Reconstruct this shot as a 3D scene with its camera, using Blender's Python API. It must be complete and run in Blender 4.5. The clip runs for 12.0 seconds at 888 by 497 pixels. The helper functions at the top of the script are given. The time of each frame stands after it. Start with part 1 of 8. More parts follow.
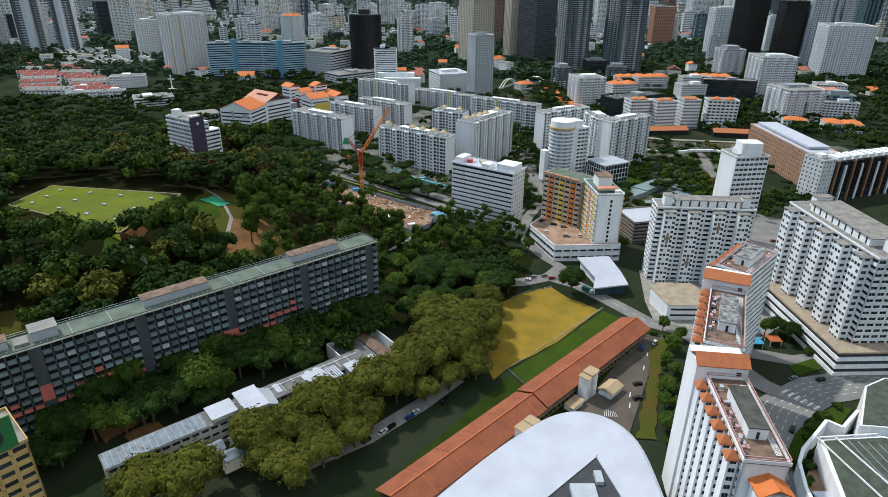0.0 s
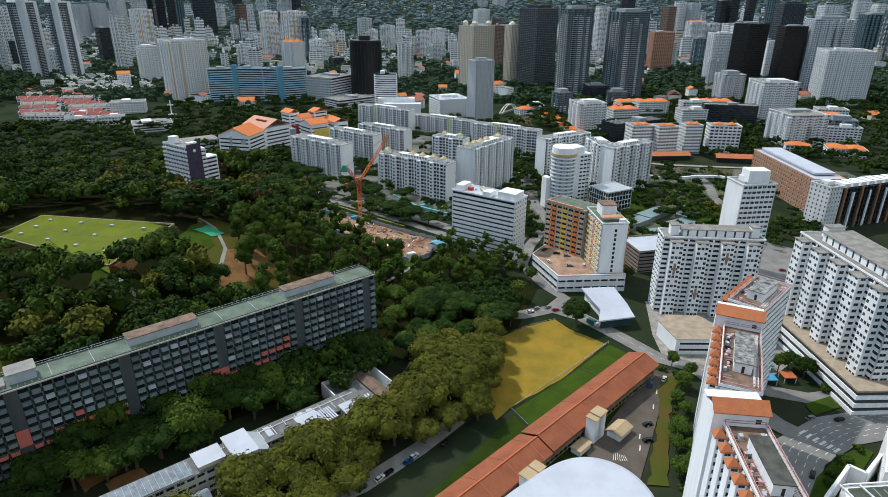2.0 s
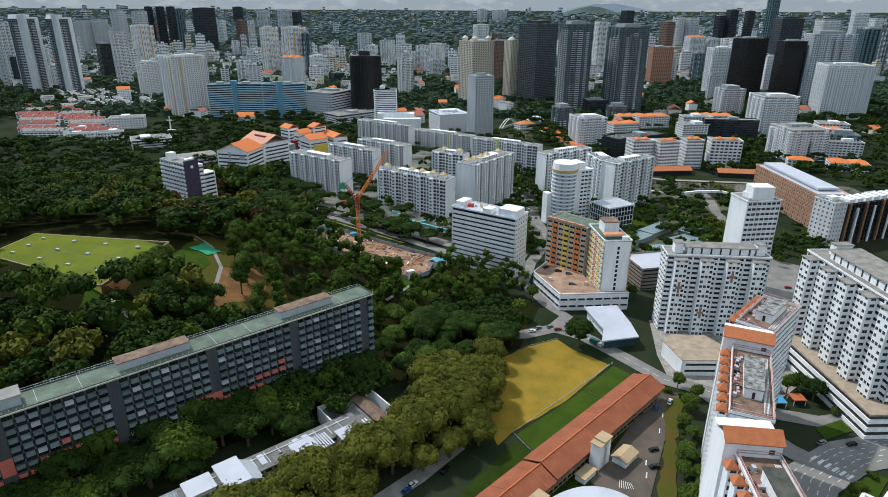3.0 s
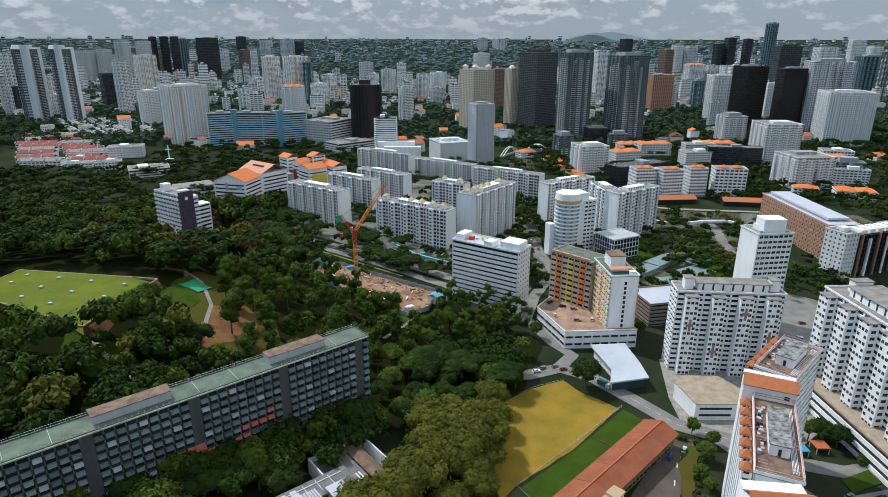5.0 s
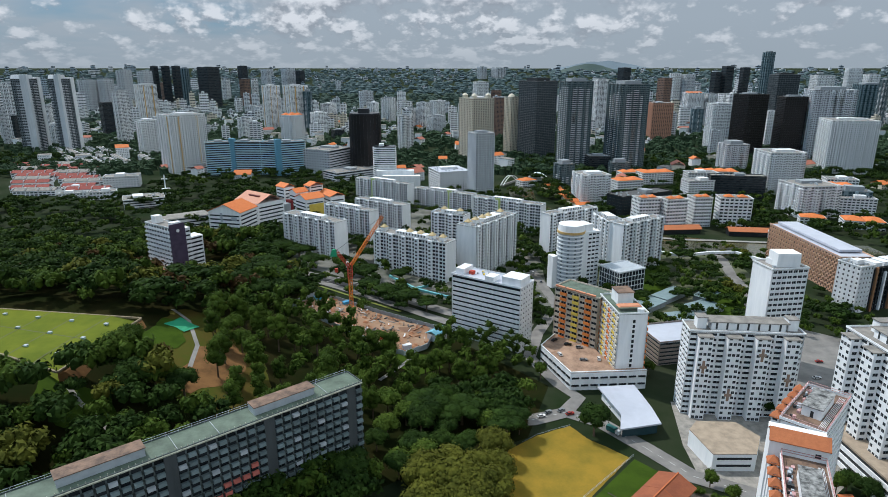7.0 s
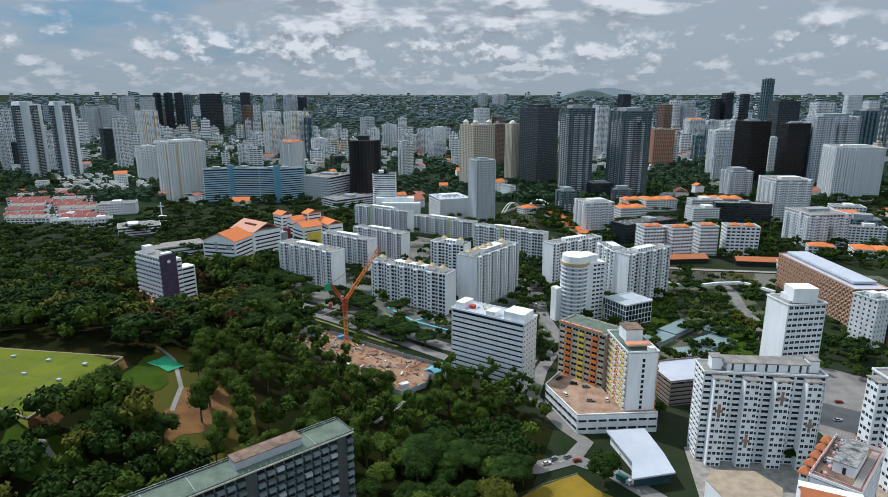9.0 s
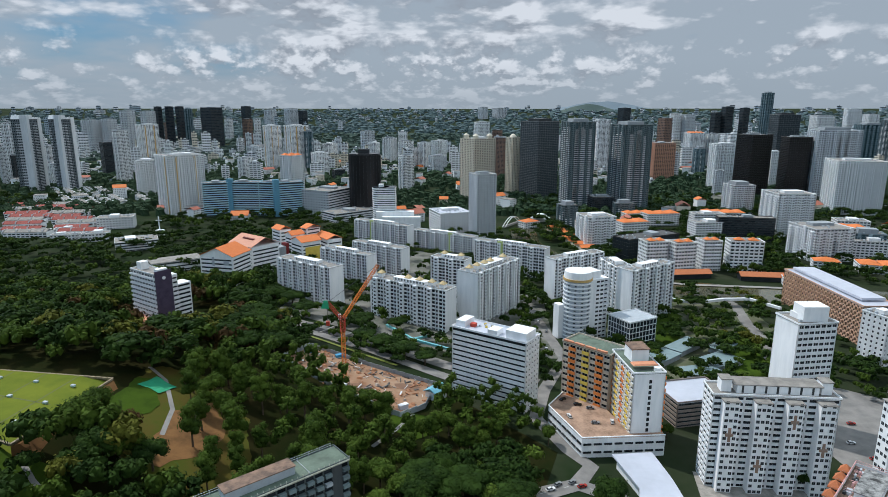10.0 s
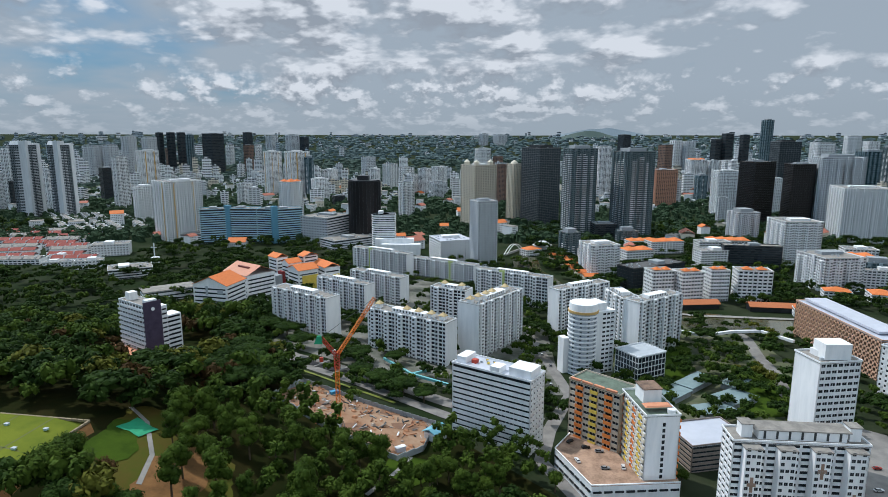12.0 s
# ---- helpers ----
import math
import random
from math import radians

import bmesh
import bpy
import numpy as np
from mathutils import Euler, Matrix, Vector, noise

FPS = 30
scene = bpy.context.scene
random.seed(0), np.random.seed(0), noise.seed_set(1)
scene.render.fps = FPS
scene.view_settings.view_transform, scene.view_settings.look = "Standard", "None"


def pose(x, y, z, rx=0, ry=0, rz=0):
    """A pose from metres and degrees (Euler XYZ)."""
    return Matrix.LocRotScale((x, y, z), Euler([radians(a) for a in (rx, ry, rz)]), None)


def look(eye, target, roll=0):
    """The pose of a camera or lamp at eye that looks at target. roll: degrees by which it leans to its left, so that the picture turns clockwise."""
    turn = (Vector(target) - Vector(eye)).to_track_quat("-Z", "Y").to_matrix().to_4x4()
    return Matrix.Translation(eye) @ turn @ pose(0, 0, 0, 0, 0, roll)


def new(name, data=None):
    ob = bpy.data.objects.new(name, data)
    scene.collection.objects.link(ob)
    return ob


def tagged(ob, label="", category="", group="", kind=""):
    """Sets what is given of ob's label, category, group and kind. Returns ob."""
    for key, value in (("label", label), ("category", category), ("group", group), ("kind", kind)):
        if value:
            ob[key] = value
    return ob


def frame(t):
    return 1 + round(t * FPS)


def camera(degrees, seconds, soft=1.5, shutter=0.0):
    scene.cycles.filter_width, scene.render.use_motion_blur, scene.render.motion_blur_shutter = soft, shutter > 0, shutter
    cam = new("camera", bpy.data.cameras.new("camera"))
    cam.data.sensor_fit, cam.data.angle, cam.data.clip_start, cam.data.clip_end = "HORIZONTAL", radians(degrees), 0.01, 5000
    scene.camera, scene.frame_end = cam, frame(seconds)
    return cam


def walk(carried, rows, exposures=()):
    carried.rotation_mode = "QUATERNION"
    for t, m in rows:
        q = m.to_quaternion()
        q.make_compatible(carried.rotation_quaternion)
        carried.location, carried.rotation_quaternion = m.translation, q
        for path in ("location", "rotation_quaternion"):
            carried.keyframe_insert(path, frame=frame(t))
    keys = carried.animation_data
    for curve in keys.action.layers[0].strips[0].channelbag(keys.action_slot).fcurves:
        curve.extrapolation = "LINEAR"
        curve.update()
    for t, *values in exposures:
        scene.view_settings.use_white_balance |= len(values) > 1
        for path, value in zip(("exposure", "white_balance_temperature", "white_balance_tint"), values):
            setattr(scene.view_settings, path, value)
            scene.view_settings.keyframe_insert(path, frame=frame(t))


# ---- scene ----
cam = camera(72.0, 12.0, soft=0.55)
PATH = [
    (0, (-1.74, -0.779, 168.493), (-1.731, 1.038, 167.658), 0.5),
    (0.5, (-1.705, 1.809, 168.476), (-1.696, 3.633, 167.658), 0.5),
    (1, (-1.679, 4.477, 168.53), (-1.67, 6.309, 167.727), 0.4),
    (1.5, (-1.608, 7.437, 168.566), (-1.6, 9.276, 167.781), 0.4),
    (2, (-1.543, 10.504, 168.684), (-1.536, 12.351, 167.916), 0.4),
    (2.5, (-1.41, 13.958, 168.76), (-1.403, 15.813, 168.012), 0.3),
    (3, (-1.237, 17.314, 168.797), (-1.231, 19.177, 168.07), 0.3),
    (5, (-0.321, 31.933, 169.3), (-0.32, 33.825, 168.651), 0.1),
    (5.5, (0.074, 35.944, 169.475), (0.073, 37.843, 168.847), 0.1),
    (6, (0.269, 40.038, 169.545), (0.268, 41.944, 168.937), 0.1),
    (6.5, (0.141, 44.212, 169.539), (0.141, 46.124, 168.953), 0.0),
    (7, (0.149, 48.239, 169.518), (0.15, 50.157, 168.951), 0.0),
    (9, (1.309, 64.488, 170.003), (1.306, 66.428, 169.514), -0.0),
    (9.5, (1.404, 68.68, 170.081), (1.4, 70.624, 169.614), -0.0),
    (10, (1.314, 72.967, 170.244), (1.31, 74.916, 169.796), 0.0),
    (10.5, (1.374, 77.276, 170.342), (1.369, 79.23, 169.914), 0.0),
    (11, (1.744, 81.358, 170.443), (1.738, 83.316, 170.035), 0.0),
    (11.5, (1.914, 85.419, 170.42), (1.907, 87.381, 170.033), 0.0),
    (12, (1.569, 89.316, 170.349), (1.563, 91.282, 169.982), 0.1),
]
walk(cam, [(t, look(eye, target, roll)) for t, eye, target, roll in PATH], exposures=[(0.0, -0.11, 6130, 10), (12.0, -0.09, 5960, 10)])

# ---- world, sun ----
SUN_AZ, SUN_EL = math.atan2(0.6, -0.8), radians(54)
to_sun = Vector((math.cos(SUN_AZ) * math.cos(SUN_EL), math.sin(SUN_AZ) * math.cos(SUN_EL), math.sin(SUN_EL)))
world = bpy.data.worlds.new("sky")
scene.world = world
world.use_nodes = True
wn, wl = world.node_tree.nodes, world.node_tree.links
wn.clear()


def wnode(kind, **inputs):
    n = wn.new(kind)
    for k, v in inputs.items():
        n.inputs[k].default_value = v
    return n


def wmath(op, a, b=None):
    n = wn.new("ShaderNodeMath")
    n.operation = op
    for i, v in enumerate((a, b)):
        if v is None:
            continue
        if isinstance(v, (int, float)):
            n.inputs[i].default_value = v
        else:
            wl.new(v, n.inputs[i])
    return n.outputs[0]


w_out = wn.new("ShaderNodeOutputWorld")
w_bg = wnode("ShaderNodeBackground", Strength=0.1)
w_sky = wn.new("ShaderNodeTexSky")
w_sky.sky_type, w_sky.sun_disc = "NISHITA", False
w_sky.sun_elevation, w_sky.sun_rotation = SUN_EL, math.pi / 2 - SUN_AZ
w_sky.air_density, w_sky.dust_density, w_sky.ozone_density = 1.2, 2.0, 2.0
w_tc = wn.new("ShaderNodeTexCoord")
w_sep = wn.new("ShaderNodeSeparateXYZ")
wl.new(w_tc.outputs["Generated"], w_sep.inputs[0])
# cloud field: puffs shrink and flatten towards the horizon
w_z = wmath("ADD", wmath("MAXIMUM", w_sep.outputs[2], 0.0), 0.07)
w_log = wmath("MULTIPLY", wmath("LOGARITHM", w_z, 2.718), 2.3)
w_az = wmath("ARCTAN2", w_sep.outputs[0], w_sep.outputs[1])


def cloud_space(k, shift):
    c = wn.new("ShaderNodeCombineXYZ")
    wl.new(wmath("ADD", wmath("MULTIPLY", w_az, k), shift), c.inputs[0])
    wl.new(w_log, c.inputs[1])
    return c.outputs[0]


w_com, w_small = cloud_space(4.4, 0.0), cloud_space(11.0, 5.0)
w_fade = wn.new("ShaderNodeMapRange")
w_fade.inputs["From Min"].default_value, w_fade.inputs["From Max"].default_value = 0.07, 0.12
wl.new(w_sep.outputs[2], w_fade.inputs["Value"])
# a broad bank of cumulus ahead
w_dot = wn.new("ShaderNodeVectorMath")
w_dot.operation = "DOT_PRODUCT"
w_dot.inputs[1].default_value = Vector((-0.06, 0.96, 0.24)).normalized()
wl.new(w_tc.outputs["Generated"], w_dot.inputs[0])
w_bank = wn.new("ShaderNodeMapRange")
w_bank.inputs["From Min"].default_value, w_bank.inputs["From Max"].default_value = 0.88, 0.995
w_bank.inputs["To Min"].default_value, w_bank.inputs["To Max"].default_value = 0.025, 0.13
wl.new(w_dot.outputs["Value"], w_bank.inputs["Value"])


def cloud_field(space, lift):
    off = wn.new("ShaderNodeVectorMath")
    off.operation = "ADD"
    off.inputs[1].default_value = (3.1 + lift * 0.25, 1.7 + lift, 0.4)
    wl.new(space, off.inputs[0])
    big = wnode("ShaderNodeTexNoise", Scale=0.62, Detail=3.0, Roughness=0.5)
    fine = wnode("ShaderNodeTexNoise", Scale=1.9, Detail=10.0, Roughness=0.58, Distortion=0.1)
    puff = wnode("ShaderNodeTexVoronoi", Scale=2.3, Detail=3.5, Roughness=0.62)
    puff.feature = "SMOOTH_F1"
    for n in (big, fine, puff):
        wl.new(off.outputs[0], n.inputs["Vector"])
    a = wmath("ADD", wmath("MULTIPLY", big.outputs[0], 0.5), wmath("MULTIPLY", fine.outputs[0], 0.5))
    return wmath("ADD", a, wmath("MULTIPLY", wmath("SUBTRACT", 0.45, puff.outputs["Distance"]), 0.3))


def cloud_noise(lift):
    m = wn.new("ShaderNodeMix")
    wl.new(w_fade.outputs[0], m.inputs["Factor"])
    wl.new(cloud_field(w_small, lift), m.inputs["A"])
    wl.new(cloud_field(w_com, lift), m.inputs["B"])
    return wmath("ADD", m.outputs["Result"], w_bank.outputs[0])


# cumulus: bright tops over grey bases
w_here, w_above = cloud_noise(0.0), cloud_noise(0.2)
w_r1 = wn.new("ShaderNodeValToRGB")
w_r1.color_ramp.elements[0].position, w_r1.color_ramp.elements[1].position = 0.388, 0.515
wl.new(w_here, w_r1.inputs[0])
w_r3 = wn.new("ShaderNodeValToRGB")
w_r3.color_ramp.elements[0].position, w_r3.color_ramp.elements[1].position = 0.4, 0.6
w_r3.color_ramp.elements[0].color = (3.3, 3.6, 3.95, 1)
w_r3.color_ramp.elements[1].color = (7.9, 8.0, 8.1, 1)
wl.new(wmath("ADD", wmath("MULTIPLY", wmath("SUBTRACT", w_here, w_above), 1.7), 0.5), w_r3.inputs[0])
# high veil, torn open on one side
w_n2 = wnode("ShaderNodeTexNoise", Scale=0.45, Detail=5.0, Roughness=0.55)
wl.new(w_com, w_n2.inputs["Vector"])
w_open = wn.new("ShaderNodeMapRange")
w_open.inputs["From Min"].default_value, w_open.inputs["From Max"].default_value = -0.56, -0.3
w_open.inputs["To Min"].default_value, w_open.inputs["To Max"].default_value = -0.03, 0.2
wl.new(wmath("SUBTRACT", w_sep.outputs[0], wmath("MULTIPLY", w_sep.outputs[2], 0.5)), w_open.inputs["Value"])
w_r2 = wn.new("ShaderNodeValToRGB")
w_r2.color_ramp.elements[0].position, w_r2.color_ramp.elements[1].position = 0.4, 0.56
wl.new(wmath("ADD", w_n2.outputs[0], w_open.outputs[0]), w_r2.inputs[0])
w_veil = wn.new("ShaderNodeMix")
w_veil.data_type = "RGBA"
w_veil.inputs["B"].default_value = (4.0, 4.45, 4.8, 1)
wl.new(wmath("MULTIPLY", w_r2.outputs[0], 0.92), w_veil.inputs["Factor"])
w_tint = wn.new("ShaderNodeVectorMath")
w_tint.operation = "MULTIPLY"
w_tint.inputs[1].default_value = (0.16, 0.26, 0.36)
wl.new(w_sky.outputs[0], w_tint.inputs[0])
w_blue = wn.new("ShaderNodeVectorMath")
w_blue.operation = "ADD"
w_blue.inputs[1].default_value = (0.75, 1.75, 2.6)
wl.new(w_tint.outputs[0], w_blue.inputs[0])
wl.new(w_blue.outputs[0], w_veil.inputs["A"])
w_mix = wn.new("ShaderNodeMix")
w_mix.data_type = "RGBA"
wl.new(wmath("MULTIPLY", w_r1.outputs[0], 0.9), w_mix.inputs["Factor"])
wl.new(w_veil.outputs["Result"], w_mix.inputs["A"])
wl.new(w_r3.outputs[0], w_mix.inputs["B"])
# thick air near the horizon
w_h = wn.new("ShaderNodeMapRange")
w_h.inputs["From Min"].default_value, w_h.inputs["From Max"].default_value = 0.0, 0.07
w_h.inputs["To Min"].default_value, w_h.inputs["To Max"].default_value = 0.85, 0.0
wl.new(w_sep.outputs[2], w_h.inputs["Value"])
w_low = wn.new("ShaderNodeMix")
w_low.data_type = "RGBA"
w_low.inputs["B"].default_value = (3.5, 4.0, 4.35, 1)
wl.new(w_h.outputs[0], w_low.inputs["Factor"])
wl.new(w_mix.outputs["Result"], w_low.inputs["A"])
# brighter, whiter cloud towards the zenith
w_up = wn.new("ShaderNodeMapRange")
w_up.inputs["From Min"].default_value, w_up.inputs["From Max"].default_value = 0.2, 0.36
wl.new(w_sep.outputs[2], w_up.inputs["Value"])
w_gain = wn.new("ShaderNodeVectorMath")
w_gain.operation = "MULTIPLY"
w_gain.inputs[1].default_value = (2.05, 2.0, 1.88)
wl.new(w_low.outputs["Result"], w_gain.inputs[0])
w_all = wn.new("ShaderNodeMix")
w_all.data_type = "RGBA"
wl.new(w_up.outputs[0], w_all.inputs["Factor"])
wl.new(w_low.outputs["Result"], w_all.inputs["A"])
wl.new(w_gain.outputs[0], w_all.inputs["B"])
wl.new(w_all.outputs["Result"], w_bg.inputs["Color"])
wl.new(w_bg.outputs[0], w_out.inputs["Surface"])

sun = new("sun", bpy.data.lights.new("sun", "SUN"))
sun.data.energy, sun.data.angle, sun.data.color = 3.5, radians(0.55), (1.0, 0.94, 0.84)
sun.matrix_world = look(to_sun * 100, (0, 0, 0))

# ---- materials ----
MATS = {}


def mat(name, a, b=None, rough=0.8, scale=0.3, fine=4.0, bump=0.0, metal=0.0, island=0.0, spec=0.4, fine_amt=0.35, streak=0.0, trans=0.0):
    """A surface between the colours a and b: broad stains, fine grain, and a shade of its own for each piece."""
    if name in MATS:
        return MATS[name]
    m = MATS[name] = bpy.data.materials.new(name)
    m.use_nodes = True
    n, l = m.node_tree.nodes, m.node_tree.links
    bsdf = n["Principled BSDF"]
    b = b or tuple(c * 0.72 for c in a)
    geo = n.new("ShaderNodeNewGeometry")
    n1 = n.new("ShaderNodeTexNoise")
    n1.inputs["Scale"].default_value, n1.inputs["Detail"].default_value, n1.inputs["Roughness"].default_value = scale, 5.0, 0.6
    pos = geo.outputs["Position"]
    if streak:
        mp = n.new("ShaderNodeMapping")
        mp.inputs["Scale"].default_value = (1.0, 1.0, streak)
        l.new(pos, mp.inputs["Vector"])
        pos1 = mp.outputs[0]
    else:
        pos1 = pos
    l.new(pos1, n1.inputs["Vector"])
    r1 = n.new("ShaderNodeMapRange")
    r1.inputs["From Min"].default_value, r1.inputs["From Max"].default_value = 0.38, 0.66
    l.new(n1.outputs[0], r1.inputs["Value"])
    n2 = n.new("ShaderNodeTexNoise")
    n2.inputs["Scale"].default_value, n2.inputs["Detail"].default_value = fine, 3.0
    l.new(pos, n2.inputs["Vector"])
    info = n.new("ShaderNodeObjectInfo")
    add = n.new("ShaderNodeMath")
    add.operation = "ADD"
    l.new(info.outputs["Random"], add.inputs[0])
    l.new(geo.outputs["Random Per Island"], add.inputs[1])
    fr = n.new("ShaderNodeMath")
    fr.operation = "FRACT"
    l.new(add.outputs[0], fr.inputs[0])
    # factor = stains*(1-fine-island) + fine*grain + island*own
    f1 = n.new("ShaderNodeMath")
    f1.operation = "MULTIPLY"
    f1.inputs[1].default_value = max(0.0, 1.0 - fine_amt - island)
    l.new(r1.outputs[0], f1.inputs[0])
    f2 = n.new("ShaderNodeMath")
    f2.operation = "MULTIPLY_ADD"
    f2.inputs[1].default_value = fine_amt
    l.new(n2.outputs[0], f2.inputs[0])
    l.new(f1.outputs[0], f2.inputs[2])
    f3 = n.new("ShaderNodeMath")
    f3.operation = "MULTIPLY_ADD"
    f3.inputs[1].default_value = island
    l.new(fr.outputs[0], f3.inputs[0])
    l.new(f2.outputs[0], f3.inputs[2])
    mix = n.new("ShaderNodeMix")
    mix.data_type = "RGBA"
    mix.inputs["A"].default_value, mix.inputs["B"].default_value = (*a, 1), (*b, 1)
    l.new(f3.outputs[0], mix.inputs["Factor"])
    l.new(mix.outputs["Result"], bsdf.inputs["Base Color"])
    bsdf.inputs["Roughness"].default_value, bsdf.inputs["Metallic"].default_value = rough, metal
    bsdf.inputs["Specular IOR Level"].default_value = spec
    if bump:
        bp = n.new("ShaderNodeBump")
        bp.inputs["Strength"].default_value, bp.inputs["Distance"].default_value = bump, 0.3
        l.new(n2.outputs[0], bp.inputs["Height"])
        l.new(bp.outputs[0], bsdf.inputs["Normal"])
    return m


white = mat("white_render", (0.86, 0.865, 0.87), (0.72, 0.735, 0.75), streak=0.15, fine_amt=0.2)
offwhite = mat("offwhite_render", (0.8, 0.805, 0.815), (0.64, 0.655, 0.675), streak=0.15, fine_amt=0.2)
cream = mat("cream_render", (0.72, 0.66, 0.54), (0.58, 0.53, 0.43), streak=0.15)
greyw = mat("grey_render", (0.32, 0.35, 0.37), (0.22, 0.24, 0.26), streak=0.15)
# pale bluish grey; on far towers and blocks it also stands for haze
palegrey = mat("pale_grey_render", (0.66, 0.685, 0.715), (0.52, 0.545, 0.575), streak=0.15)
slabgrey = mat("slab_concrete", (0.1, 0.125, 0.125), (0.055, 0.07, 0.07), streak=0.12)
dark = mat("dark_cladding", (0.03, 0.034, 0.04), (0.015, 0.017, 0.02), rough=0.35)
blackm = mat("black_cladding", (0.012, 0.012, 0.014), (0.006, 0.006, 0.007), rough=0.3)
# near-black base puts the shade of hollows into the colour
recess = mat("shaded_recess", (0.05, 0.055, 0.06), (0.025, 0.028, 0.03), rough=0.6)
glass = mat("window_glass", (0.006, 0.008, 0.011), (0.035, 0.042, 0.048), rough=0.2, island=0.8, fine_amt=0.1, spec=0.2)
# paler and bluer than the near glass, with haze mixed into it
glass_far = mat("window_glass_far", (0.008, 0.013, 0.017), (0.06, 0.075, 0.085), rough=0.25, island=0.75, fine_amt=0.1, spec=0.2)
tealglass = mat("teal_glass", (0.012, 0.032, 0.04), (0.04, 0.08, 0.095), rough=0.1, island=0.6, fine_amt=0.1, spec=0.35)
blueclad = mat("blue_cladding", (0.42, 0.62, 0.72), (0.3, 0.5, 0.6))
ochre = mat("ochre_render", (0.62, 0.42, 0.16), (0.5, 0.32, 0.12))
terra = mat("terracotta_render", (0.62, 0.27, 0.15), (0.48, 0.2, 0.11))
orange = mat("orange_render", (0.75, 0.24, 0.05), (0.6, 0.17, 0.035))
yellow = mat("yellow_render", (0.78, 0.58, 0.1), (0.62, 0.44, 0.07))
purple = mat("purple_render", (0.075, 0.055, 0.095), (0.045, 0.033, 0.06), fine_amt=0.3)
redtile = mat("red_tiles", (0.52, 0.15, 0.05), (0.36, 0.09, 0.03), scale=0.5, fine=2.0, island=0.25, bump=0.3)
browntile = mat("brown_red_tiles", (0.31, 0.095, 0.04), (0.2, 0.055, 0.024), scale=0.15, fine=1.4, bump=0.3)
orangetile = mat("orange_tiles", (0.68, 0.2, 0.05), (0.5, 0.13, 0.03), scale=0.5, fine=2.0, island=0.25, bump=0.3)
roofgrey = mat("roof_screed", (0.3, 0.28, 0.25), (0.13, 0.12, 0.11), scale=0.25, fine=1.5)
roofbrown = mat("roof_weathered", (0.27, 0.17, 0.115), (0.045, 0.033, 0.028), scale=0.35, fine=1.6, fine_amt=0.45)
roofgreen = mat("roof_green_membrane", (0.14, 0.185, 0.14), (0.06, 0.08, 0.06), scale=0.2, fine=1.2)
roofwhite = mat("roof_white_sheet", (0.5, 0.52, 0.59), (0.42, 0.44, 0.5), rough=0.4, scale=0.1, fine_amt=0.15)
roofdark = mat("roof_dark_asphalt", (0.1, 0.1, 0.1), (0.05, 0.05, 0.05), scale=0.3)
metalgrey = mat("metal_sheet", (0.46, 0.5, 0.54), (0.34, 0.37, 0.4), rough=0.45, scale=0.3)
pinkpaint = mat("pink_painted_steel", (0.6, 0.36, 0.35), (0.46, 0.26, 0.25))
redpaint = mat("faded_red_paint", (0.36, 0.09, 0.07), (0.26, 0.07, 0.06))
asphalt = mat("asphalt", (0.23, 0.222, 0.212), (0.14, 0.137, 0.132), scale=0.12, fine=3.0, rough=0.9)
asphalt_pale = mat("worn_asphalt", (0.24, 0.225, 0.21), (0.13, 0.125, 0.118), scale=0.12, fine=3.0, rough=0.9)
concrete = mat("paving_concrete", (0.3, 0.285, 0.265), (0.18, 0.17, 0.16), scale=0.2, fine=2.0, rough=0.9)
linepaint = mat("road_line_paint", (0.72, 0.72, 0.7), (0.5, 0.5, 0.48), fine=6.0)
drygrass = mat("dry_grass", (0.32, 0.2, 0.03), (0.15, 0.125, 0.022), scale=0.07, fine=1.2, rough=1.0, spec=0.02, fine_amt=0.4)
lawn = mat("lawn", (0.05, 0.085, 0.01), (0.028, 0.05, 0.008), scale=0.09, fine=1.2, rough=1.0, spec=0.02)
lawn_dry = mat("park_lawn", (0.06, 0.08, 0.013), (0.1, 0.065, 0.02), scale=0.06, fine=0.8, rough=1.0, spec=0.02)
soil = mat("bare_soil", (0.24, 0.125, 0.05), (0.11, 0.06, 0.026), scale=0.15, fine=1.0, rough=1.0, spec=0.1)
sitesoil = mat("site_soil", (0.36, 0.25, 0.17), (0.22, 0.1, 0.05), scale=0.09, fine=0.9, rough=1.0, spec=0.1)
# near-black greens and browns, with the shade under trees put in
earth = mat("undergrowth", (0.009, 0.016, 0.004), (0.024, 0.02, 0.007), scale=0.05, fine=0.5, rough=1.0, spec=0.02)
cityground = mat("city_ground", (0.012, 0.024, 0.008), (0.04, 0.045, 0.028), scale=0.02, fine=0.06, rough=1.0, spec=0.02)
water = mat("river_water", (0.06, 0.06, 0.025), (0.045, 0.045, 0.02), rough=0.15, scale=0.05, bump=0.05)
poolwater = mat("pool_water", (0.05, 0.3, 0.42), (0.04, 0.24, 0.36), rough=0.15)
bark = mat("bark", (0.12, 0.085, 0.055), (0.06, 0.045, 0.03), rough=0.95, fine=5.0)


def leafmat(name, a, b):
    return mat(name, a, b, rough=0.75, scale=0.1, fine=1.3, island=0.2, spec=0.05, fine_amt=0.35, bump=0.9)


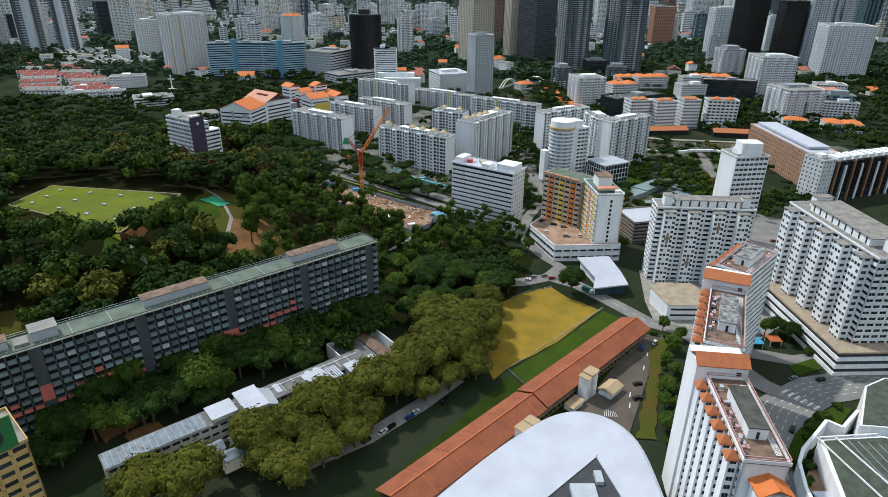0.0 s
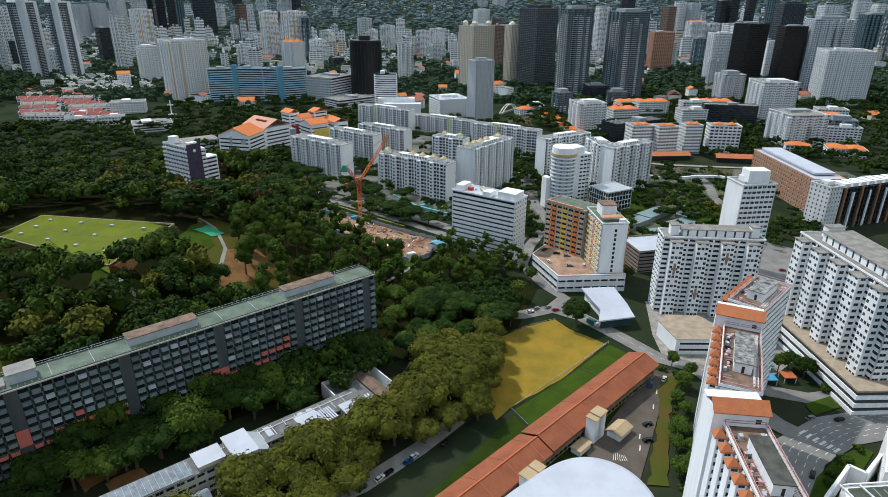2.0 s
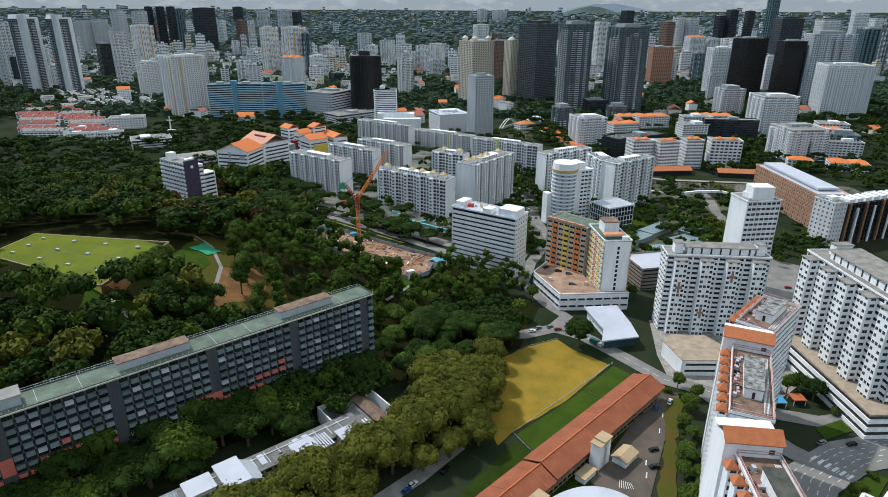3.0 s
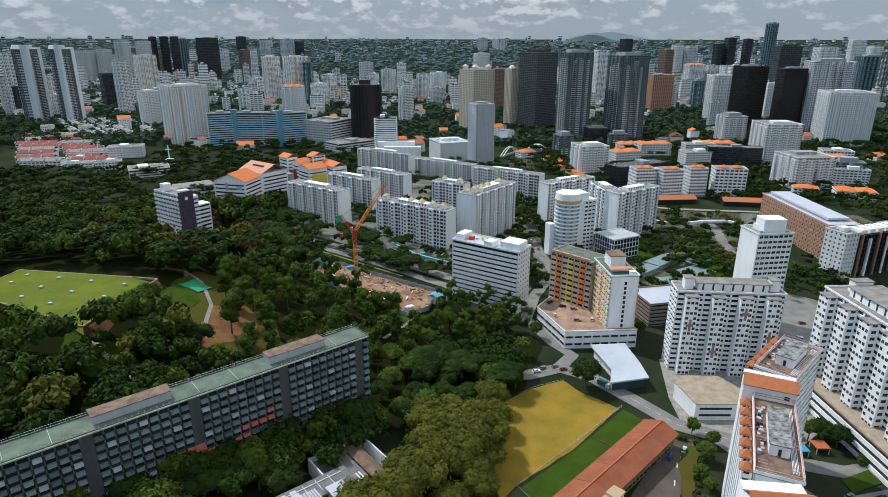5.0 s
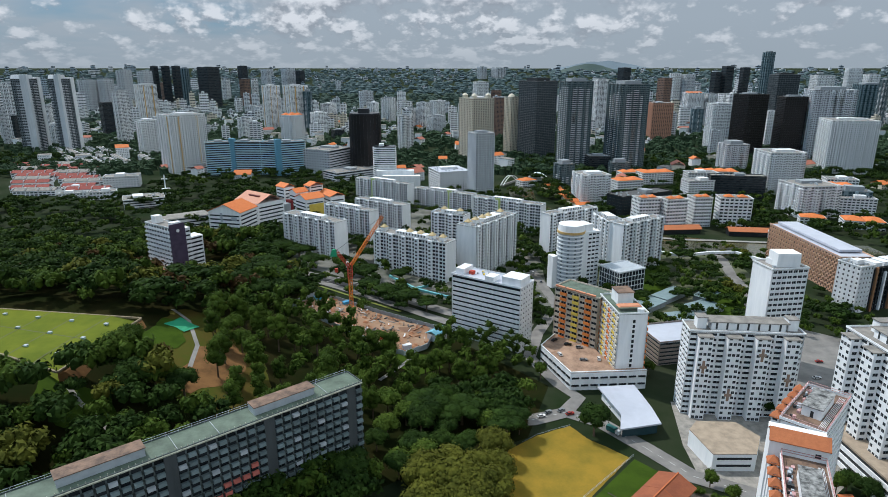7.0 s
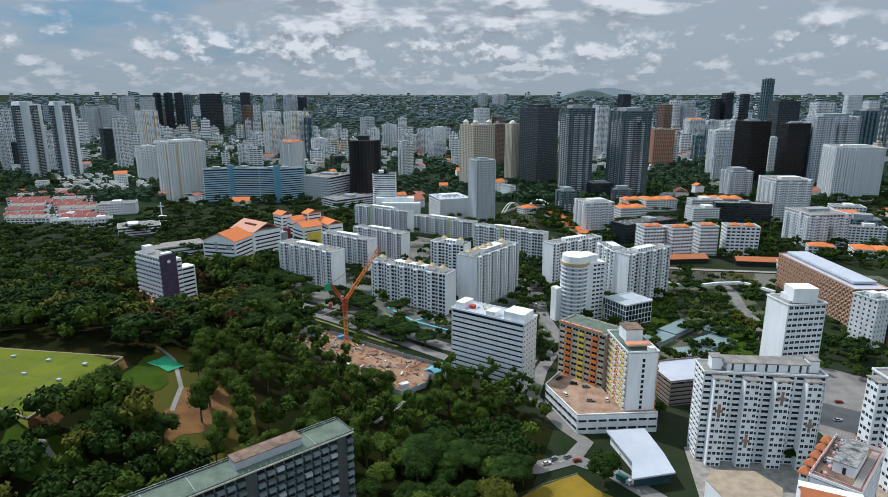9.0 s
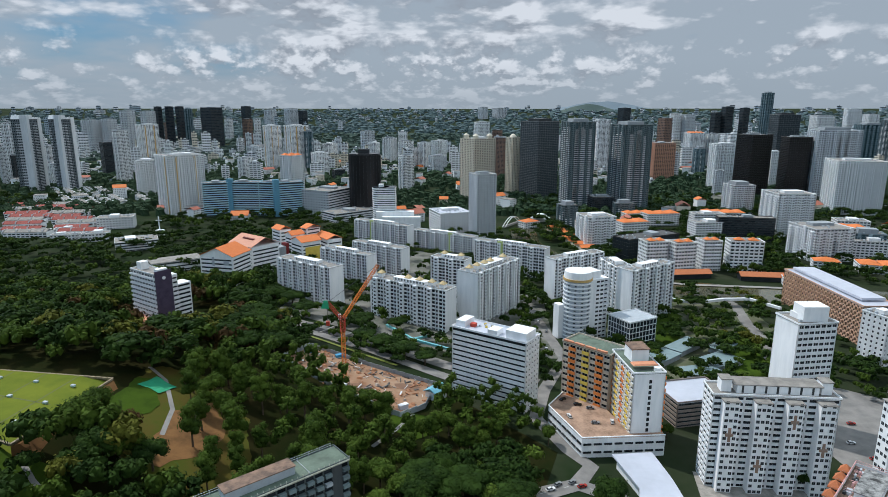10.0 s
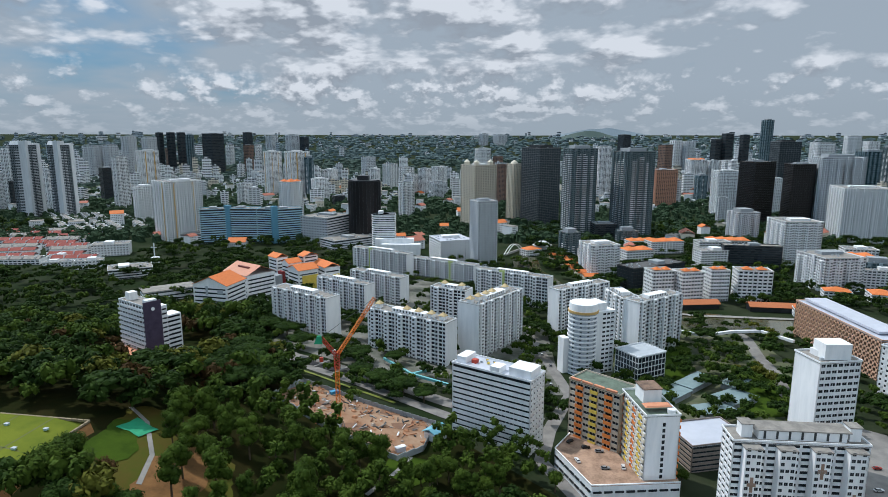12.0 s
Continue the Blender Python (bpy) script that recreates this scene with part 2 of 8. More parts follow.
leaf_dark = leafmat("leaf_dark", (0.005, 0.014, 0.004), (0.036, 0.066, 0.01))
leaf_mid = leafmat("leaf_mid", (0.013, 0.03, 0.005), (0.075, 0.115, 0.015))
leaf_olive = leafmat("leaf_olive", (0.026, 0.033, 0.006), (0.135, 0.138, 0.02))
leaf_brown = leafmat("leaf_brown", (0.03, 0.02, 0.008), (0.075, 0.042, 0.014))
steel_orange = mat("crane_orange_paint", (0.75, 0.23, 0.03), (0.6, 0.16, 0.02), rough=0.5)
steel_red = mat("crane_red_paint", (0.5, 0.06, 0.03), (0.38, 0.04, 0.02), rough=0.5)
bluetarp = mat("blue_tarpaulin", (0.06, 0.3, 0.5), (0.04, 0.22, 0.4), rough=0.5)
greennet = mat("green_net", (0.03, 0.32, 0.16), (0.02, 0.22, 0.1))
tealpaint = mat("teal_canopy", (0.2, 0.5, 0.52), (0.14, 0.4, 0.42), rough=0.5)

# ---- builders ----


def ground_z(x, y):
    dx, dy = x + 205, y - 322
    sx = 95 if dx > 0 else 260
    sy = 95 if dy < 0 else 118
    h = min(46.0, 50 * math.exp(-(dx / sx) ** 2 / 2 - (dy / sy) ** 2 / 2))
    # the land climbs to the horizon
    far = min(1.0, max(0.0, (math.hypot(x, y) - 3000) / 1850))
    return h + 166 * far ** 1.15


class Geo:
    """Boxes, prisms and sheets gathered for one mesh."""

    def __init__(self):
        self.v, self.f, self.mi = [], [], []

    def box(self, x0, x1, y0, y1, z0, z1, mi=0):
        b = len(self.v)
        self.v += [(x0, y0, z0), (x1, y0, z0), (x1, y1, z0), (x0, y1, z0), (x0, y0, z1), (x1, y0, z1), (x1, y1, z1), (x0, y1, z1)]
        self.f += [(b, b + 3, b + 2, b + 1), (b + 4, b + 5, b + 6, b + 7), (b, b + 1, b + 5, b + 4), (b + 1, b + 2, b + 6, b + 5), (b + 2, b + 3, b + 7, b + 6), (b + 3, b, b + 4, b + 7)]
        self.mi += [mi] * 6
        return self

    def prism(self, pts, z0, z1, mi=0, top=None):
        """pts: plan outline, counter-clockwise; top: another outline for a taper."""
        b, n = len(self.v), len(pts)
        top = top or pts
        self.v += [(x, y, z0) for x, y in pts] + [(x, y, z1) for x, y in top]
        self.f += [tuple(b + i for i in reversed(range(n))), tuple(b + n + i for i in range(n))]
        self.f += [(b + i, b + (i + 1) % n, b + n + (i + 1) % n, b + n + i) for i in range(n)]
        self.mi += [mi] * (n + 2)
        return self

    def pyramid(self, x0, x1, y0, y1, z0, z1, mi=0, eave=0.25):
        b = len(self.v)
        self.v += [(x0, y0, z0), (x1, y0, z0), (x1, y1, z0), (x0, y1, z0), (x0, y0, z0 + eave), (x1, y0, z0 + eave), (x1, y1, z0 + eave), (x0, y1, z0 + eave), ((x0 + x1) / 2, (y0 + y1) / 2, z1)]
        self.f += [(b, b + 3, b + 2, b + 1), (b, b + 1, b + 5, b + 4), (b + 1, b + 2, b + 6, b + 5), (b + 2, b + 3, b + 7, b + 6), (b + 3, b, b + 4, b + 7), (b + 4, b + 5, b + 8), (b + 5, b + 6, b + 8), (b + 6, b + 7, b + 8), (b + 7, b + 4, b + 8)]
        self.mi += [mi] * 9
        return self

    def gable(self, x0, x1, y0, y1, z0, z1, mi=0, along="x", thick=0.3):
        """A pitched roof slab with its ridge along x or y."""
        b = len(self.v)
        if along == "x":
            ym = (y0 + y1) / 2
            low = [(x0, y0, z0), (x1, y0, z0), (x1, ym, z1), (x0, ym, z1), (x0, y1, z0), (x1, y1, z0)]
        else:
            xm = (x0 + x1) / 2
            low = [(x0, y1, z0), (x0, y0, z0), (xm, y0, z1), (xm, y1, z1), (x1, y1, z0), (x1, y0, z0)]
        self.v += low + [(x, y, z + thick) for x, y, z in low]
        self.f += [(b + 6, b + 7, b + 8, b + 9), (b + 9, b + 8, b + 11, b + 10), (b + 3, b + 2, b + 1, b), (b + 4, b + 5, b + 2, b + 3), (b, b + 1, b + 7, b + 6), (b + 5, b + 4, b + 10, b + 11), (b + 1, b + 2, b + 8, b + 7), (b + 2, b + 5, b + 11, b + 8), (b, b + 6, b + 9, b + 3), (b + 3, b + 9, b + 10, b + 4)]
        self.mi += [mi] * 10
        return self

    def beam(self, p, q, w, mi=0):
        """A square bar from p to q."""
        p, q = Vector(p), Vector(q)
        d = (q - p).normalized()
        s = d.cross(Vector((0, 0, 1)) if abs(d.z) < 0.95 else Vector((1, 0, 0))).normalized() * w / 2
        u = d.cross(s).normalized() * w / 2
        b = len(self.v)
        for c in (p, q):
            self.v += [tuple(c + s + u), tuple(c - s + u), tuple(c - s - u), tuple(c + s - u)]
        self.f += [(b, b + 1, b + 2, b + 3), (b + 7, b + 6, b + 5, b + 4)] + [(b + i, b + 4 + i, b + 4 + (i + 1) % 4, b + (i + 1) % 4) for i in range(4)]
        self.mi += [mi] * 6
        return self

    def tube(self, x, y, z0, z1, r0, r1=None, n=16, mi=0):
        r1 = r0 if r1 is None else r1
        c = [(math.cos(2 * math.pi * i / n), math.sin(2 * math.pi * i / n)) for i in range(n)]
        return self.prism([(x + r0 * a, y + r0 * b) for a, b in c], z0, z1, mi, [(x + r1 * a, y + r1 * b) for a, b in c])

    def mesh(self, name, mats):
        me = bpy.data.meshes.new(name)
        me.from_pydata(self.v, [], self.f)
        for m in mats:
            me.materials.append(m)
        if len(mats) > 1:
            me.polygons.foreach_set("material_index", self.mi)
        me.update()
        return me


def part(name, geo, mats, parent, label="", loc=None, kind=""):
    mats = mats if isinstance(mats, (list, tuple)) else [mats]
    me = geo if isinstance(geo, bpy.types.Mesh) else geo.mesh(name, mats)
    ob = new(name, me)
    ob.parent = parent
    if loc is not None:
        ob.matrix_basis = loc if isinstance(loc, Matrix) else Matrix.Translation(loc)
    return tagged(ob, label=label, kind=kind)


def thing(name, m, label, category, group=""):
    ob = new(name)
    ob.empty_display_size = 1.0
    ob.matrix_world = m
    return tagged(ob, label=label, category=category, group=group)


def solid(name, geo, mats, label, category, m=None, group="", kind=""):
    mats = mats if isinstance(mats, (list, tuple)) else [mats]
    ob = new(name, geo.mesh(name, mats))
    if m is not None:
        ob.matrix_world = m
    return tagged(ob, label=label, category=category, group=group, kind=kind)


def face_box(geo, face, LR, LL, s0, s1, d0, d1, z0, z1, mi=0):
    """A box against one face of a block: s along it, d outwards from its wall plane."""
    if face == "R":
        geo.box(s0, s1, -d1, -d0, z0, z1, mi)
    elif face == "E":
        geo.box(LR + d0, LR + d1, s0, s1, z0, z1, mi)
    elif face == "B":
        geo.box(LR - s1, LR - s0, LL + d0, LL + d1, z0, z1, mi)
    else:
        geo.box(-d1, -d0, LL - s1, LL - s0, z0, z1, mi)


def face_pane(geo, face, LR, LL, s0, s1, d, z0, z1, mi=0):
    """One sheet of glass against a face, looking outwards."""
    p = {"R": ((s0, -d), (s1, -d)), "E": ((LR + d, s0), (LR + d, s1)), "B": ((LR - s0, LL + d), (LR - s1, LL + d)), "L": ((-d, LL - s0), (-d, LL - s1))}[face]
    b = len(geo.v)
    geo.v += [(*p[0], z0), (*p[1], z0), (*p[1], z1), (*p[0], z1)]
    geo.f.append((b, b + 1, b + 2, b + 3))
    geo.mi.append(mi)


TURN = {"R": 0, "E": 90, "B": 180, "L": 270}


def face_place(face, LR, LL, s, d, z):
    """The pose of a piece drawn facing -y, at s along a face."""
    x, y = {"R": (s, -d), "E": (LR + d, s), "B": (LR - s, LL + d), "L": (-d, LL - s)}[face]
    return pose(x, y, z, 0, 0, TURN[face])


PANES = {}


def pane_mesh(w, h, glassm, framem):
    key = (round(w, 2), round(h, 2), glassm.name, framem.name)
    if key not in PANES:
        # one frame with two recessed lights
        g, f = Geo(), 0.07
        xs, zs = (-w / 2, -w / 2 + f, -f / 2, f / 2, w / 2 - f, w / 2), (0, f, h - f, h)
        g.v = [(a, -0.05, c) for c in zs for a in xs]
        for j in range(3):
            for i in range(5):
                q = (j * 6 + i, j * 6 + i + 1, j * 6 + i + 7, j * 6 + i + 6)
                if j == 1 and i in (1, 3):
                    b = len(g.v)
                    g.v += [(g.v[k][0], -0.01, g.v[k][2]) for k in q]
                    g.f += [(b, b + 1, b + 2, b + 3)] + [(q[k], q[(k + 1) % 4], b + (k + 1) % 4, b + k) for k in range(4)]
                    g.mi += [0, 1, 1, 1, 1]
                else:
                    g.f.append(q)
                    g.mi.append(1)
        PANES[key] = g.mesh("window", [glassm, framem])
    return PANES[key]


BALC = {}


def balcony_mesh(w, h, d, m):
    key = (round(w, 2), round(h, 2), round(d, 2), m.name)
    if key not in BALC:
        g = Geo().box(-w / 2, w / 2, -d, 0, -0.15, 0).box(-w / 2, w / 2, -d, -d + 0.12, 0, h).box(-w / 2, -w / 2 + 0.12, -d + 0.12, 0, 0, h).box(w / 2 - 0.12, w / 2, -d + 0.12, 0, 0, h)
        BALC[key] = g.mesh("balcony", [m])
    return BALC[key]


def facade(root, wall, far, face, LR, LL, z0, h, n, kind, bays, near, budget, sill=0.38, ww=0.55, wh=0.42, glassm=None, framem=None, balc=None, bd=1.0, ribs=0):
    """One face of a block: spandrels and piers stand proud of the recessed panes."""
    ln = LR if face in "RB" else LL
    sh, bw = h / n, ln / max(bays, 1)
    glassm, framem = glassm or glass, framem or offwhite
    if kind == "blank":
        face_box(wall, face, LR, LL, 0, ln, -0.5, 0, z0, z0 + h)
        return
    if kind == "curtain":
        face_box(far, face, LR, LL, 0.1, ln - 0.1, -0.5, -0.25, z0, z0 + h)
        for k in range(n + 1):
            face_box(wall, face, LR, LL, 0, ln, -0.3, 0.0, z0 + k * sh - (0.25 if k else 0), z0 + k * sh + (0.25 if k < n else 0))
        for b in range(bays + 1):
            face_box(wall, face, LR, LL, max(0, b * bw - 0.12), min(ln, b * bw + 0.12), -0.3, 0.1, z0, z0 + h)
        return
    zs = [z0 + k * sh for k in range(n)]
    if kind == "strip":
        # one spandrel panel a storey
        g = Geo()
        g.box(-ln / 2, ln / 2, 0, 0.5, -sh * (1 - sill - wh), sh * sill)
        band = g.mesh("spandrel", wall.mats)
        rest = Geo()
        for k, z in enumerate(zs):
            if face in "EB":
                face_box(rest, face, LR, LL, 0, ln, -0.5, 0, z - sh * (1 - sill - wh), z + sh * sill)
                continue
            part("spandrel", band, None, root, loc=face_place(face, LR, LL, ln / 2, 0.0, z))
        if rest.v:
            part("spandrel", rest, wall.mats, root, kind="stuff")
    for z in zs if kind != "strip" else ():
        lo = z + sh * sill
        face_box(wall, face, LR, LL, 0, ln, -0.5, 0, z, lo)
        if lo + sh * wh < z + sh - 0.02:
            face_box(wall, face, LR, LL, 0, ln, -0.5, 0, lo + sh * wh, z + sh)
    if kind == "strip":
        piers = [(0, 0.5), (ln - 0.5, ln)]
        ww = 0.97
    else:
        pw = bw * (1 - ww)
        piers = [(0, pw / 2)] + [(b * bw - pw / 2, b * bw + pw / 2) for b in range(1, bays)] + [(ln - pw / 2, ln)]
        if ribs:
            # deep party fins between flats
            for b in range(0, bays + 1, ribs):
                face_box(wall, face, LR, LL, max(0, b * bw - 0.25), min(ln, b * bw + 0.25), 0.0, bd, z0, z0 + h)
    for a, b in piers:
        face_box(wall, face, LR, LL, a, b, -0.5, 0.0 if kind != "fins" else 0.7, z0, z0 + h - 0.01)
    pane = pane_mesh(bw * ww, sh * wh, glassm, framem)
    rest = {}
    for k, z in enumerate(zs):
        for b in range(bays):
            s = (b + 0.5) * bw
            if near and budget[0] > 0:
                budget[0] -= 1
                part("window", pane, None, root, loc=face_place(face, LR, LL, s, -0.3, z + sh * sill))
            else:
                face_pane(far, face, LR, LL, s - bw * ww / 2, s + bw * ww / 2, -0.34, z + sh * sill, z + sh * (sill + wh))
            if balc and balc(k, b):
                m, w, bh = balc(k, b)
                if near and budget[1] > 0:
                    budget[1] -= 1
                    part("balcony", balcony_mesh(bw * w, bh, bd, m), None, root, loc=face_place(face, LR, LL, s, 0.0, z + 0.15))
                else:
                    face_box(rest.setdefault(m.name, (m, Geo()))[1], face, LR, LL, s - bw * w / 2, s + bw * w / 2, 0.0, bd, z, z + bh)
    for m, g in rest.values():
        part("balcony", g, m, root, kind="stuff")


def block(name, label, x, y, ang, LR, LL, h, n, R=("punch", 8), L=("punch", 8), wallm=None, roofm=None, near=False, z0=None, group="", category="building",
          parapet=0.9, corem=None, opt_r=None, opt_l=None, glassm=None, plant=True, sides=True, windows=300, balcs=300, E=None, opt_e=None):
    """A storeyed block with its nearest corner at x, y: face R runs from it at the angle ang, face L at ang + 90."""
    z0 = ground_z(x, y) - 1.0 if z0 is None else z0
    ca, sa = math.cos(radians(ang)), math.sin(radians(ang))
    RECTS.append((x, y, ca, sa, LR, LL))
    wallm, roofm = wallm or white, roofm or roofgrey
    root = thing(name, pose(x, y, z0, 0, 0, ang), label, category, group)
    wall, far, roof = Geo(), Geo(), Geo()
    wall.mats = [wallm]
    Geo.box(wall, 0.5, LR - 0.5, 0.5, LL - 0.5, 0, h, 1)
    budget = [windows, balcs]
    opt_r, opt_l = dict(opt_r or {}), dict(opt_l or {})
    for o in (opt_r, opt_l):
        if glassm:
            o.setdefault("glassm", glassm)
    facade(root, wall, far, "R", LR, LL, 0, h, n, R[0], R[1], near, budget, **opt_r)
    facade(root, wall, far, "L", LR, LL, 0, h, n, L[0], L[1], near, budget, **opt_l)
    if sides:
        facade(root, wall, far, "E", LR, LL, 0, h, n, *(E or L), bool(E) and near, budget if E else [0, 0], **(opt_e or opt_l))
        facade(root, wall, far, "B", LR, LL, 0, h, n, R[0], R[1], False, [0, 0], **opt_r)
    roof.box(-0.3, LR + 0.3, -0.3, LL + 0.3, h, h + 0.25, 0)
    for a in ((-0.3, LR + 0.3, -0.3, 0.0), (-0.3, LR + 0.3, LL, LL + 0.3), (-0.3, 0.0, 0.0, LL), (LR, LR + 0.3, 0.0, LL)):
        roof.box(*a, h + 0.25, h + 0.25 + parapet, 1)
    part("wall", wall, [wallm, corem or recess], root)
    part("roof", roof, [roofm, wallm], root)
    if far.v:
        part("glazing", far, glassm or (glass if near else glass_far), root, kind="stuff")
    if plant:
        rnd = random.Random(int(abs(x) * 7 + abs(y) * 13))
        g = Geo()
        lng = LR > LL
        a = max(LR, LL)
        w = min(LR, LL)
        c = rnd.uniform(0.35, 0.65) * a
        hw = min(a * 0.16, 6)
        bx = (c - hw, c + hw, w * 0.25, w * 0.8) if lng else (w * 0.25, w * 0.8, c - hw, c + hw)
        part("plant_room", Geo().box(*bx, h + 0.25, h + 3.4), offwhite if wallm in (white, cream) else greyw, root)
        for k in range(14):
            s, d = rnd.uniform(0.05, 0.92) * LR, rnd.uniform(0.1, 0.85) * LL
            if bx[0] - 2 < s < bx[1] + 2 and bx[2] - 2 < d < bx[3] + 2:
                continue
            g.box(s, s + rnd.uniform(1, 2.2), d, d + rnd.uniform(1, 2), h + 0.25, h + rnd.uniform(1.2, 2.2))
        if g.v:
            part("roof_unit", g, metalgrey, root, kind="stuff")
    return root


TAKEN, RECTS = [], []
STYLES = {
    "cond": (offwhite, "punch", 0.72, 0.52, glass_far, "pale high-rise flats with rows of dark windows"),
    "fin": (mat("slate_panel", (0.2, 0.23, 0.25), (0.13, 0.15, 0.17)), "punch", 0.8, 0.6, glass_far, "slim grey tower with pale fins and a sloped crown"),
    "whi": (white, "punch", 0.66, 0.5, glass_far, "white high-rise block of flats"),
    # distance haze is carried by this style's pale grey wall colour
    "grey": (palegrey, "punch", 0.6, 0.5, glass_far, "grey concrete tower far away, paled for haze"),
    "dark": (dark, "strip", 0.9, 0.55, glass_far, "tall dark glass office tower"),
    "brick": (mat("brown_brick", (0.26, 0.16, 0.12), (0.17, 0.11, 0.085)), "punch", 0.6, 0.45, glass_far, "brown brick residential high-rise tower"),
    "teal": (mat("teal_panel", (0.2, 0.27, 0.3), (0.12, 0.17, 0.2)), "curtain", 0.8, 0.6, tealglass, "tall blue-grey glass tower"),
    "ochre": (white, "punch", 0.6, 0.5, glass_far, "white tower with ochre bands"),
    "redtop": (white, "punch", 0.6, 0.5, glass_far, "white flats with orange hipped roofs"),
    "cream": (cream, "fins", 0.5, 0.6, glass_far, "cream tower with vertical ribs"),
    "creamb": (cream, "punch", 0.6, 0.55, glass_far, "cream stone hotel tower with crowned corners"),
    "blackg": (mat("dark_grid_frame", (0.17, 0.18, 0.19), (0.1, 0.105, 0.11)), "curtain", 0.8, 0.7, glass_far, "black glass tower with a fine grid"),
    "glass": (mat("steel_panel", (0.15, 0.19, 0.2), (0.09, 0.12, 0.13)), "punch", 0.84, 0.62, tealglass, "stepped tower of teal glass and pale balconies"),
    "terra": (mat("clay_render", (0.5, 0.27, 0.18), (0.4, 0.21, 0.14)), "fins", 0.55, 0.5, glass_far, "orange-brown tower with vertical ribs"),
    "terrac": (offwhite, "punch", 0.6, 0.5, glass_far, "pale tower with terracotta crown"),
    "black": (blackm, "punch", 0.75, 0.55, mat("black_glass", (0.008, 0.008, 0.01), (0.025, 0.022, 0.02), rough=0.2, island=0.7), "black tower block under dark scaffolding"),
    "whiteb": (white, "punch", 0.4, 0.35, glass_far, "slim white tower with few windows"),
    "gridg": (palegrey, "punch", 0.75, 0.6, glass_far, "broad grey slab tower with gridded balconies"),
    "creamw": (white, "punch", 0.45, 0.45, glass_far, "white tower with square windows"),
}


def free(x, y, r=0.0):
    for a, b, c in TAKEN:
        if (x - a) ** 2 + (y - b) ** 2 < (c * 0.8 + r) ** 2:
            return False
    for a, b, ca, sa, LR, LL in RECTS:
        dx, dy = x - a, y - b
        if abs(dx) < 150 and abs(dy) < 150 and -5 - r < dx * ca + dy * sa < LR + 5 + r and -5 - r < dy * ca - dx * sa < LL + 5 + r:
            return False
    return True


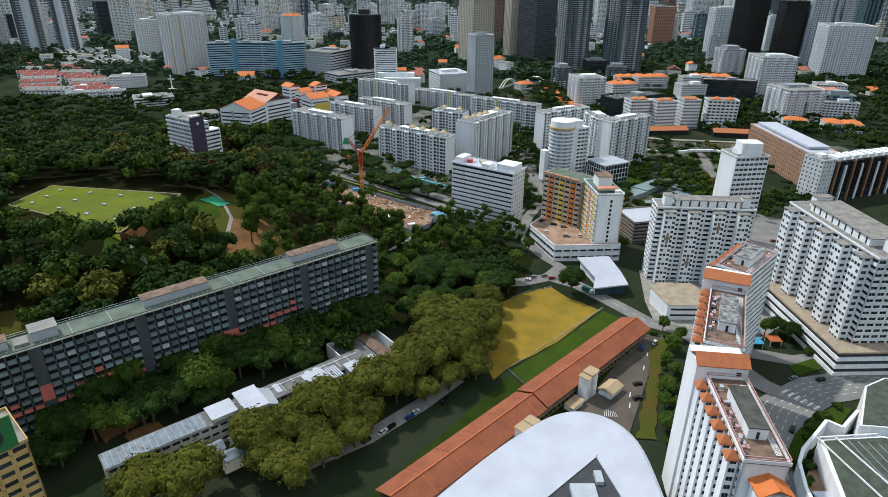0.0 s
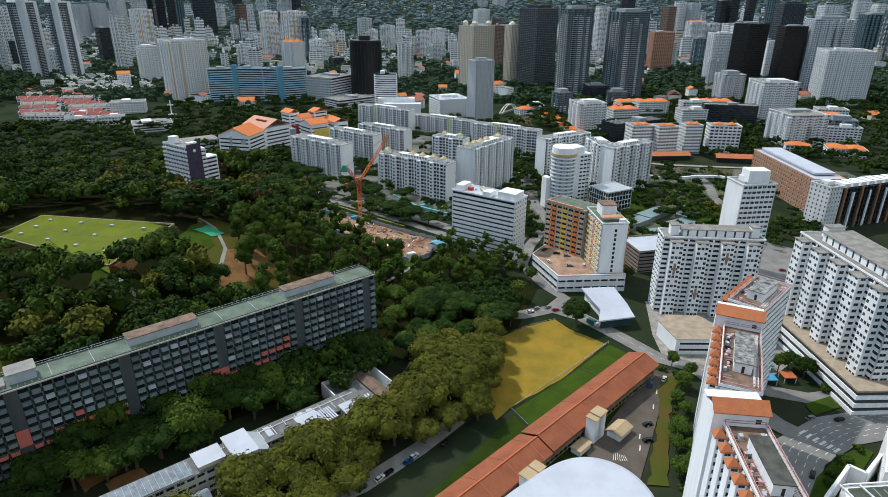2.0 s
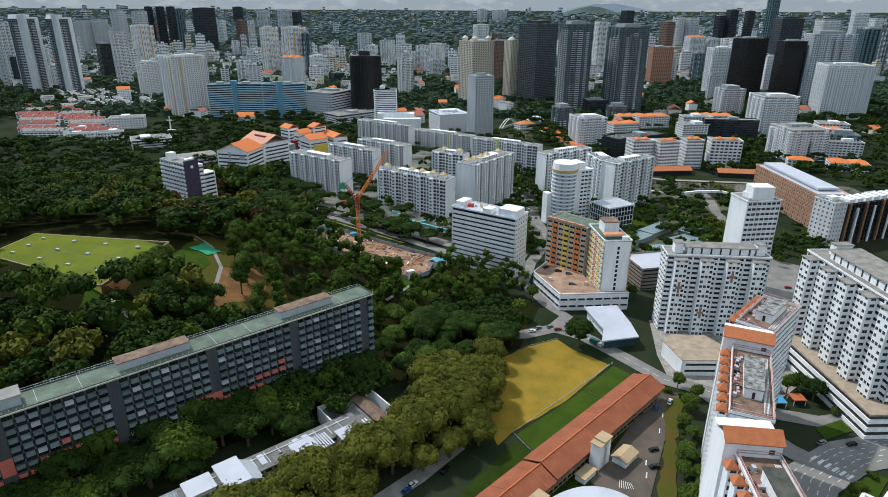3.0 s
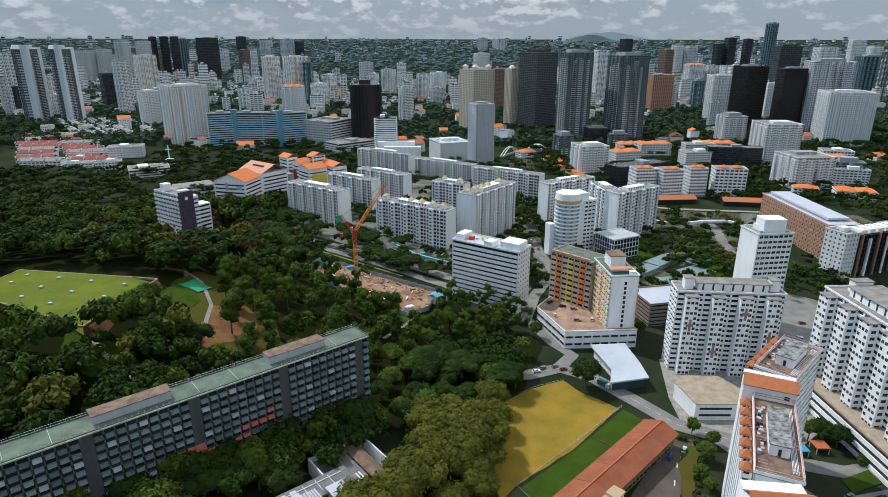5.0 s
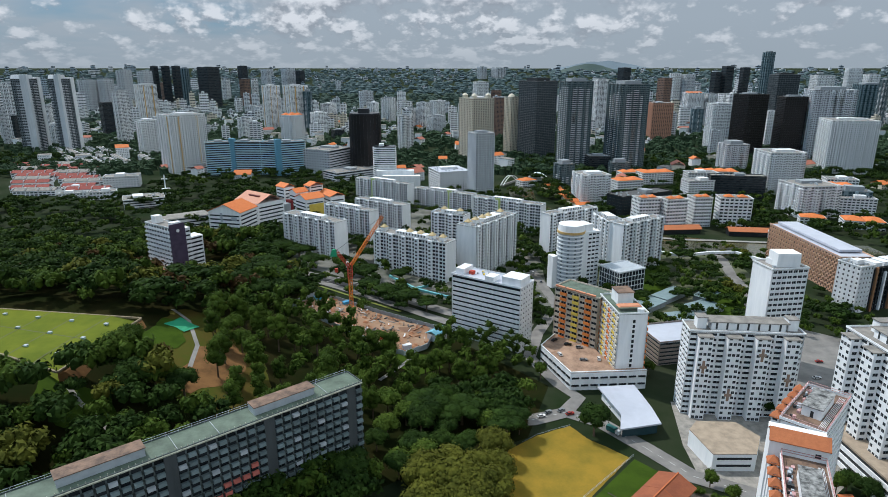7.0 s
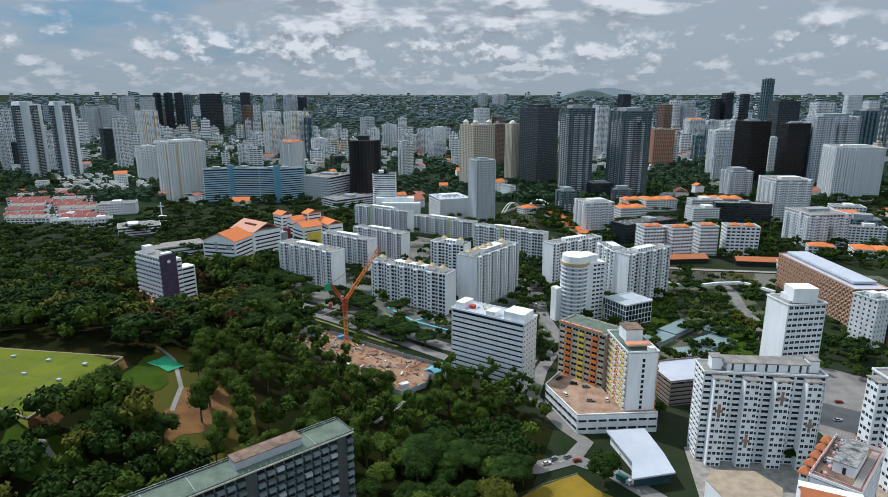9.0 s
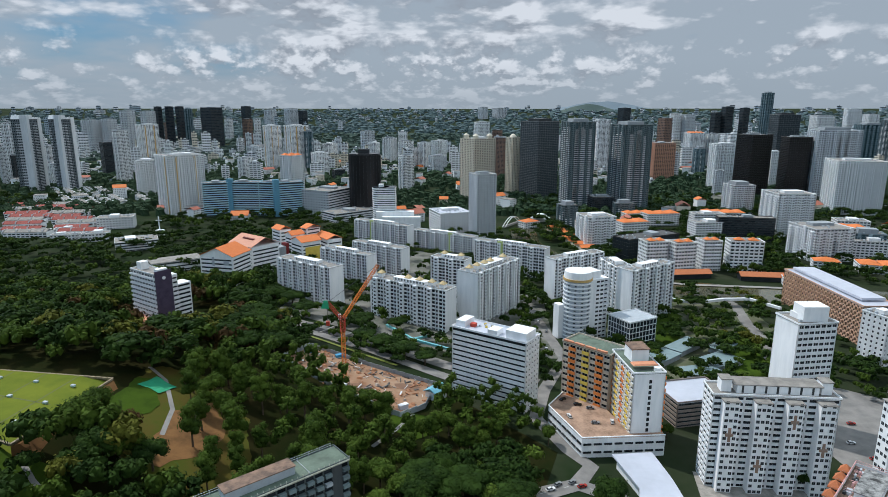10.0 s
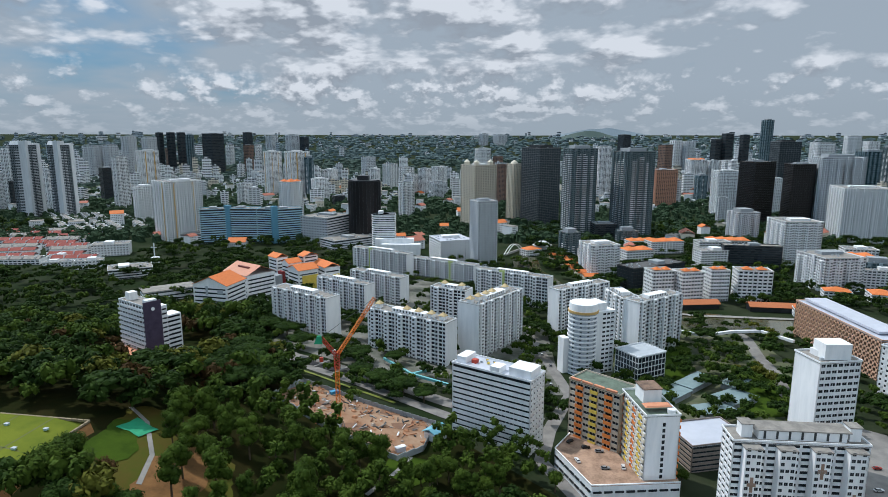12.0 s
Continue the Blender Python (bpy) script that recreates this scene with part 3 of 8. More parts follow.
def tower(x, y, ang, LR, LL, h, style):
    wallm, kind, ww, wh, gl, label = STYLES[style]
    # the far towers stand on rising land
    h += 150 * min(1.0, max(0.0, (math.hypot(x, y) - 2600) / 2200)) ** 1.3 - ground_z(x, y)
    n = max(3, round(h / 3.2))
    bw = 4.2 if style not in ("blackg", "creamb") else 5.5
    if math.hypot(x, y) > 2200:
        n, bw = max(3, round(n / 2)), 8.0
    o = dict(ww=ww, wh=wh, glassm=gl)
    br, bl = max(2, round(LR / bw)), max(2, round(LL / bw))
    root = block("tower", label, x, y, ang, LR, LL, h, n, (kind, br), (kind, bl), wallm, near=False, group="city towers", category="tower", opt_r=o, opt_l=o, glassm=gl, plant=style not in ("redtop", "fin"))
    if style in ("cond", "whi", "glass", "terrac", "redtop", "gridg", "creamw", "ochre", "grey", "teal"):
        # projecting room bays give the faces their relief
        rnd, panes = random.Random(int(abs(x) + abs(y))), Geo()
        for face, ln in (("R", LR), ("L", LL)):
            k = max(1, int(ln / 11))
            for i in range(k):
                s, w = (i + 0.5) * ln / k, min(3.4, ln * 0.18)
                g = Geo()
                face_box(g, face, LR, LL, s - w / 2, s + w / 2, 0.0, 1.8, 0, h + rnd.uniform(-4, 3))
                face_box(g, face, LR, LL, s - w / 2 - 2.2, s - w / 2, 0.0, 0.7, 0, h - 3)
                part("bay", g, white if style in ("cond", "whi", "creamw") else wallm, root)
                for q in range(1, n - 1):
                    face_pane(panes, face, LR, LL, s - w * 0.3, s + w * 0.3, 1.85, q * h / n + 0.9, q * h / n + 0.9 + h / n * 0.5)
                    face_pane(panes, face, LR, LL, s - w / 2 - 1.8, s - w / 2 - 0.5, 0.74, q * h / n + 0.9, q * h / n + 0.9 + h / n * 0.45)
        part("bay_glazing", panes, gl, root, kind="stuff")
    if style in ("glass", "cond", "teal", "gridg", "fin") and math.hypot(x, y) < 2300:
        # stacked balconies down part of each face
        g = Geo()
        rnd = random.Random(int(abs(x) * 3 + abs(y)))
        for face, ln in (("R", LR), ("L", LL)):
            for i in range(max(1, int(ln / (8 if style == "glass" else 12)))):
                s, w = rnd.uniform(0.04, 0.75) * ln, rnd.uniform(0.14, 0.24) * ln
                top = n - rnd.randrange(2, 6)
                for k in range(1, top):
                    face_box(g, face, LR, LL, s, s + w, 0.0, 1.3, k * h / n, k * h / n + 1.05)
        part("balcony", g, offwhite if style != "fin" else palegrey, root, "stacked pale balconies", kind="stuff")
    g = Geo()
    if style in ("redtop", "terrac"):
        for i in range(2):
            for j in range(2):
                g.pyramid(LR * (0.05 + 0.5 * i), LR * (0.45 + 0.5 * i), LL * (0.05 + 0.5 * j), LL * (0.45 + 0.5 * j), h + 1.2, h + 5.5)
        part("hipped_roof", g, orangetile, root, "orange tiled roof")
    elif style == "fin":
        g.prism([(0, 0), (LR * 0.45, 0), (LR * 0.45, LL), (0, LL)], h + 0.3, h + 9, 0, [(LR * 0.12, 0), (LR * 0.45, 0), (LR * 0.45, LL), (LR * 0.12, LL)])
        part("crown", g, offwhite, root, "sloped pale crown")
        part("edge_slab", Geo().box(LR * 0.8, LR + 1.2, -1.4, LL * 0.5, 0, h + 4), offwhite, root, "pale full-height edge slab")
        part("edge_slab", Geo().box(-1.2, LR * 0.15, -1.0, LL * 0.4, 0, h + 9), palegrey, root, "pale full-height edge slab")
    elif style == "ochre":
        for s in (0.2, 0.7):
            g.box(LR * s, LR * (s + 0.06), -0.5, 0.05, 0, h - 2)
            g.box(-0.5, 0.05, LL * s, LL * (s + 0.06), 0, h - 2)
        part("painted_band", g, ochre, root, "ochre painted strip")
    elif style == "creamb":
        for s, d in ((0.1, 0.1), (0.75, 0.1), (0.1, 0.75)):
            g.box(LR * s, LR * (s + 0.15), LL * d, LL * (d + 0.15), h + 0.3, h + 6)
            g.pyramid(LR * (s - 0.02), LR * (s + 0.17), LL * (d - 0.02), LL * (d + 0.17), h + 6, h + 11)
        part("corner_turret", g, cream, root, "cream crowning turrets")
    elif style in ("glass", "teal", "blackg", "gridg"):
        g.box(LR * 0.15, LR * 0.75, LL * 0.15, LL * 0.75, h + 0.3, h + 6)
        part("crown", g, greyw if style != "blackg" else dark, root)
    elif style == "cream":
        for i in range(6):
            r = 1 - i / 6
            g.tube(LR / 2, LL / 2, h + 0.3 + i * 1.2, h + 1.5 + i * 1.2, LR * 0.4 * math.sqrt(r), LR * 0.4 * math.sqrt(max(r - 1 / 6, 0.01)), 16)
        part("dome", g, cream, root)
    return root


def drape(name, pts, m, lift=0.25, cell=9.0, label="", category="ground", kind="structure", flat=None, rough=0.0):
    """A sheet over the ground inside an outline; rough: how far its edge wanders."""
    bm = bmesh.new()
    if rough:
        edge = []
        for a, b in zip(pts, pts[1:] + pts[:1]):
            a, b = Vector((*a, 0)), Vector((*b, 0))
            k = max(1, int((b - a).length / 3))
            for i in range(k):
                p = a.lerp(b, i / k)
                q = noise.noise_vector(p * 0.16) + noise.noise_vector(p * 0.5) * 0.4
                edge.append((p.x + q.x * rough, p.y + q.y * rough))
        pts = edge
    bm.faces.new([bm.verts.new((x, y, 0)) for x, y in pts])
    for ax in (0, 1):
        lo, hi = min(p[ax] for p in pts), max(p[ax] for p in pts)
        k = math.ceil(lo / cell) * cell
        while k < hi:
            co, no = [0, 0, 0], [0, 0, 0]
            co[ax], no[ax] = k, 1
            bmesh.ops.bisect_plane(bm, geom=bm.verts[:] + bm.edges[:] + bm.faces[:], plane_co=co, plane_no=no)
            k += cell
    for v in bm.verts:
        v.co.z = (ground_z(v.co.x, v.co.y) if flat is None else flat) + lift
    bmesh.ops.recalc_face_normals(bm, faces=bm.faces)
    if bm.faces and sum(f.normal.z for f in bm.faces) < 0:
        bmesh.ops.reverse_faces(bm, faces=bm.faces)
    me = bpy.data.meshes.new(name)
    bm.to_mesh(me)
    bm.free()
    me.materials.append(m)
    return tagged(new(name, me), label=label, category=category, kind=kind)


def ribbon(line, width):
    """The outline of a strip along a line of points."""
    left, right = [], []
    for i, p in enumerate(line):
        a, b = line[max(0, i - 1)], line[min(len(line) - 1, i + 1)]
        d = Vector((b[0] - a[0], b[1] - a[1])).normalized()
        left.append((p[0] - d.y * width / 2, p[1] + d.x * width / 2))
        right.append((p[0] + d.y * width / 2, p[1] - d.x * width / 2))
    return right + left[::-1]


def inside(x, y, pts):
    c = False
    for (x0, y0), (x1, y1) in zip(pts, pts[1:] + pts[:1]):
        if (y0 > y) != (y1 > y) and x < (x1 - x0) * (y - y0) / (y1 - y0) + x0:
            c = not c
    return c


def crown_geo(seed, lobes, leaves, size, shape, tall=False, rings=4, segs=7):
    """A leafy crown: many small bent leaf sprays over uneven lobes. shape: width, height, base of the crown."""
    rnd = random.Random(seed)
    wdt, hgt, base = shape
    g = Geo()
    balls = []
    for i in range(lobes):
        a, r = 2.4 * i + rnd.uniform(-0.5, 0.5), wdt * 0.37 * math.sqrt((i + 0.5) / lobes)
        if tall:
            z = base + hgt * rnd.uniform(0.16, 0.84)
            r *= 0.9
            balls.append((r * math.cos(a), r * math.sin(a), z, wdt * rnd.uniform(0.22, 0.32), hgt * rnd.uniform(0.11, 0.17)))
        else:
            lift = 1 - (r / (wdt * 0.55)) ** 2
            z = base + hgt * (0.26 + 0.46 * lift * rnd.uniform(0.55, 1.0))
            balls.append((r * math.cos(a), r * math.sin(a), z, wdt * rnd.uniform(0.14, 0.24), hgt * rnd.uniform(0.17, 0.29)))
    for x, y, z, rw, rh in balls:
        b = len(g.v)
        for i in range(rings + 1):
            t = math.pi * i / rings
            for j in range(segs):
                p = 2 * math.pi * j / segs + i
                k = 0.84 * rnd.uniform(0.82, 1.12)
                g.v.append((x + rw * k * math.sin(t) * math.cos(p), y + rw * k * math.sin(t) * math.sin(p), z + rh * k * math.cos(t)))
        for i in range(rings):
            for j in range(segs):
                g.f.append((b + i * segs + j, b + (i + 1) * segs + j, b + (i + 1) * segs + (j + 1) % segs, b + i * segs + (j + 1) % segs))
                g.mi.append(0)
    for k in range(leaves):
        x, y, z, rw, rh = balls[k % lobes]
        t, p = math.acos(rnd.uniform(-0.45, 1.0)), rnd.uniform(0, 6.283)
        e = rnd.uniform(0.84, 1.2)
        c = Vector((x + rw * e * math.sin(t) * math.cos(p), y + rw * e * math.sin(t) * math.sin(p), z + rh * e * math.cos(t)))
        n = Vector((math.sin(t) * math.cos(p), math.sin(t) * math.sin(p), math.cos(t) + 0.3)).normalized()
        n = (n + Vector((rnd.uniform(-1, 1), rnd.uniform(-1, 1), rnd.uniform(-1, 1))) * 0.5).normalized()
        s = n.cross(Vector((rnd.uniform(-1, 1), rnd.uniform(-1, 1), 0.3))).normalized()
        u = n.cross(s)
        w = size * rnd.uniform(0.55, 1.35)
        b = len(g.v)
        g.v += [tuple(c - s * w - n * w * 0.35), tuple(c - u * w * 0.5), tuple(c + s * w - n * w * 0.35), tuple(c + u * w * 0.5)]
        g.f += [(b, b + 1, b + 3), (b + 1, b + 2, b + 3)]
        g.mi += [0, 0]
    return g


def trunk_geo(seed, h, r, spread, limbs=5):
    rnd = random.Random(seed)
    g = Geo()
    pts = [Vector((0, 0, -0.8)), Vector((rnd.uniform(-0.2, 0.2), rnd.uniform(-0.2, 0.2), h * 0.55)), Vector((rnd.uniform(-0.4, 0.4), rnd.uniform(-0.4, 0.4), h))]
    for a, b, r0, r1 in ((pts[0], pts[1], r * 1.25, r * 0.85), (pts[1], pts[2], r * 0.85, r * 0.4)):
        k, n = len(g.v), 7
        for c, rr in ((a, r0), (b, r1)):
            g.v += [(c.x + rr * math.cos(6.283 * i / n), c.y + rr * math.sin(6.283 * i / n), c.z) for i in range(n)]
        g.f += [(k + i, k + (i + 1) % n, k + n + (i + 1) % n, k + n + i) for i in range(n)]
        g.mi += [0] * n
    for i in range(limbs):
        a = 6.283 * i / limbs + rnd.uniform(-0.4, 0.4)
        p = pts[1] + Vector((0, 0, rnd.uniform(-0.1, 0.5) * h * 0.3))
        g.beam(p, p + Vector((spread * math.cos(a), spread * math.sin(a), h * rnd.uniform(0.3, 0.55))), r * 0.55)
    return g


KINDS, LIGHT, SPARE, TINY, MASS = {}, {}, {}, {}, {}


def tree_kind(key, name, seed, lobes, leaves, size, shape, leafm, trunk_h, trunk_r, label, tall=False):
    crown = crown_geo(seed, int(lobes * 1.3), int(leaves * 1.5), size * 0.72, shape, tall).mesh("crown", [leafm])
    crown.polygons.foreach_set("use_smooth", [True] * len(crown.polygons))
    KINDS[key] = (name, crown, trunk_geo(seed, trunk_h, trunk_r, shape[0] * 0.3).mesh("trunk", [bark]), label)
    g = crown_geo(seed + 50, max(6, int(lobes * 0.75)), int(leaves * 0.24), size * 1.35, shape, tall, 3, 6)
    tris = [t for f in g.f for t in ((f,) if len(f) == 3 else ((f[0], f[1], f[2]), (f[0], f[2], f[3])))]
    LIGHT[key] = (np.array(g.v), np.array(tris), leafm)
    g = crown_geo(seed + 70, max(4, int(lobes * 0.36)), int(leaves * 0.045), size * 2.4, (shape[0] * 1.15, shape[1] * 1.12, shape[2]), tall, 3, 5)
    TINY[key] = (np.array(g.v), np.array([t for f in g.f for t in ((f,) if len(f) == 3 else ((f[0], f[1], f[2]), (f[0], f[2], f[3])))]), leafm)
    g = crown_geo(seed + 50, max(5, int(lobes * 0.5)), int(leaves * 0.1), size * 1.8, (shape[0] * 1.12, shape[1] * 1.1, shape[2]), tall, 3, 5)
    tris = [t for f in g.f for t in ((f,) if len(f) == 3 else ((f[0], f[1], f[2]), (f[0], f[2], f[3])))]
    SPARE[key] = (np.array(g.v), np.array(tris), leafm)


def tree(key, x, y, s=1.0, turn=0.0, group="trees of the wood", z=None):
    name, crown, trunk, label = KINDS[key]
    root = tagged(new(name, trunk), label, "tree" if name != "bush" else "bush", group)
    root.matrix_world = pose(x, y, ground_z(x, y) if z is None else z, 0, 0, turn) @ Matrix.Diagonal((s, s, s, 1))
    part("crown", crown, None, root)
    return root


def mass_tree(key, x, y, s, turn):
    """One more crown of the woods that are past counting."""
    v, f, m = LIGHT[key] if y < 360 else SPARE[key] if y < 620 else TINY[key]
    c, q = math.cos(turn), math.sin(turn)
    w = np.stack([(v[:, 0] * c - v[:, 1] * q) * s + x, (v[:, 0] * q + v[:, 1] * c) * s + y, v[:, 2] * s + ground_z(x, y)], 1)
    MASS.setdefault(m.name, []).append((w, f))


def grow_masses():
    for k, rows in MASS.items():
        n = np.cumsum([0] + [len(w) for w, f in rows])
        v = np.concatenate([w for w, f in rows])
        f = np.concatenate([f + o for (w, f), o in zip(rows, n)])
        me = bpy.data.meshes.new("woods")
        me.vertices.add(len(v))
        me.vertices.foreach_set("co", v.ravel())
        me.loops.add(len(f) * 3)
        me.loops.foreach_set("vertex_index", f.ravel())
        me.polygons.add(len(f))
        me.polygons.foreach_set("loop_start", np.arange(len(f)) * 3)
        me.polygons.foreach_set("use_smooth", np.ones(len(f), dtype=bool))
        me.update(calc_edges=True)
        me.materials.append(bpy.data.materials[k])
        tagged(new("woods", me), "dense leafy tree crowns of the wood, " + k.replace("leaf_", "") + " green", "trees", kind="stuff")


tree_kind("wood_a", "tree", 1, 14, 800, 0.62, (11.0, 9.0, 3.0), leaf_dark, 7.0, 0.35, "broad dark green leafy tree")
tree_kind("wood_b", "tree", 2, 12, 750, 0.6, (9.5, 10.0, 3.5), leaf_mid, 7.5, 0.33, "leafy mid-green tree with an uneven crown")
tree_kind("wood_c", "tree", 3, 16, 850, 0.62, (12.5, 8.0, 3.5), leaf_dark, 7.0, 0.4, "spreading dark green tree")
tree_kind("tall_a", "tree", 4, 12, 750, 0.55, (6.5, 14.0, 3.5), leaf_mid, 11.0, 0.35, "tall narrow dark green tree", True)
tree_kind("tall_b", "tree", 5, 11, 750, 0.55, (7.5, 12.0, 4.5), leaf_mid, 10.0, 0.3, "tall narrow leafy tree with a bare stem", True)
tree_kind("olive", "tree", 6, 18, 1300, 0.58, (12.0, 9.0, 3.0), leaf_olive, 7.0, 0.4, "sunlit olive-green street tree with a dense crown")
tree_kind("rain", "rain_tree", 7, 24, 1500, 0.66, (20.0, 7.0, 6.0), leaf_dark, 9.5, 0.6, "wide umbrella-shaped dark green rain tree")
tree_kind("brown", "tree", 8, 14, 800, 0.6, (10.0, 9.0, 3.0), leaf_brown, 7.0, 0.35, "tree with reddish-brown foliage")
tree_kind("bush", "bush", 9, 6, 200, 0.45, (4.0, 3.0, 0.0), leaf_mid, 1.5, 0.12, "small round green bush")
tree_kind("light", "tree", 10, 14, 800, 0.6, (9.0, 8.5, 2.5), leafmat("leaf_light", (0.03, 0.06, 0.009), (0.095, 0.135, 0.02)), 6.5, 0.3, "bright green leafy tree")


def wood(pts, step, keys, group, smin=0.8, smax=1.25, seed=1, skip=(), own=0):
    """Trees over an area of the plan, unevenly spaced; own: how many of those nearest the start are things of their own."""
    rnd = random.Random(seed)
    x0, x1 = min(p[0] for p in pts), max(p[0] for p in pts)
    y0, y1 = min(p[1] for p in pts), max(p[1] for p in pts)
    y, row = y0, 0
    while y < y1:
        x = x0 + (row % 2) * step / 2
        while x < x1:
            px, py = x + rnd.uniform(-0.45, 0.45) * step, y + rnd.uniform(-0.45, 0.45) * step
            k, s, t = rnd.choice(keys), smin + (smax - smin) * rnd.random() ** 1.4, rnd.uniform(0, 360)
            if inside(px, py, pts) and not any(inside(px, py, q) for q in skip):
                if own > 0:
                    tree(k, px, py, s, t, group)
                    own -= 1
                else:
                    mass_tree(k, px, py, s, radians(t))
            x += step
        y += step * 0.87
        row += 1

# ---- ground ----
def axis(lo, hi, fine_lo, fine_hi, fine, grow=1.16):
    a = [fine_lo + fine * i for i in range(int((fine_hi - fine_lo) / fine) + 1)]
    s, p = fine, a[-1]
    while p < hi:
        s *= grow
        p += s
        a.append(p)
    s, p = fine, a[0]
    while p > lo:
        s *= grow
        p -= s
        a.insert(0, p)
    return a


gx, gy = axis(-9000, 9000, -450, 160, 9.0), axis(-5000, 9000, 90, 560, 9.0)
me = bpy.data.meshes.new("ground")
me.from_pydata([(x, y, ground_z(x, y)) for y in gy for x in gx], [], [(j * len(gx) + i, j * len(gx) + i + 1, (j + 1) * len(gx) + i + 1, (j + 1) * len(gx) + i) for j in range(len(gy) - 1) for i in range(len(gx) - 1)])
me.materials.append(cityground)
me.polygons.foreach_set("use_smooth", [True] * len(me.polygons))
tagged(new("ground", me), "town ground of grass, soil and paving reaching the horizon", "ground", kind="structure")

# ---- patches of ground ----
RES = [(-243, 319), (-163, 281), (-155, 339), (-238, 352)]
drape("hill_ground", [(-500, 120), (-170, 140), (-20, 262), (40, 300), (58, 350), (-5, 420), (-95, 470), (-125, 540), (-190, 610), (-500, 680)], earth, 0.12, label="leaf-littered ground under the wooded hill, darkened for tree shade")
res = drape("reservoir_lawn", RES, mat("turf_roof", (0.15, 0.17, 0.018), (0.085, 0.115, 0.014), scale=0.06, fine=0.8, rough=1.0, spec=0.1), 0.6, label="flat bright green grass roof of a covered reservoir")
g = Geo()
for i in range(4):
    a, b = Vector(RES[i]), Vector(RES[(i + 1) % 4])
    n = int((b - a).length / 3)
    for k in range(n):
        p = a.lerp(b, k / n)
        q = a.lerp(b, (k + 0.9) / n)
        g.beam((p.x, p.y, 46.2), (q.x, q.y, 46.2), 0.9)
solid("reservoir_kerb", g, mat("mossy_kerb", (0.3, 0.24, 0.15), (0.16, 0.13, 0.09)), "broken brown kerb round the grass roof", "kerb", kind="structure")
solid("reservoir_bank", Geo().prism([(-162, 279), (-146, 285), (-143, 330), (-153, 340)], 32, 45.5, 0, [(-163, 281), (-161, 283), (-154, 338), (-155, 339)]), soil, "bare orange-brown reservoir bank", "bank", kind="structure")
rnd = random.Random(4)
for i in range(4):
    for j in range(3):
        u, v = 0.14 + 0.24 * i, 0.2 + 0.3 * j
        p = Vector(RES[0]).lerp(Vector(RES[3]), v).lerp(Vector(RES[1]).lerp(Vector(RES[2]), v), u)
        c = thing("vent_hatch", pose(p.x, p.y, 46.55, 0, 0, -10), "small pale green vent hatch on the grass roof", "hatch", "reservoir hatches")
        part("box", Geo().box(-0.9, 0.9, -0.65, 0.65, 0, 0.8), mat("mint_paint", (0.4, 0.55, 0.5), (0.3, 0.45, 0.4)), c)
        part("lid", Geo().box(-1.0, 1.0, -0.75, 0.75, 0.8, 0.92), metalgrey, c)
for a, b in (((-211, 304), (-206, 346)), ((-195, 297), (-189, 344)), ((-179, 289), (-172, 341)), ((-226, 330), (-159, 310))):
    drape("mown_strip", ribbon([a, b], 0.7), mat("worn_path", (0.1, 0.11, 0.03), (0.075, 0.085, 0.02)), 0.66, label="faint mown joint in the turf", category="path")
drape("park_lawn", [(-140, 300), (-128, 290), (-96, 280), (-80, 300), (-92, 340), (-110, 352), (-122, 372), (-150, 372), (-150, 348)], lawn_dry, 0.3, label="patchy park lawn with bare soil", rough=4)
drape("bare_patch", [(-124, 300), (-112, 292), (-100, 305), (-98, 330), (-112, 345), (-122, 330)], soil, 0.42, label="bare orange soil under park trees", rough=4)
drape("green_lawn", [(-150, 318), (-136, 312), (-130, 330), (-142, 356), (-150, 350)], lawn, 0.5, label="bright lawn beside the reservoir", rough=2)
drape("green_netting", [(-146, 344), (-134, 340), (-131, 350), (-143, 356)], greennet, 0.8, rough=1.2, label="green netting laid over a slope", category="netting")
drape("slope_lawn", [(-196, 228), (-180, 234), (-168, 226), (-180, 210), (-200, 208)], lawn_dry, 0.4, label="sloping mown lawn above the flats", rough=3)
drape("slope_lawn", [(-172, 285), (-140, 278), (-130, 264), (-150, 258), (-168, 270)], lawn, 0.4, label="mown grass strip on the hill", rough=2)
for line in ([(-151, 366), (-138, 355), (-124, 330), (-120, 310)], [(-27, 384), (-16, 379), (-24, 360), (-34, 340)], [(-165, 285), (-150, 272), (-135, 262), (-120, 258)]):
    drape("footpath", ribbon(line, 2.0), concrete, 0.55, label="pale concrete park footpath", category="path")
drape("grass_corner", [(-24, 384), (-8, 378), (0, 365), (-14, 352), (-30, 362)], lawn, 0.4, label="small sunlit lawn by the site", rough=1.5)
for pts in ([(-131, 180), (-118, 190), (-112, 184), (-124, 172)], [(-68, 226), (-60, 233), (-54, 228), (-62, 221)], [(-118, 176), (-108, 184), (-104, 179), (-114, 170)]):
    drape("bare_patch", pts, soil, 0.35, label="bare orange soil between trees", rough=2.5)
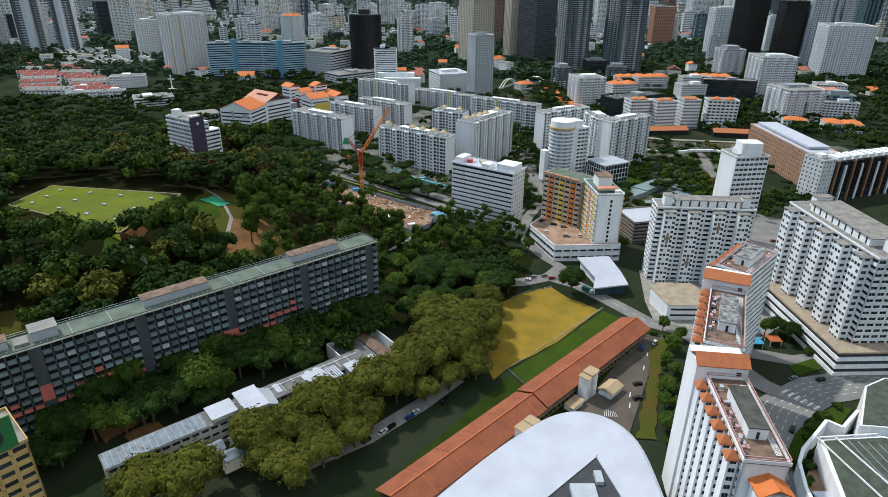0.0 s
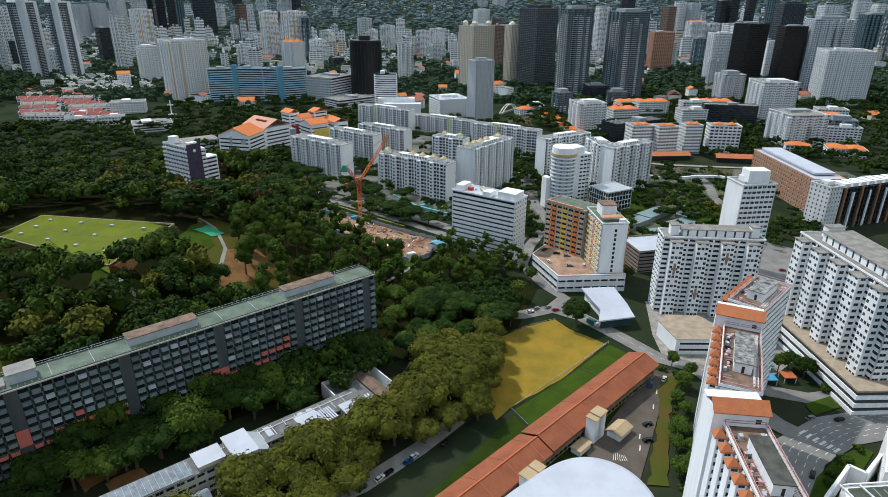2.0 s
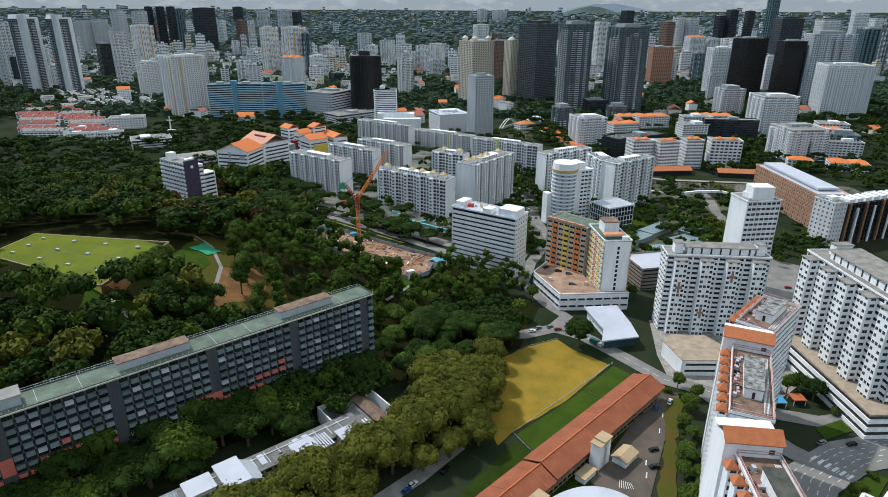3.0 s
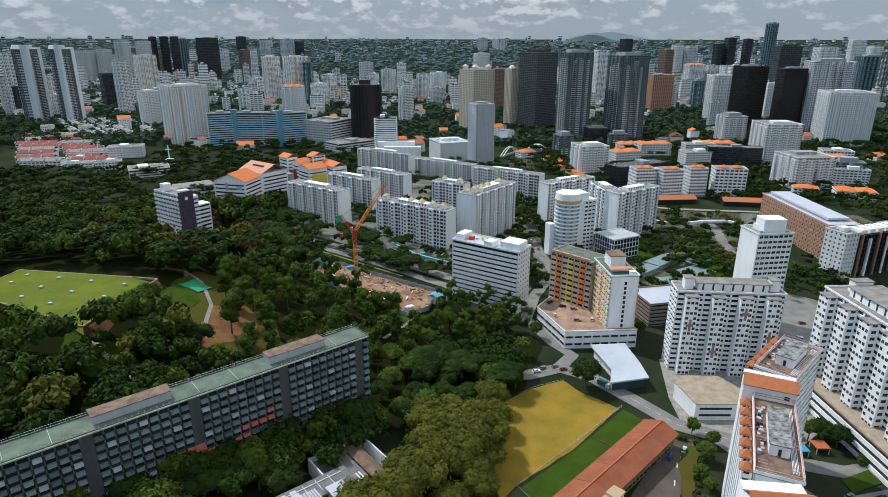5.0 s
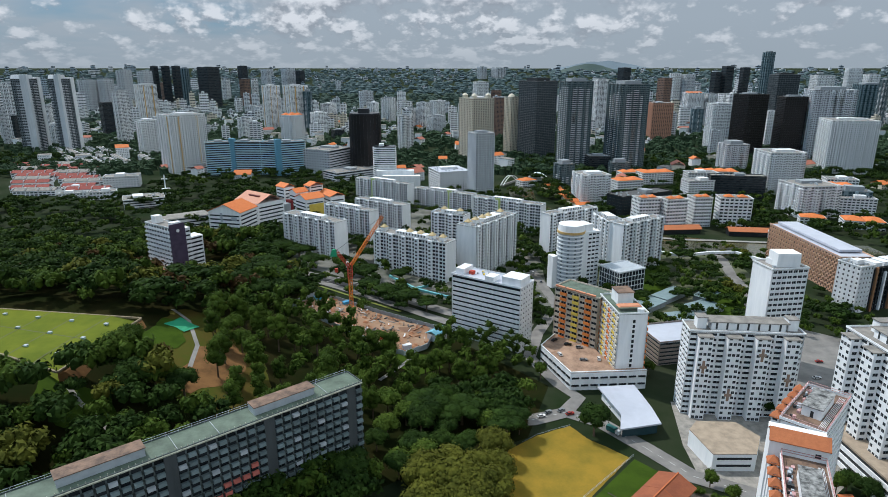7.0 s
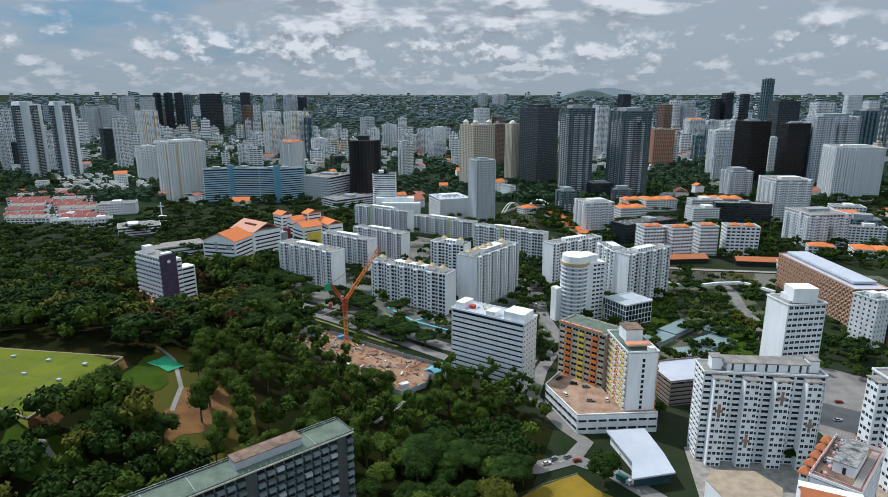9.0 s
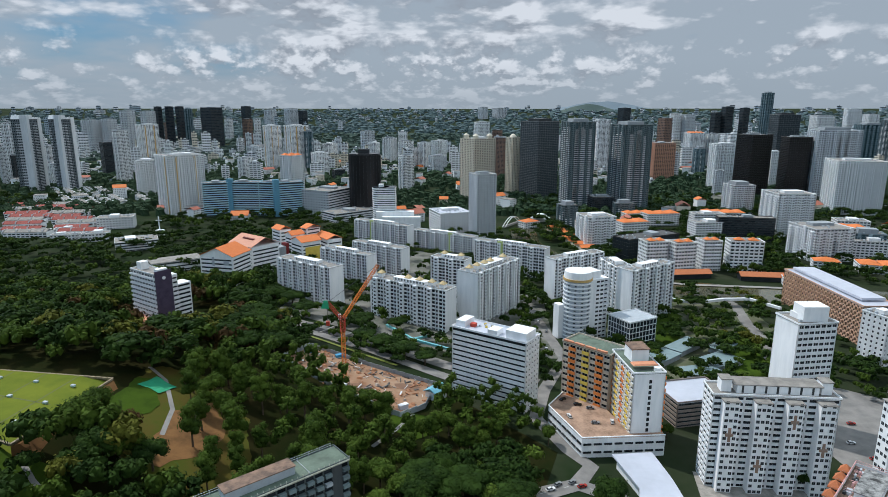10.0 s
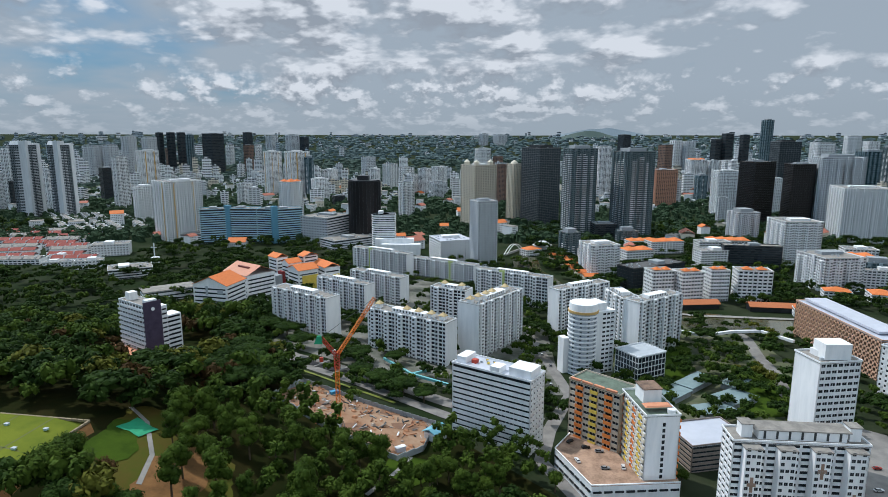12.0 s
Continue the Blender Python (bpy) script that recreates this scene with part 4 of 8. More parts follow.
# playing field
FIELD = [(22, 222), (29, 231), (58, 256), (84, 286), (78, 292), (68, 301), (62, 311), (45, 302), (30, 290), (20, 270), (18, 240)]
drape("playing_field", FIELD, drygrass, 0.18, label="dry yellow playing field", rough=0.5)
drape("lawn_strip", [(30, 229), (37, 219), (95, 275), (86, 285), (60, 257)], lawn, 0.3, label="green lawn strip beside the field")
g = Geo()
for a, b in (((29, 231), (86, 287)), ((36, 218.5), (95, 274.5)), ((29, 231), (36, 218.5)), ((62, 311), (45, 303)), ((45, 303), (30, 291))):
    a, b = Vector(a), Vector(b)
    n = max(2, int((b - a).length / 3))
    for k in range(n + 1):
        p = a.lerp(b, k / n)
        g.beam((p.x, p.y, 0), (p.x, p.y, 1.9), 0.12)
    for z in (0.3, 1.1, 1.85):
        g.beam((a.x, a.y, z), (b.x, b.y, z), 0.07)
solid("field_fence", g, metalgrey, "thin grey wire fence round the playing field", "fence")
solid("wall_low", Geo().beam((68, 262, 0.7), (76, 254, 0.7), 0.7), mat("dark_hedge", (0.05, 0.045, 0.025)), "low dark wall across the lawn", "wall")
# the avenue trees' shadow is painted into this yard's dark green
drape("school_yard", [(-30, 150), (30, 226), (36, 218), (92, 272), (110, 262), (60, 200), (20, 150)], mat("tree_shaded_grass", (0.03, 0.052, 0.008), (0.016, 0.026, 0.006), scale=0.1, fine=1.2, rough=1.0, spec=0.02), 0.1, label="grass round the long hall, darkened for tree shadow")
# roads
drape("road", ribbon([(20, 312), (44, 315), (62, 323), (78, 314), (94, 293), (108, 273), (128, 262), (150, 246), (168, 240), (215, 250), (330, 262)], 9.5), asphalt_pale, 0.32, label="pale worn two-lane road")
drape("road", ribbon([(62, 323), (72, 338), (64, 352), (52, 385), (62, 420), (84, 470), (80, 520), (74, 585), (76, 640)], 8.0), asphalt_pale, 0.3, label="narrow lane past the podium")
drape("road", ribbon([(112, 120), (118, 165), (127, 186), (142, 205), (164, 218), (190, 224), (300, 218), (420, 195)], 19), asphalt, 0.36, label="wide asphalt road with lane markings")
drape("road", ribbon([(124, 262), (134, 240), (142, 222), (150, 212)], 10), asphalt, 0.4, label="slip road")
drape("car_park", [(56, 203), (66, 181), (74, 190), (92, 226), (112, 262), (102, 262), (92, 252)], mat("brown_asphalt", (0.12, 0.095, 0.075), (0.06, 0.048, 0.04), scale=0.12, fine=3.0, rough=0.9), 0.34, label="worn asphalt parking court")
drape("verge", [(76, 186), (83, 186), (98, 228), (112, 256), (104, 258), (92, 226)], lawn_dry, 0.45, label="worn grass parking verge", rough=1.6)
drape("cars_lane", ribbon([(-52, 168), (-30, 183), (-10, 203), (6, 222)], 7), concrete, 0.3, label="pale parking lane under trees")
drape("road", ribbon([(-150, 560), (-112, 524), (-58, 494), (4, 452), (60, 430)], 12), asphalt_pale, 0.5, label="road along the sunken way")
drape("road", ribbon([(-140, 546), (-98, 500), (-50, 470), (8, 430), (50, 410)], 9), asphalt_pale, 0.5, label="road along the site")
# flat sheet above ground, the sunken way's shade painted near-black
drape("underpass", ribbon([(-104, 512), (-80, 500), (-60, 486)], 9), mat("sunken_road_shade", (0.015, 0.015, 0.018)), 0.62, label="near-black sheet for a shaded sunken roadway between concrete beams", category="road")
for p in ((-100, 510), (-88, 504), (-72, 494), (-62, 488)):
    solid("crossbeam", Geo().beam((p[0] - 4, p[1] - 6, 1.2 + ground_z(*p)), (p[0] + 5, p[1] + 7, 1.2 + ground_z(*p)), 1.4), concrete, "concrete beam across the sunken road", "beam", group="crossbeams")
drape("verge", ribbon([(-106, 494), (-60, 464), (-30, 446)], 2.5), mat("yellow_green_grass", (0.2, 0.22, 0.03), (0.12, 0.16, 0.025)), 0.6, label="narrow bright verge")
g = Geo()


def mark(line, width, dash=None, gap=0.0):
    pts = [Vector(p) for p in line]
    for a, b in zip(pts, pts[1:]):
        L, d = (b - a).length, (b - a).normalized()
        s = 0.0
        while s < L:
            e = min(L, s + (dash or L))
            p, q = a + d * s, a + d * e
            n = Vector((-d.y, d.x)) * width / 2
            k = len(g.v)
            g.v += [(p.x - n.x, p.y - n.y, 0.42 + ground_z(p.x, p.y)), (q.x - n.x, q.y - n.y, 0.42 + ground_z(q.x, q.y)), (q.x + n.x, q.y + n.y, 0.42 + ground_z(q.x, q.y)), (p.x + n.x, p.y + n.y, 0.42 + ground_z(p.x, p.y))]
            g.f.append((k, k + 1, k + 2, k + 3))
            g.mi.append(0)
            s = e + gap if dash else L


for off in (-6.4, -3.2, 0.0, 3.2, 6.4):
    base = [(118, 165), (127, 186), (142, 205), (164, 218), (190, 224), (300, 218)]
    mark([(x + off * 0.75, y - off * 0.65) for x, y in base], 0.25, 2.4, 3.0)
for t in range(6):
    mark([(148 + t * 1.6, 216 - t * 2.2), (151.5 + t * 1.6, 218 - t * 2.2)], 1.1)
mark([(20, 312), (44, 315), (62, 323), (78, 314), (94, 293), (108, 273), (128, 262)], 0.2, 3.0, 3.0)
for x, y in ((97, 243), (92, 232), (100, 247), (86, 220), (78, 205), (80, 212)):
    mark([(x, y), (x + 1.2, y + 3.2)], 0.5)
for k in range(7):
    mark([(66 + k * 0.9, 199.5 - k * 0.1), (67.5 + k * 0.6, 204 - k * 0.3)], 0.2)
solid("road_marking", g, linepaint, "white painted lane dashes and arrows", "road marking", kind="stuff")
drape("paved_court", [(112, 296), (110, 268), (150, 252), (180, 275), (182, 330), (120, 335)], mat("pale_forecourt", (0.36, 0.33, 0.29), (0.16, 0.15, 0.135)), 0.15, label="pale paved court between flats")
drape("parking_yard", [(200, 300), (260, 305), (275, 400), (230, 440), (190, 405)], asphalt_pale, 0.15, label="asphalt parking yard")
drape("garden_ground", [(100, 410), (175, 420), (235, 430), (262, 520), (262, 600), (235, 650), (190, 650), (140, 590), (108, 470)], mat("garden_beds", (0.035, 0.06, 0.01), (0.13, 0.12, 0.08), scale=0.07, fine=0.5), 0.1, label="planted garden ground with paths", rough=3)
drape("garden_lawn", [(120, 420), (175, 500), (200, 560), (186, 600), (140, 520), (112, 450)], lawn, 0.2, label="shaded lawn in a riverside garden", rough=3)
drape("garden_lawn", [(175, 440), (215, 440), (250, 500), (230, 520), (190, 480)], lawn, 0.22, label="riverside garden lawn", rough=3)
drape("road", ribbon([(225, 440), (228, 471), (241, 510), (246, 544), (257, 585), (256, 640)], 9), asphalt_pale, 0.3, label="riverside access road")
drape("river", [(150, 720), (224, 672), (300, 645), (420, 630), (420, 600), (296, 590), (245, 603), (190, 640), (120, 720), (88, 843), (96, 940), (130, 935), (124, 850)], water, 0.3, label="murky green-brown river", category="water")
drape("quay", ribbon([(215, 662), (240, 652), (316, 642), (400, 628)], 6), concrete, 0.9, label="pale riverside quay")
# town floor between the slab flats
drape("town_court", [(-140, 560), (-60, 505), (20, 470), (80, 470), (90, 600), (60, 720), (-30, 800), (-130, 700)], mat("estate_ground", (0.2, 0.19, 0.17), (0.025, 0.04, 0.014), scale=0.05, fine=0.3), 0.25, label="paved and planted estate ground")
drape("sports_court", [(14, 566), (34, 560), (42, 588), (22, 594)], mat("court_red", (0.5, 0.16, 0.08), (0.42, 0.13, 0.06)), 0.5, label="red sports court")
drape("sports_court", [(18, 570), (31, 566), (37, 583), (25, 587)], mat("court_blue", (0.06, 0.3, 0.5), (0.05, 0.25, 0.42)), 0.6, label="blue sports court centre")
drape("verge", [(128, 166), (131, 179), (141, 191), (156, 202), (168, 208), (172, 205), (160, 194), (150, 192), (134, 176), (130, 166)], lawn, 0.5, label="planted kerb verge beside the road")
drape("verge", [(161, 236), (161, 228), (176, 234), (176, 242)], lawn, 0.5, label="green traffic island")

# ---- near things ----
# grey slab block of flats, long and twelve storeys high
SL = 175.0


def slab_balcony(k, b):
    if b % 10 in (9,) or b in (4,):
        return None
    red = abs((k - 5.4) - 0.9 * math.sin(b * 0.55)) < 0.75 and (5 < b < 19 or 26 < b < 38)
    return (mural_red if red else (slab_panel if (k * 3 + b * 5) % 9 else metalgrey), 0.74, 1.3)


mural_red = mat("mural_red", (0.58, 0.16, 0.12), (0.42, 0.12, 0.1))
slab_panel = mat("grey_blue_panel", (0.23, 0.3, 0.315), (0.06, 0.08, 0.085), island=0.6)
slab = block("slab_block", "long grey slab flats with staggered balconies and a faded mural", -167, 155.5, 40, SL, 11, 41, 12, ("balc", 51), ("blank", 1), slabgrey, roofgreen, near=True, z0=7.5, category="apartment block",
             opt_r=dict(ww=0.86, sill=0.36, wh=0.5, balc=slab_balcony, bd=1.25, framem=slabgrey), plant=False, parapet=0.5)
for b in [4] + list(range(9, 51, 10)):
    s = (b + 0.5) * SL / 51
    part("stair_core", Geo().box(s - 2.0, s + 2.0, -0.55, 0.1, 0, 40.9), mat("dark_slab_core", (0.07, 0.08, 0.085), (0.04, 0.048, 0.052), streak=0.12), slab, "dark grey stair core strip")
for q, lo in ((9.0, 19.0), (29.0, 15.0)):
    part("mural", Geo().box((q + 0.5) * SL / 51 - 1.9, (q + 0.5) * SL / 51 + 1.9, -0.7, -0.56, lo, lo + 6.5), mural_red, slab, "faded red painted mural")
for a, b in ((6, 26), (70, 95), (132, 156)):
    part("roof_shed", Geo().box(a, b, 3.5, 9.0, 41.3, 44.3).box(a - 0.3, b + 0.3, 3.2, 9.3, 44.3, 44.6, 1), [metalgrey, roofbrown], slab, "rusty-topped roof shed")
part("roof_hut", Geo().box(33, 41, 3.0, 9.5, 41.3, 45.0).box(32.6, 41.4, 2.6, 9.9, 45.0, 45.25, 1).box(27.5, 32, 2.5, 8, 41.3, 42.3, 1), [metalgrey, concrete], slab, "pale roof hut with a water tank")
g = Geo()
for i in range(88):
    g.box(1 + i * 2, 1.25 + i * 2, -0.25, 0.05, 41.75, 42.35)
g.box(0, SL, -0.9, -0.3, 41.0, 41.45)
part("cornice", g, mat("mossy_cornice", (0.42, 0.42, 0.36), (0.2, 0.22, 0.16), scale=0.4), slab, "mossy roof edge with small posts")
g = Geo()
for i in range(40):
    g.beam((2 + i * 4.4, 10.6, 41.2), (2 + i * 4.4, 10.6, 42.9), 0.09)
g.beam((1, 10.6, 42.9), (SL - 1, 10.6, 42.9), 0.09).beam((1, 10.6, 42.1), (SL - 1, 10.6, 42.1), 0.07)
for s in (45, 58, 104, 118, 160):
    g.beam((s, 0.5, 41.6), (s, 10.4, 41.6), 0.14)
part("railing", g, metalgrey, slab, "thin roof railing")

# low walk-up building in front of the slab
LOW = pose(-112, 152, 7.0, 0, 0, 39)
low = thing("low_building", LOW, "long old three-storey cream building with patched roofs", "building")
wall, far, roof = Geo(), Geo(), Geo()
wall.box(0.4, 102, 0.4, 8.6, 0, 9.6, 1)
for k in range(3):
    z = k * 3.2
    wall.box(0, 102.4, 0, 0.4, z, z + 1.2).box(0, 102.4, 0, 0.4, z + 2.6, z + 3.2)
    for b in range(30):
        s = b * 3.41
        wall.box(s, s + 0.7, 0, 0.4, z + 1.2, z + 2.6)
        part("window", pane_mesh(2.5, 1.35, glass, greyw), None, low, loc=pose(s + 2.05, 0.3, z + 1.22))
wall.box(0, 102.4, 8.6, 9.0, 0, 9.6).box(0, 0.4, 0.4, 8.6, 0, 9.6).box(102, 102.4, 0.4, 8.6, 0, 9.6)
part("wall", wall, [mat("old_cream_wall", (0.62, 0.6, 0.52), (0.4, 0.39, 0.34), streak=0.2), recess], low)
roof.box(-0.4, 102.8, -0.5, 9.4, 9.6, 9.95)
part("roof", roof, mat("sooty_roof", (0.2, 0.2, 0.2), (0.07, 0.07, 0.07), scale=0.35, fine=1.5, fine_amt=0.45), low, "sooty flat roof")
part("sheet_roof", Geo().box(0, 34, 0, 8.8, 10.0, 10.25), mat("old_sheet", (0.25, 0.29, 0.33), (0.1, 0.12, 0.14), scale=0.3, fine=1.2, fine_amt=0.4), low, "blue-grey ribbed sheet roof")
for i in range(17):
    part("roof_rib", Geo().box(1 + i * 2, 1.1 + i * 2, 0, 8.8, 10.25, 10.33), metalgrey, low)
for s, w, y0, y1, zz in ((36, 9, 0.6, 8.6, 11.4), (47, 8, -5.0, 8.6, 13.0), (73, 8, -6.0, 3.0, 12.2), (91, 6, -5.0, 1.0, 11.0)):
    ann = part("annex", Geo().box(s, s + w, y0, y1, 0, zz).box(s - 0.4, s + w + 0.4, y0 - 0.4, y1 + 0.4, zz, zz + 0.25, 1), [cream, roofwhite], low, "cream annex with a white roof")
    for k in range(3):
        part("annex_window", pane_mesh(2.2, 1.2, glass, greyw), None, ann, loc=pose(s + w / 2, y0 - 0.06, 1.6 + k * 3.4))
part("lean_roof", Geo().prism([(55.5, -4.5), (60, -4.5), (60, 7.5), (55.5, 7.5)], 10.0, 12.2, 0, [(55.5, -4.5), (55.9, -4.5), (55.9, 7.5), (55.5, 7.5)]), metalgrey, low, "grey lean-to roof")
for i in range(6):
    part("slat", Geo().box(81.6 + i * 1.0, 82.2 + i * 1.0, -5.5, 2.6, 11.6, 11.9), roofwhite, low, "white roof slat")
for s, y0, w in ((30, -9, 6), (39, -10, 5), (33, -16, 9)):
    part("yard_roof", Geo().box(s, s + w, y0, y0 + 5, 0, 5.2).gable(s - 0.4, s + w + 0.4, y0 - 0.4, y0 + 5.4, 5.2, 6.6, 1, "x"), [cream, mat("old_sheet", (0.3, 0.33, 0.36))], low, "small yard shed with a sheet roof")
for s in (62, 76, 80):
    part("white_patch", Geo().box(s, s + 2.2, 2, 8, 10.0, 10.18), roofwhite, low, "white roof patch")
g = Geo()
for s in range(40, 100, 5):
    g.beam((s, 6.5, 10.3), (s + 5, 6.5, 10.3), 0.22)
    g.beam((s, 1.5, 10.2), (s, 8, 10.2), 0.16)
part("roof_pipe", g, offwhite, low, "pale roof pipes")
# walled court at its far end
court = thing("court_building", pose(-34, 206, 4.5, 0, 0, 39), "roofless walled court with a long brown shed", "building")
g = Geo()
for a in ((0, 0.5, 0, 30), (24, 24.5, 0, 30), (0.5, 24, 29.5, 30)):
    g.box(*a, 0, 11)
for i in range(6):
    g.box(24.5, 25.3, 2 + i * 5, 2.5 + i * 5, 0, 10)
part("wall", g, offwhite, court)
part("shed_roof", Geo().gable(15, 21, 1, 29, 9.0, 10.4, 0, "y"), roofbrown, court, "brown corrugated shed roof")
part("shed_wall", Geo().box(15.5, 20.5, 1.3, 28.7, 0, 9), cream, court)
part("flat_roof", Geo().box(0.5, 14.5, 0.5, 29, 8.6, 9.0), mat("sooty_roof", (0.2, 0.2, 0.2)), court, "sooty flat roof")
part("white_roof", Geo().box(6, 14, -3, 5, 9.3, 9.6).box(6.3, 13.7, -2.7, 4.7, 0, 9.3), roofwhite, court, "white box roof")
for i in range(8):
    part("skylight_bar", Geo().box(3 + i * 1.3, 3.5 + i * 1.3, 6, 13, 9.1, 9.5), offwhite, court)

# long hall with brown-red tiles
HALL = pose(-13, 143, 0, 0, 0, 44.9)
hall = thing("long_hall", HALL, "long low hall with a brown-red tiled roof", "hall")
HL = 161.0
postwood = mat("post_wood", (0.34, 0.26, 0.19), (0.2, 0.15, 0.11))
part("wall", Geo().box(0.6, HL - 0.6, 1.6, 13.6, -0.3, 7.0), mat("dark_timber", (0.12, 0.075, 0.05), (0.05, 0.033, 0.024), streak=0.2), hall)
for i in range(53):
    part("veranda_post", Geo().box(1 + i * 3, 1.35 + i * 3, 0.3, 0.65, -0.3, 6.9), postwood, hall)
part("veranda_rail", Geo().box(0.6, HL - 0.6, 0.35, 0.6, 0.9, 1.1).box(0.6, HL - 0.6, 0.2, 1.6, 3.3, 3.7).box(0.6, HL - 0.6, 0.35, 0.6, 4.4, 4.6), postwood, hall)
for a, b, lift in ((0, 76, 0.0), (76.4, HL, 0.6)):
    k = a
    while k < b - 1:
        e = min(b, k + 14.2)
        part("roof_bay", Geo().gable(k, e - 0.15, -0.9, 15.2, 6.7 + lift, 9.9 + lift, 0, "x", 0.35), browntile, hall, "brown-red tiled roof bay")
        part("roof_seam", Geo().beam((e - 0.07, -0.9, 7.0 + lift), (e - 0.07, 7.1, 10.2 + lift), 0.22), redtile, hall)
        k = e
    part("ridge", Geo().box(a, b, 6.9, 7.4, 10.1 + lift, 10.5 + lift), redtile, hall)
tan = mat("tan_sheet", (0.46, 0.34, 0.2), (0.36, 0.26, 0.15))
for s, w, h in ((55, 5, 10.6), (60.5, 4, 10.6), (98, 5.5, 12.2), (101, 5, 12.9)):
    part("stair_tower", Geo().box(s, s + w, -5.2, -1.0, -0.3, h).box(s - 0.4, s + w + 0.4, -5.6, -0.6, h, h + 0.3, 1), [offwhite, tan], hall, "grey stair tower with a tan roof")
part("shed", Geo().box(107, 116, -12, -6, -0.3, 3.2).gable(106.4, 116.6, -12.6, -5.4, 3.2, 4.6, 1, "x"), [offwhite, tan], hall, "small shed with a tan roof")
part("shed", Geo().box(88, 96, -5.5, -1.2, -0.3, 3.0).box(87.6, 96.4, -5.9, -1.0, 3.0, 3.3, 1), [offwhite, tan], hall, "lean-to with a tan roof")

# white domed-edge roof at the start
outline = [(68, 90), (69.5, 150), (69, 166), (65, 176), (58, 182), (50, 184), (42, 182), (34, 177), (14, 160), (-30, 112), (-44, 90)]
for k in range(3):
    outline = [(a[0] + (b[0] - a[0]) * q, a[1] + (b[1] - a[1]) * q) for a, b in zip(outline, outline[1:] + outline[:1]) for q in (0.25, 0.75)]
hall_w = thing("sports_hall", pose(0, 0, 0), "large hall with a smooth white rounded roof and a roof well", "hall")
part("wall", Geo().prism(outline, 0, 14.5), mat("white_render", (0.8, 0.8, 0.8)), hall_w)


def grow(pts, k, c=(30, 130)):
    return [(c[0] + (x - c[0]) * k, c[1] + (y - c[1]) * k) for x, y in pts]


part("roof", Geo().prism(grow(outline, 1.015), 14.5, 15.7, 0).prism(grow(outline, 1.015), 15.7, 16.4, 0, grow(outline, 0.985)), roofwhite, hall_w, "smooth white roof")
part("roof_trim", Geo().prism(grow(outline, 1.02), 15.0, 15.3), metalgrey, hall_w, "grey roof edge")
# no hollow is cut: a near-black sheet paints the well's shade
part("roof_well", Geo().prism([(31, 141), (52, 160), (57, 138)], 16.41, 16.5, 0).box(40, 48, 139, 146, 16.5, 18.4, 1).box(49, 51.5, 147, 152, 16.5, 18.0, 1), [recess, metalgrey], hall_w, "flat dark sheet for a shaded triangular roof well, with machinery")
for p, q in (((31, 141), (52, 160)), ((52, 160), (57, 138))):
    part("well_edge", Geo().beam((*p, 16.6), (*q, 16.6), 0.7), roofwhite, hall_w)

captile = mat("cap_tiles", (0.5, 0.17, 0.065), (0.34, 0.105, 0.04), scale=0.5, fine=2.0, island=0.25, bump=0.3)
